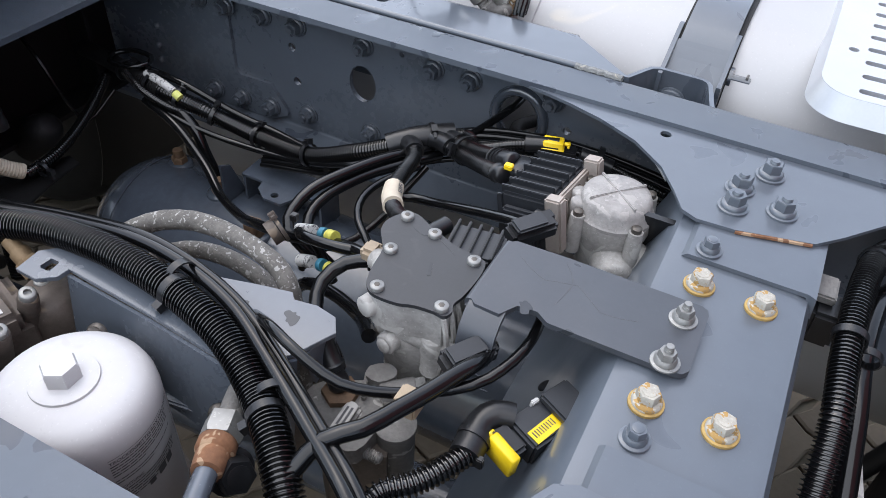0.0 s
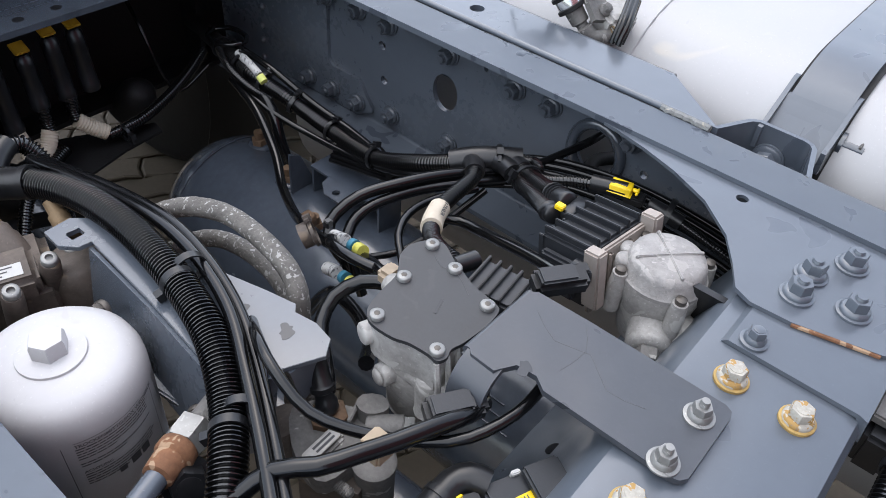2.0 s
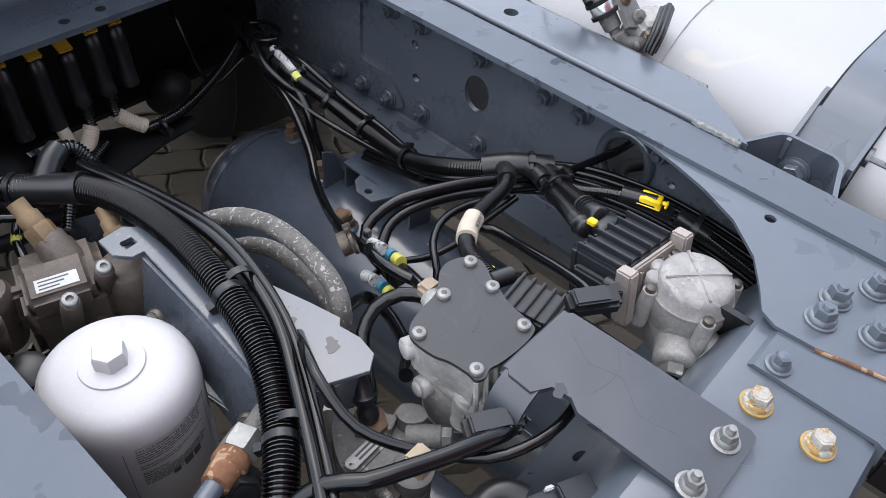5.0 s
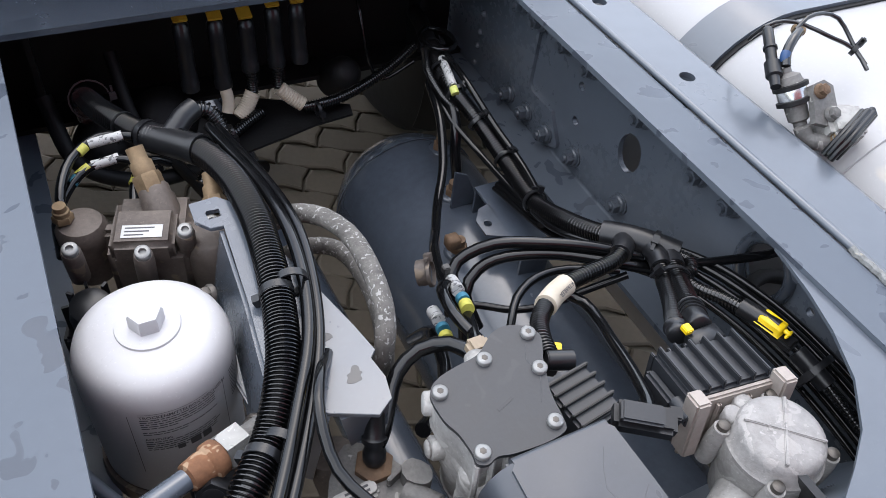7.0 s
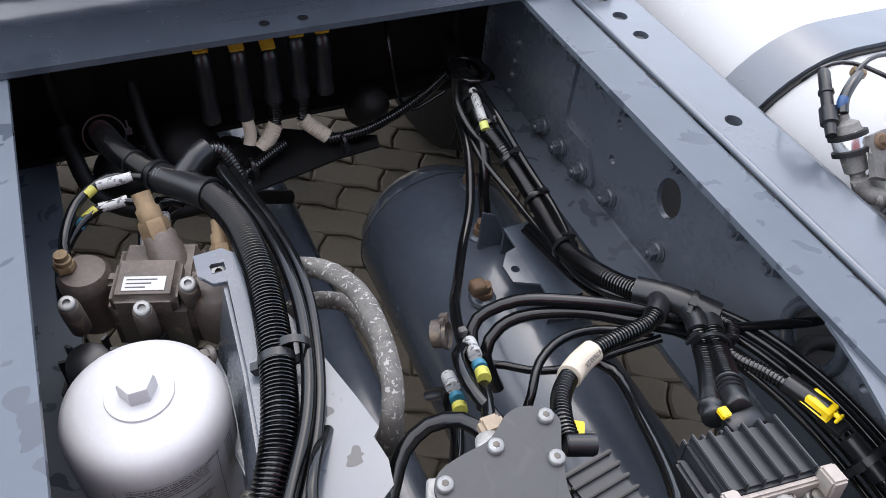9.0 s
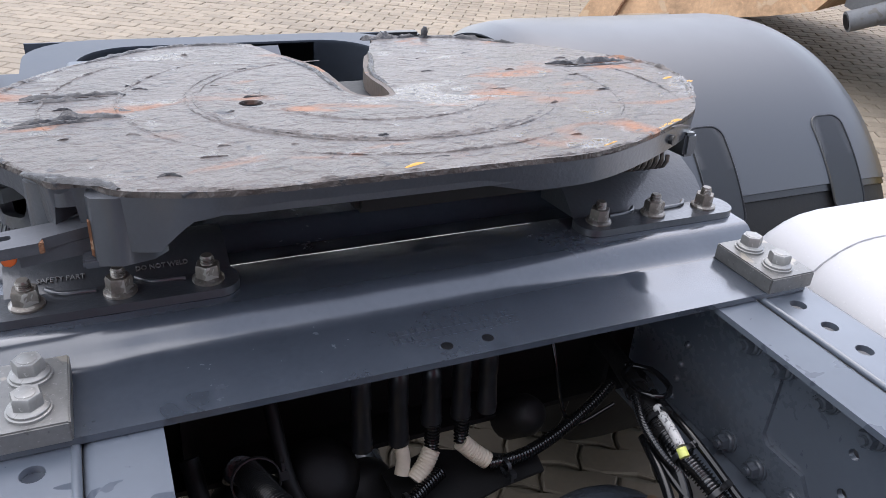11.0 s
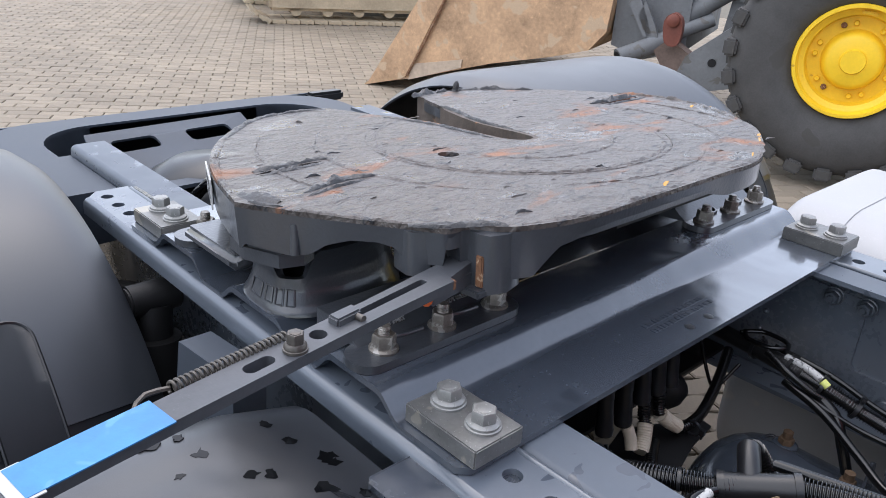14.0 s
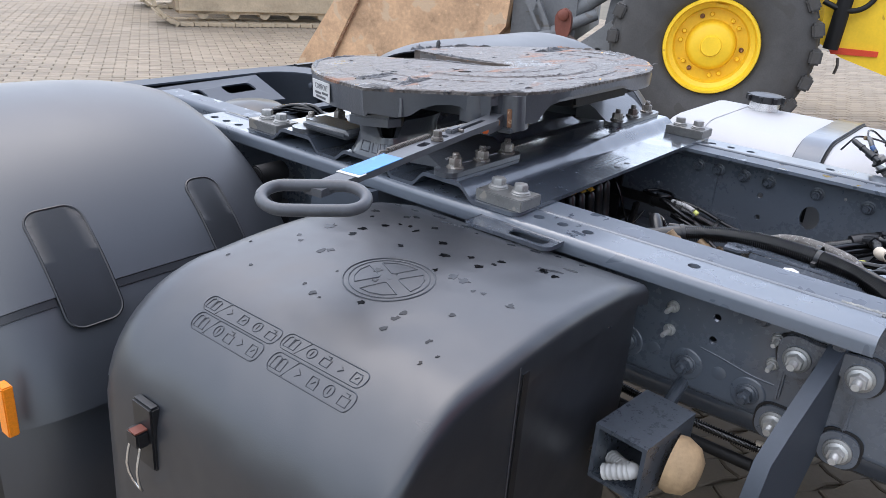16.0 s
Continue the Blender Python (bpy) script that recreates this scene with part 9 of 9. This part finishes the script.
# ---- machines in the yard ----
loader = group_of("wheel_loader", "yellow and grey wheel loader with a rusty bucket", "wheel loader")
HUB = Vector((4.30, 1.465, 0.80))
AXL = Vector((-0.93, -0.36, 0.0)).normalized()
FWD = Vector((-0.36, 0.93, 0.0)).normalized()
LDR = Matrix.Translation((HUB.x, HUB.y, 0)) @ Matrix(((FWD.x, 0, AXL.x, 0), (FWD.y, 0, AXL.y, 0), (0, 1, 0, 0), (0, 0, 0, 1)))  # forward, up, towards the yard


def loader_wheel(f, name="wheel"):
    c = LDR @ Vector((f, HUB.z, 0.0))
    ax = AXL
    fm = frame_of(ax).to_4x4()
    w = part(name, lathe(c - ax * 0.26, ax, [(0.31, 0), (0.60, 0.0), (0.685, 0.04), (0.715, 0.11), (0.715, 0.41), (0.685, 0.48), (0.61, 0.52), (0.53, 0.535), (0.43, 0.525), (0.345, 0.49), (0.322, 0.46), (0.31, 0.26)], 72, ring=True), TYRE, loader, "big dusty black tyre")
    base = box((0.66, -0.052, -0.02), (0.742, 0.052, 0.262), 0.014)
    me = bpy.data.meshes.new("tread_block")
    bmesh.ops.recalc_face_normals(base, faces=base.faces)
    base.to_mesh(me)
    base.free()
    me.materials.append(TYRE)
    for i in range(24):
        for sgn in (1, -1):
            ob = new("tread_block", me)
            ob.parent = w
            ob.matrix_basis = Matrix.Translation(c) @ fm @ pose(0, 0, 0, 0, 0, 360 * (i + (0.5 if sgn < 0 else 0)) / 24) @ (pose(0, 0, 0, 180, 0, 0) if sgn < 0 else Matrix())
    rim = part("rim", lathe(c, ax, [(0.31, 0.05), (0.322, 0.20), (0.336, 0.245), (0.330, 0.262), (0.312, 0.262), (0.307, 0.235), (0.300, 0.20), (0.268, 0.185), (0.262, 0.14), (0.255, 0.125), (0.180, 0.125), (0.172, 0.15), (0.160, 0.195), (0.135, 0.210), (0.075, 0.215), (0.068, 0.235), (0.0001, 0.235)], 56), RIMYELLOW, w, "yellow wheel rim and hub")
    for i in range(12):
        a = radians(30 * i + (8 if i % 2 else -4))
        q = c + ax * 0.124 + fm.to_3x3() @ Vector((0.216 * math.cos(a), 0.216 * math.sin(a), 0))
        part("wheel_nut", lathe(q, ax, [(0.018, 0), (0.018, 0.016), (0.012, 0.026)], 8), RIMYELLOW if i % 4 else RUST, rim)
    part("valve_guard", box((-0.045, -0.292, 0.18), (0.045, -0.272, 0.215), 0.006, m=Matrix.Translation(c) @ fm @ pose(0, 0, 0, 0, 0, 175)), RIMYELLOW, rim)
    return w


loader_wheel(0.0)
bk = bm_new()
prof = [(3.78, 0.0), (3.72, 0.03), (3.10, 1.02), (3.0, 1.5), (2.2, 1.75), (1.72, 1.4), (1.66, 0.95), (1.68, 0.70), (1.80, 0.55), (2.1, 0.46), (2.6, 0.34), (3.3, 0.12)]
add_prism(bk, prof, -3.3, -0.5, m=LDR)
bucket = part("bucket", bevel(bk, 0.012, 2), BUCKET, loader, "bare rust-brown bucket scraped smooth")
part("lip_plate", prism([(3.80, -0.01), (3.74, 0.04), (3.12, 1.04), (2.95, 1.02), (3.38, 0.12), (3.42, 0.10)], -0.5, -0.478, m=LDR, b=0.004), BUCKET, bucket)
part("edge_weld", tube([LDR @ Vector(p) for p in ((3.36, 0.14, -0.476), (3.15, 0.56, -0.476), (2.94, 1.03, -0.476))], 0.012, 6), RUST, bucket)
part("wear_plate", prism([(3.35, 0.10), (3.32, 0.24), (2.85, 0.34), (2.86, 0.27)], -0.5, -0.485, m=LDR, b=0.003), surface("pale_scraped_steel", (0.46, 0.36, 0.27), 0.6, var=0.25, scale=5, fine=40, bump=0.3), bucket)
part("back_plate", prism([(1.66, 1.5), (1.12, 1.5), (1.10, 0.62), (1.40, 0.52), (1.66, 0.60)], -2.4, -0.62, m=LDR, b=0.02), MACHINE, loader)
for fz in ((1.5, 0.98), (1.42, 0.90)):
    part("link_plate", prism([(fz[0], fz[1] + 0.06), (fz[0] - 0.10, fz[1] - 0.12), (fz[0] - 0.16, fz[1] - 0.26), (fz[0] - 0.10, fz[1] - 0.28), (fz[0] + 0.04, fz[1] - 0.05)], -0.55, -0.50, m=LDR, b=0.006), MACHINE, loader)
pv = part("pivot_tube", rod(LDR @ Vector((1.53, 0.55, -0.35)), LDR @ Vector((1.20, 0.70, -0.62)), 0.066, seg=24), MACHINE, loader, "open-ended grey pivot tube")
part("bore", lathe(LDR @ Vector((1.532, 0.549, -0.3485)), LDR.to_3x3() @ Vector((0.73, -0.33, 0.60)), [(0.050, 0), (0.050, 0.003)], 20), BLACK, pv)
part("cross_tube", rod(LDR @ Vector((1.42, 0.62, -0.5)), LDR @ Vector((0.95, 0.86, -0.7)), 0.05, seg=20), MACHINE, loader)
part("red_link", prism(smooth_loop([(1.21, 0.70), (1.12, 0.69), (1.10, 0.80), (1.12, 0.88), (1.18, 0.91), (1.235, 0.85)], 3), -0.42, -0.33, m=LDR, b=0.01), REDMACHINE, loader, "worn red link plate")
part("link_pin", lathe(LDR @ Vector((1.17, 0.86, -0.33)), AXL, [(0.045, 0), (0.045, 0.02), (0.03, 0.03)], 16), REDMACHINE, loader)
part("lift_arm", prism([(1.12, 0.42), (0.92, 0.38), (0.55, 0.48), (-0.3, 1.3), (-0.3, 1.75), (0.30, 1.45), (0.70, 0.92), (1.05, 0.62)], -0.55, -0.36, m=LDR, b=0.015), MACHINE, loader, "thick grey lift arm")
part("arm_hole", lathe(LDR @ Vector((0.86, 0.60, -0.359)), AXL, [(0.03, 0), (0.03, 0.003)], 16), BLACK, loader)
part("hydraulic_cylinder", rod(LDR @ Vector((1.15, 0.86, -0.7)), LDR @ Vector((0.3, 1.5, -0.75)), 0.07, seg=18), MACHINE, loader)
part("lower_lug", prism([(1.30, 0.62), (1.12, 0.36), (1.0, 0.40), (1.0, 0.60), (1.2, 0.72)], -0.62, -0.46, m=LDR, b=0.01), surface("rusty_brown_casting", (0.15, 0.105, 0.085), 0.7, var=0.4, scale=9, fine=60, bump=0.4), loader)
part("lug_bolt", lathe(LDR @ Vector((1.08, 0.46, -0.455)), AXL, [(0.05, 0), (0.05, 0.02), (0.025, 0.03)], 8), DARKBOLT, loader)
part("front_frame", prism([(0.9, 0.5), (0.75, 1.9), (-0.6, 1.9), (-0.6, 0.6)], -1.9, -0.75, m=LDR, b=0.03), MACHINE, loader)
for k in range(3):
    part("frame_rib", box((0.8, 1.0 + 0.16 * k, -0.748), (0.3, 1.05 + 0.16 * k, -0.72), 0.004, m=LDR), MACHINE, loader)
part("yellow_body", prism([(-0.72, 1.9), (-0.78, 0.85), (-0.95, 0.76), (-1.5, 0.60), (-3.2, 0.60), (-3.2, 1.9)], -1.9, -0.35, m=LDR, b=0.03), RIMYELLOW, loader, "yellow painted rear body")
part("red_stripe", prism([(-0.85, 0.83), (-1.2, 0.83), (-1.2, 0.79), (-0.88, 0.78)], -0.352, -0.335, m=LDR), surface("bright_red_stripe", (0.65, 0.06, 0.02), 0.4), loader)
part("black_post", rod(LDR @ Vector((-0.86, 0.82, -0.28)), LDR @ Vector((-0.92, 1.9, -0.28)), 0.055, seg=14), MATTEBLACK, loader)
part("cable", tube([LDR @ Vector((-0.74, 1.15, -0.3)), LDR @ Vector((-0.90, 1.10, -0.25)), LDR @ Vector((-1.05, 1.16, -0.3)), LDR @ Vector((-1.15, 1.4, -0.3))], 0.02, 8), MATTEBLACK, loader)
part("chain", tube([LDR @ Vector((-0.93, 0.76, -0.3)), LDR @ Vector((-0.94, 0.70, -0.3)), LDR @ Vector((-0.93, 0.64, -0.3))], 0.012, 6), DARKBOLT, loader)
loader_wheel(-3.0)

# tracked excavator in the background
exc = group_of("excavator", "dusty steel excavator tracks standing in the yard", "excavator")
EM = Matrix.Translation((5.0, 8.35, 0)) @ pose(0, 0, 0, 0, 0, -24)


def track(y0, x0):
    t = part("track_frame", box((x0 + 0.35, y0 + 0.12, 0.15), (x0 + 3.6, y0 + 0.48, 0.65), 0.04, m=EM), TRACK, exc)
    me = bpy.data.meshes.new("track_shoe")
    b = bm_new()
    add_box(b, (-0.085, 0, -0.02), (0.085, 0.6, 0.02))
    add_box(b, (-0.075, 0, 0.02), (-0.055, 0.6, 0.045))
    add_box(b, (0.0, 0, 0.02), (0.02, 0.6, 0.04))
    bmesh.ops.recalc_face_normals(b, faces=b.faces)
    b.to_mesh(me)
    b.free()
    me.materials.append(TRACK)
    L_, R_ = 3.0, 0.40
    per = 2 * L_ + 2 * math.pi * R_
    n = int(per / 0.18)
    for i in range(n):
        s_ = per * i / n
        if s_ < L_:
            p, a = (s_, 2 * R_), 0
        elif s_ < L_ + math.pi * R_:
            th = (s_ - L_) / R_
            p, a = (L_ + R_ * math.sin(th), R_ + R_ * math.cos(th)), th
        elif s_ < 2 * L_ + math.pi * R_:
            p, a = (L_ - (s_ - L_ - math.pi * R_), 0), math.pi
        else:
            th = (s_ - 2 * L_ - math.pi * R_) / R_ + math.pi
            p, a = (R_ * math.sin(th), R_ + R_ * math.cos(th)), th
        ob = new("track_shoe", me)
        ob.parent = t
        ob.matrix_basis = EM @ Matrix.Translation((x0 + 0.45 + p[0], y0, p[1] + 0.03)) @ Matrix.Rotation(a, 4, "Y")
    for k in range(7):
        part("roller", rod(EM @ Vector((x0 + 0.7 + 0.42 * k, y0 + 0.16, 0.16)), EM @ Vector((x0 + 0.7 + 0.42 * k, y0 + 0.55, 0.16)), 0.075, seg=16), TRACK, t)
    return t


track(0.0, -0.9)
track(2.0, -0.9)
part("undercarriage", box((0.3, 0.5, 0.45), (2.2, 2.1, 0.9), 0.05, m=EM), MATTEBLACK, exc)
part("house", box((-0.4, 0.0, 1.0), (2.8, 2.6, 2.2), 0.08, m=EM), RIMYELLOW, exc)

# ---- single paving stones, the nearest of the yard and those between the rails ----
def single_pavers(places, a, b, gap, zig, material):
    ha, hb = a / 2 - gap / 2, b / 2 - gap / 2
    if zig:
        q = ha / 2
        out = [(-ha, -hb), (-q, -hb - zig), (0, -hb), (q, -hb + zig), (ha, -hb), (ha - zig, 0), (ha, hb), (q, hb + zig), (0, hb), (-q, hb - zig), (-ha, hb), (-ha - zig, 0)]
    else:
        out = [(-ha, -hb), (ha, -hb), (ha, hb), (-ha, hb)]
    verts, faces, m = [], [], len(out)
    for sc, dz in ((1.0, -0.03), (1.0, -0.004), (1 - 0.012 / b, 0.0)):
        verts += [(p * (1 - (1 - sc) * b / a), w * sc, dz) for p, w in out]
    for lv in range(2):
        faces += [(lv * m + i, lv * m + (i + 1) % m, (lv + 1) * m + (i + 1) % m, (lv + 1) * m + i) for i in range(m)]
    faces.append(tuple(2 * m + i for i in range(m)))
    me = bpy.data.meshes.new("paving_stone")
    me.from_pydata(verts, [], faces)
    me.materials.append(material)
    for x, y, z, ta, tb, turn in places:
        ob = new("paving_stone", me)
        ob.parent = ground
        ob.matrix_basis = pose(x, y, z, math.degrees(tb), -math.degrees(ta), turn)


# the stones between the rails carry the same painted shade
single_pavers(UNDER_SINGLE, 0.20, 0.10, 0.007, 0.009, paver_material("dirty_shaded_paver_single", 0.42, True, tone=(0.29, 0.232, 0.168)))
single_pavers(YARD_SINGLE, 0.21, 0.105, 0.006, 0.0, paver_material("concrete_paver_single", 1.0, True))
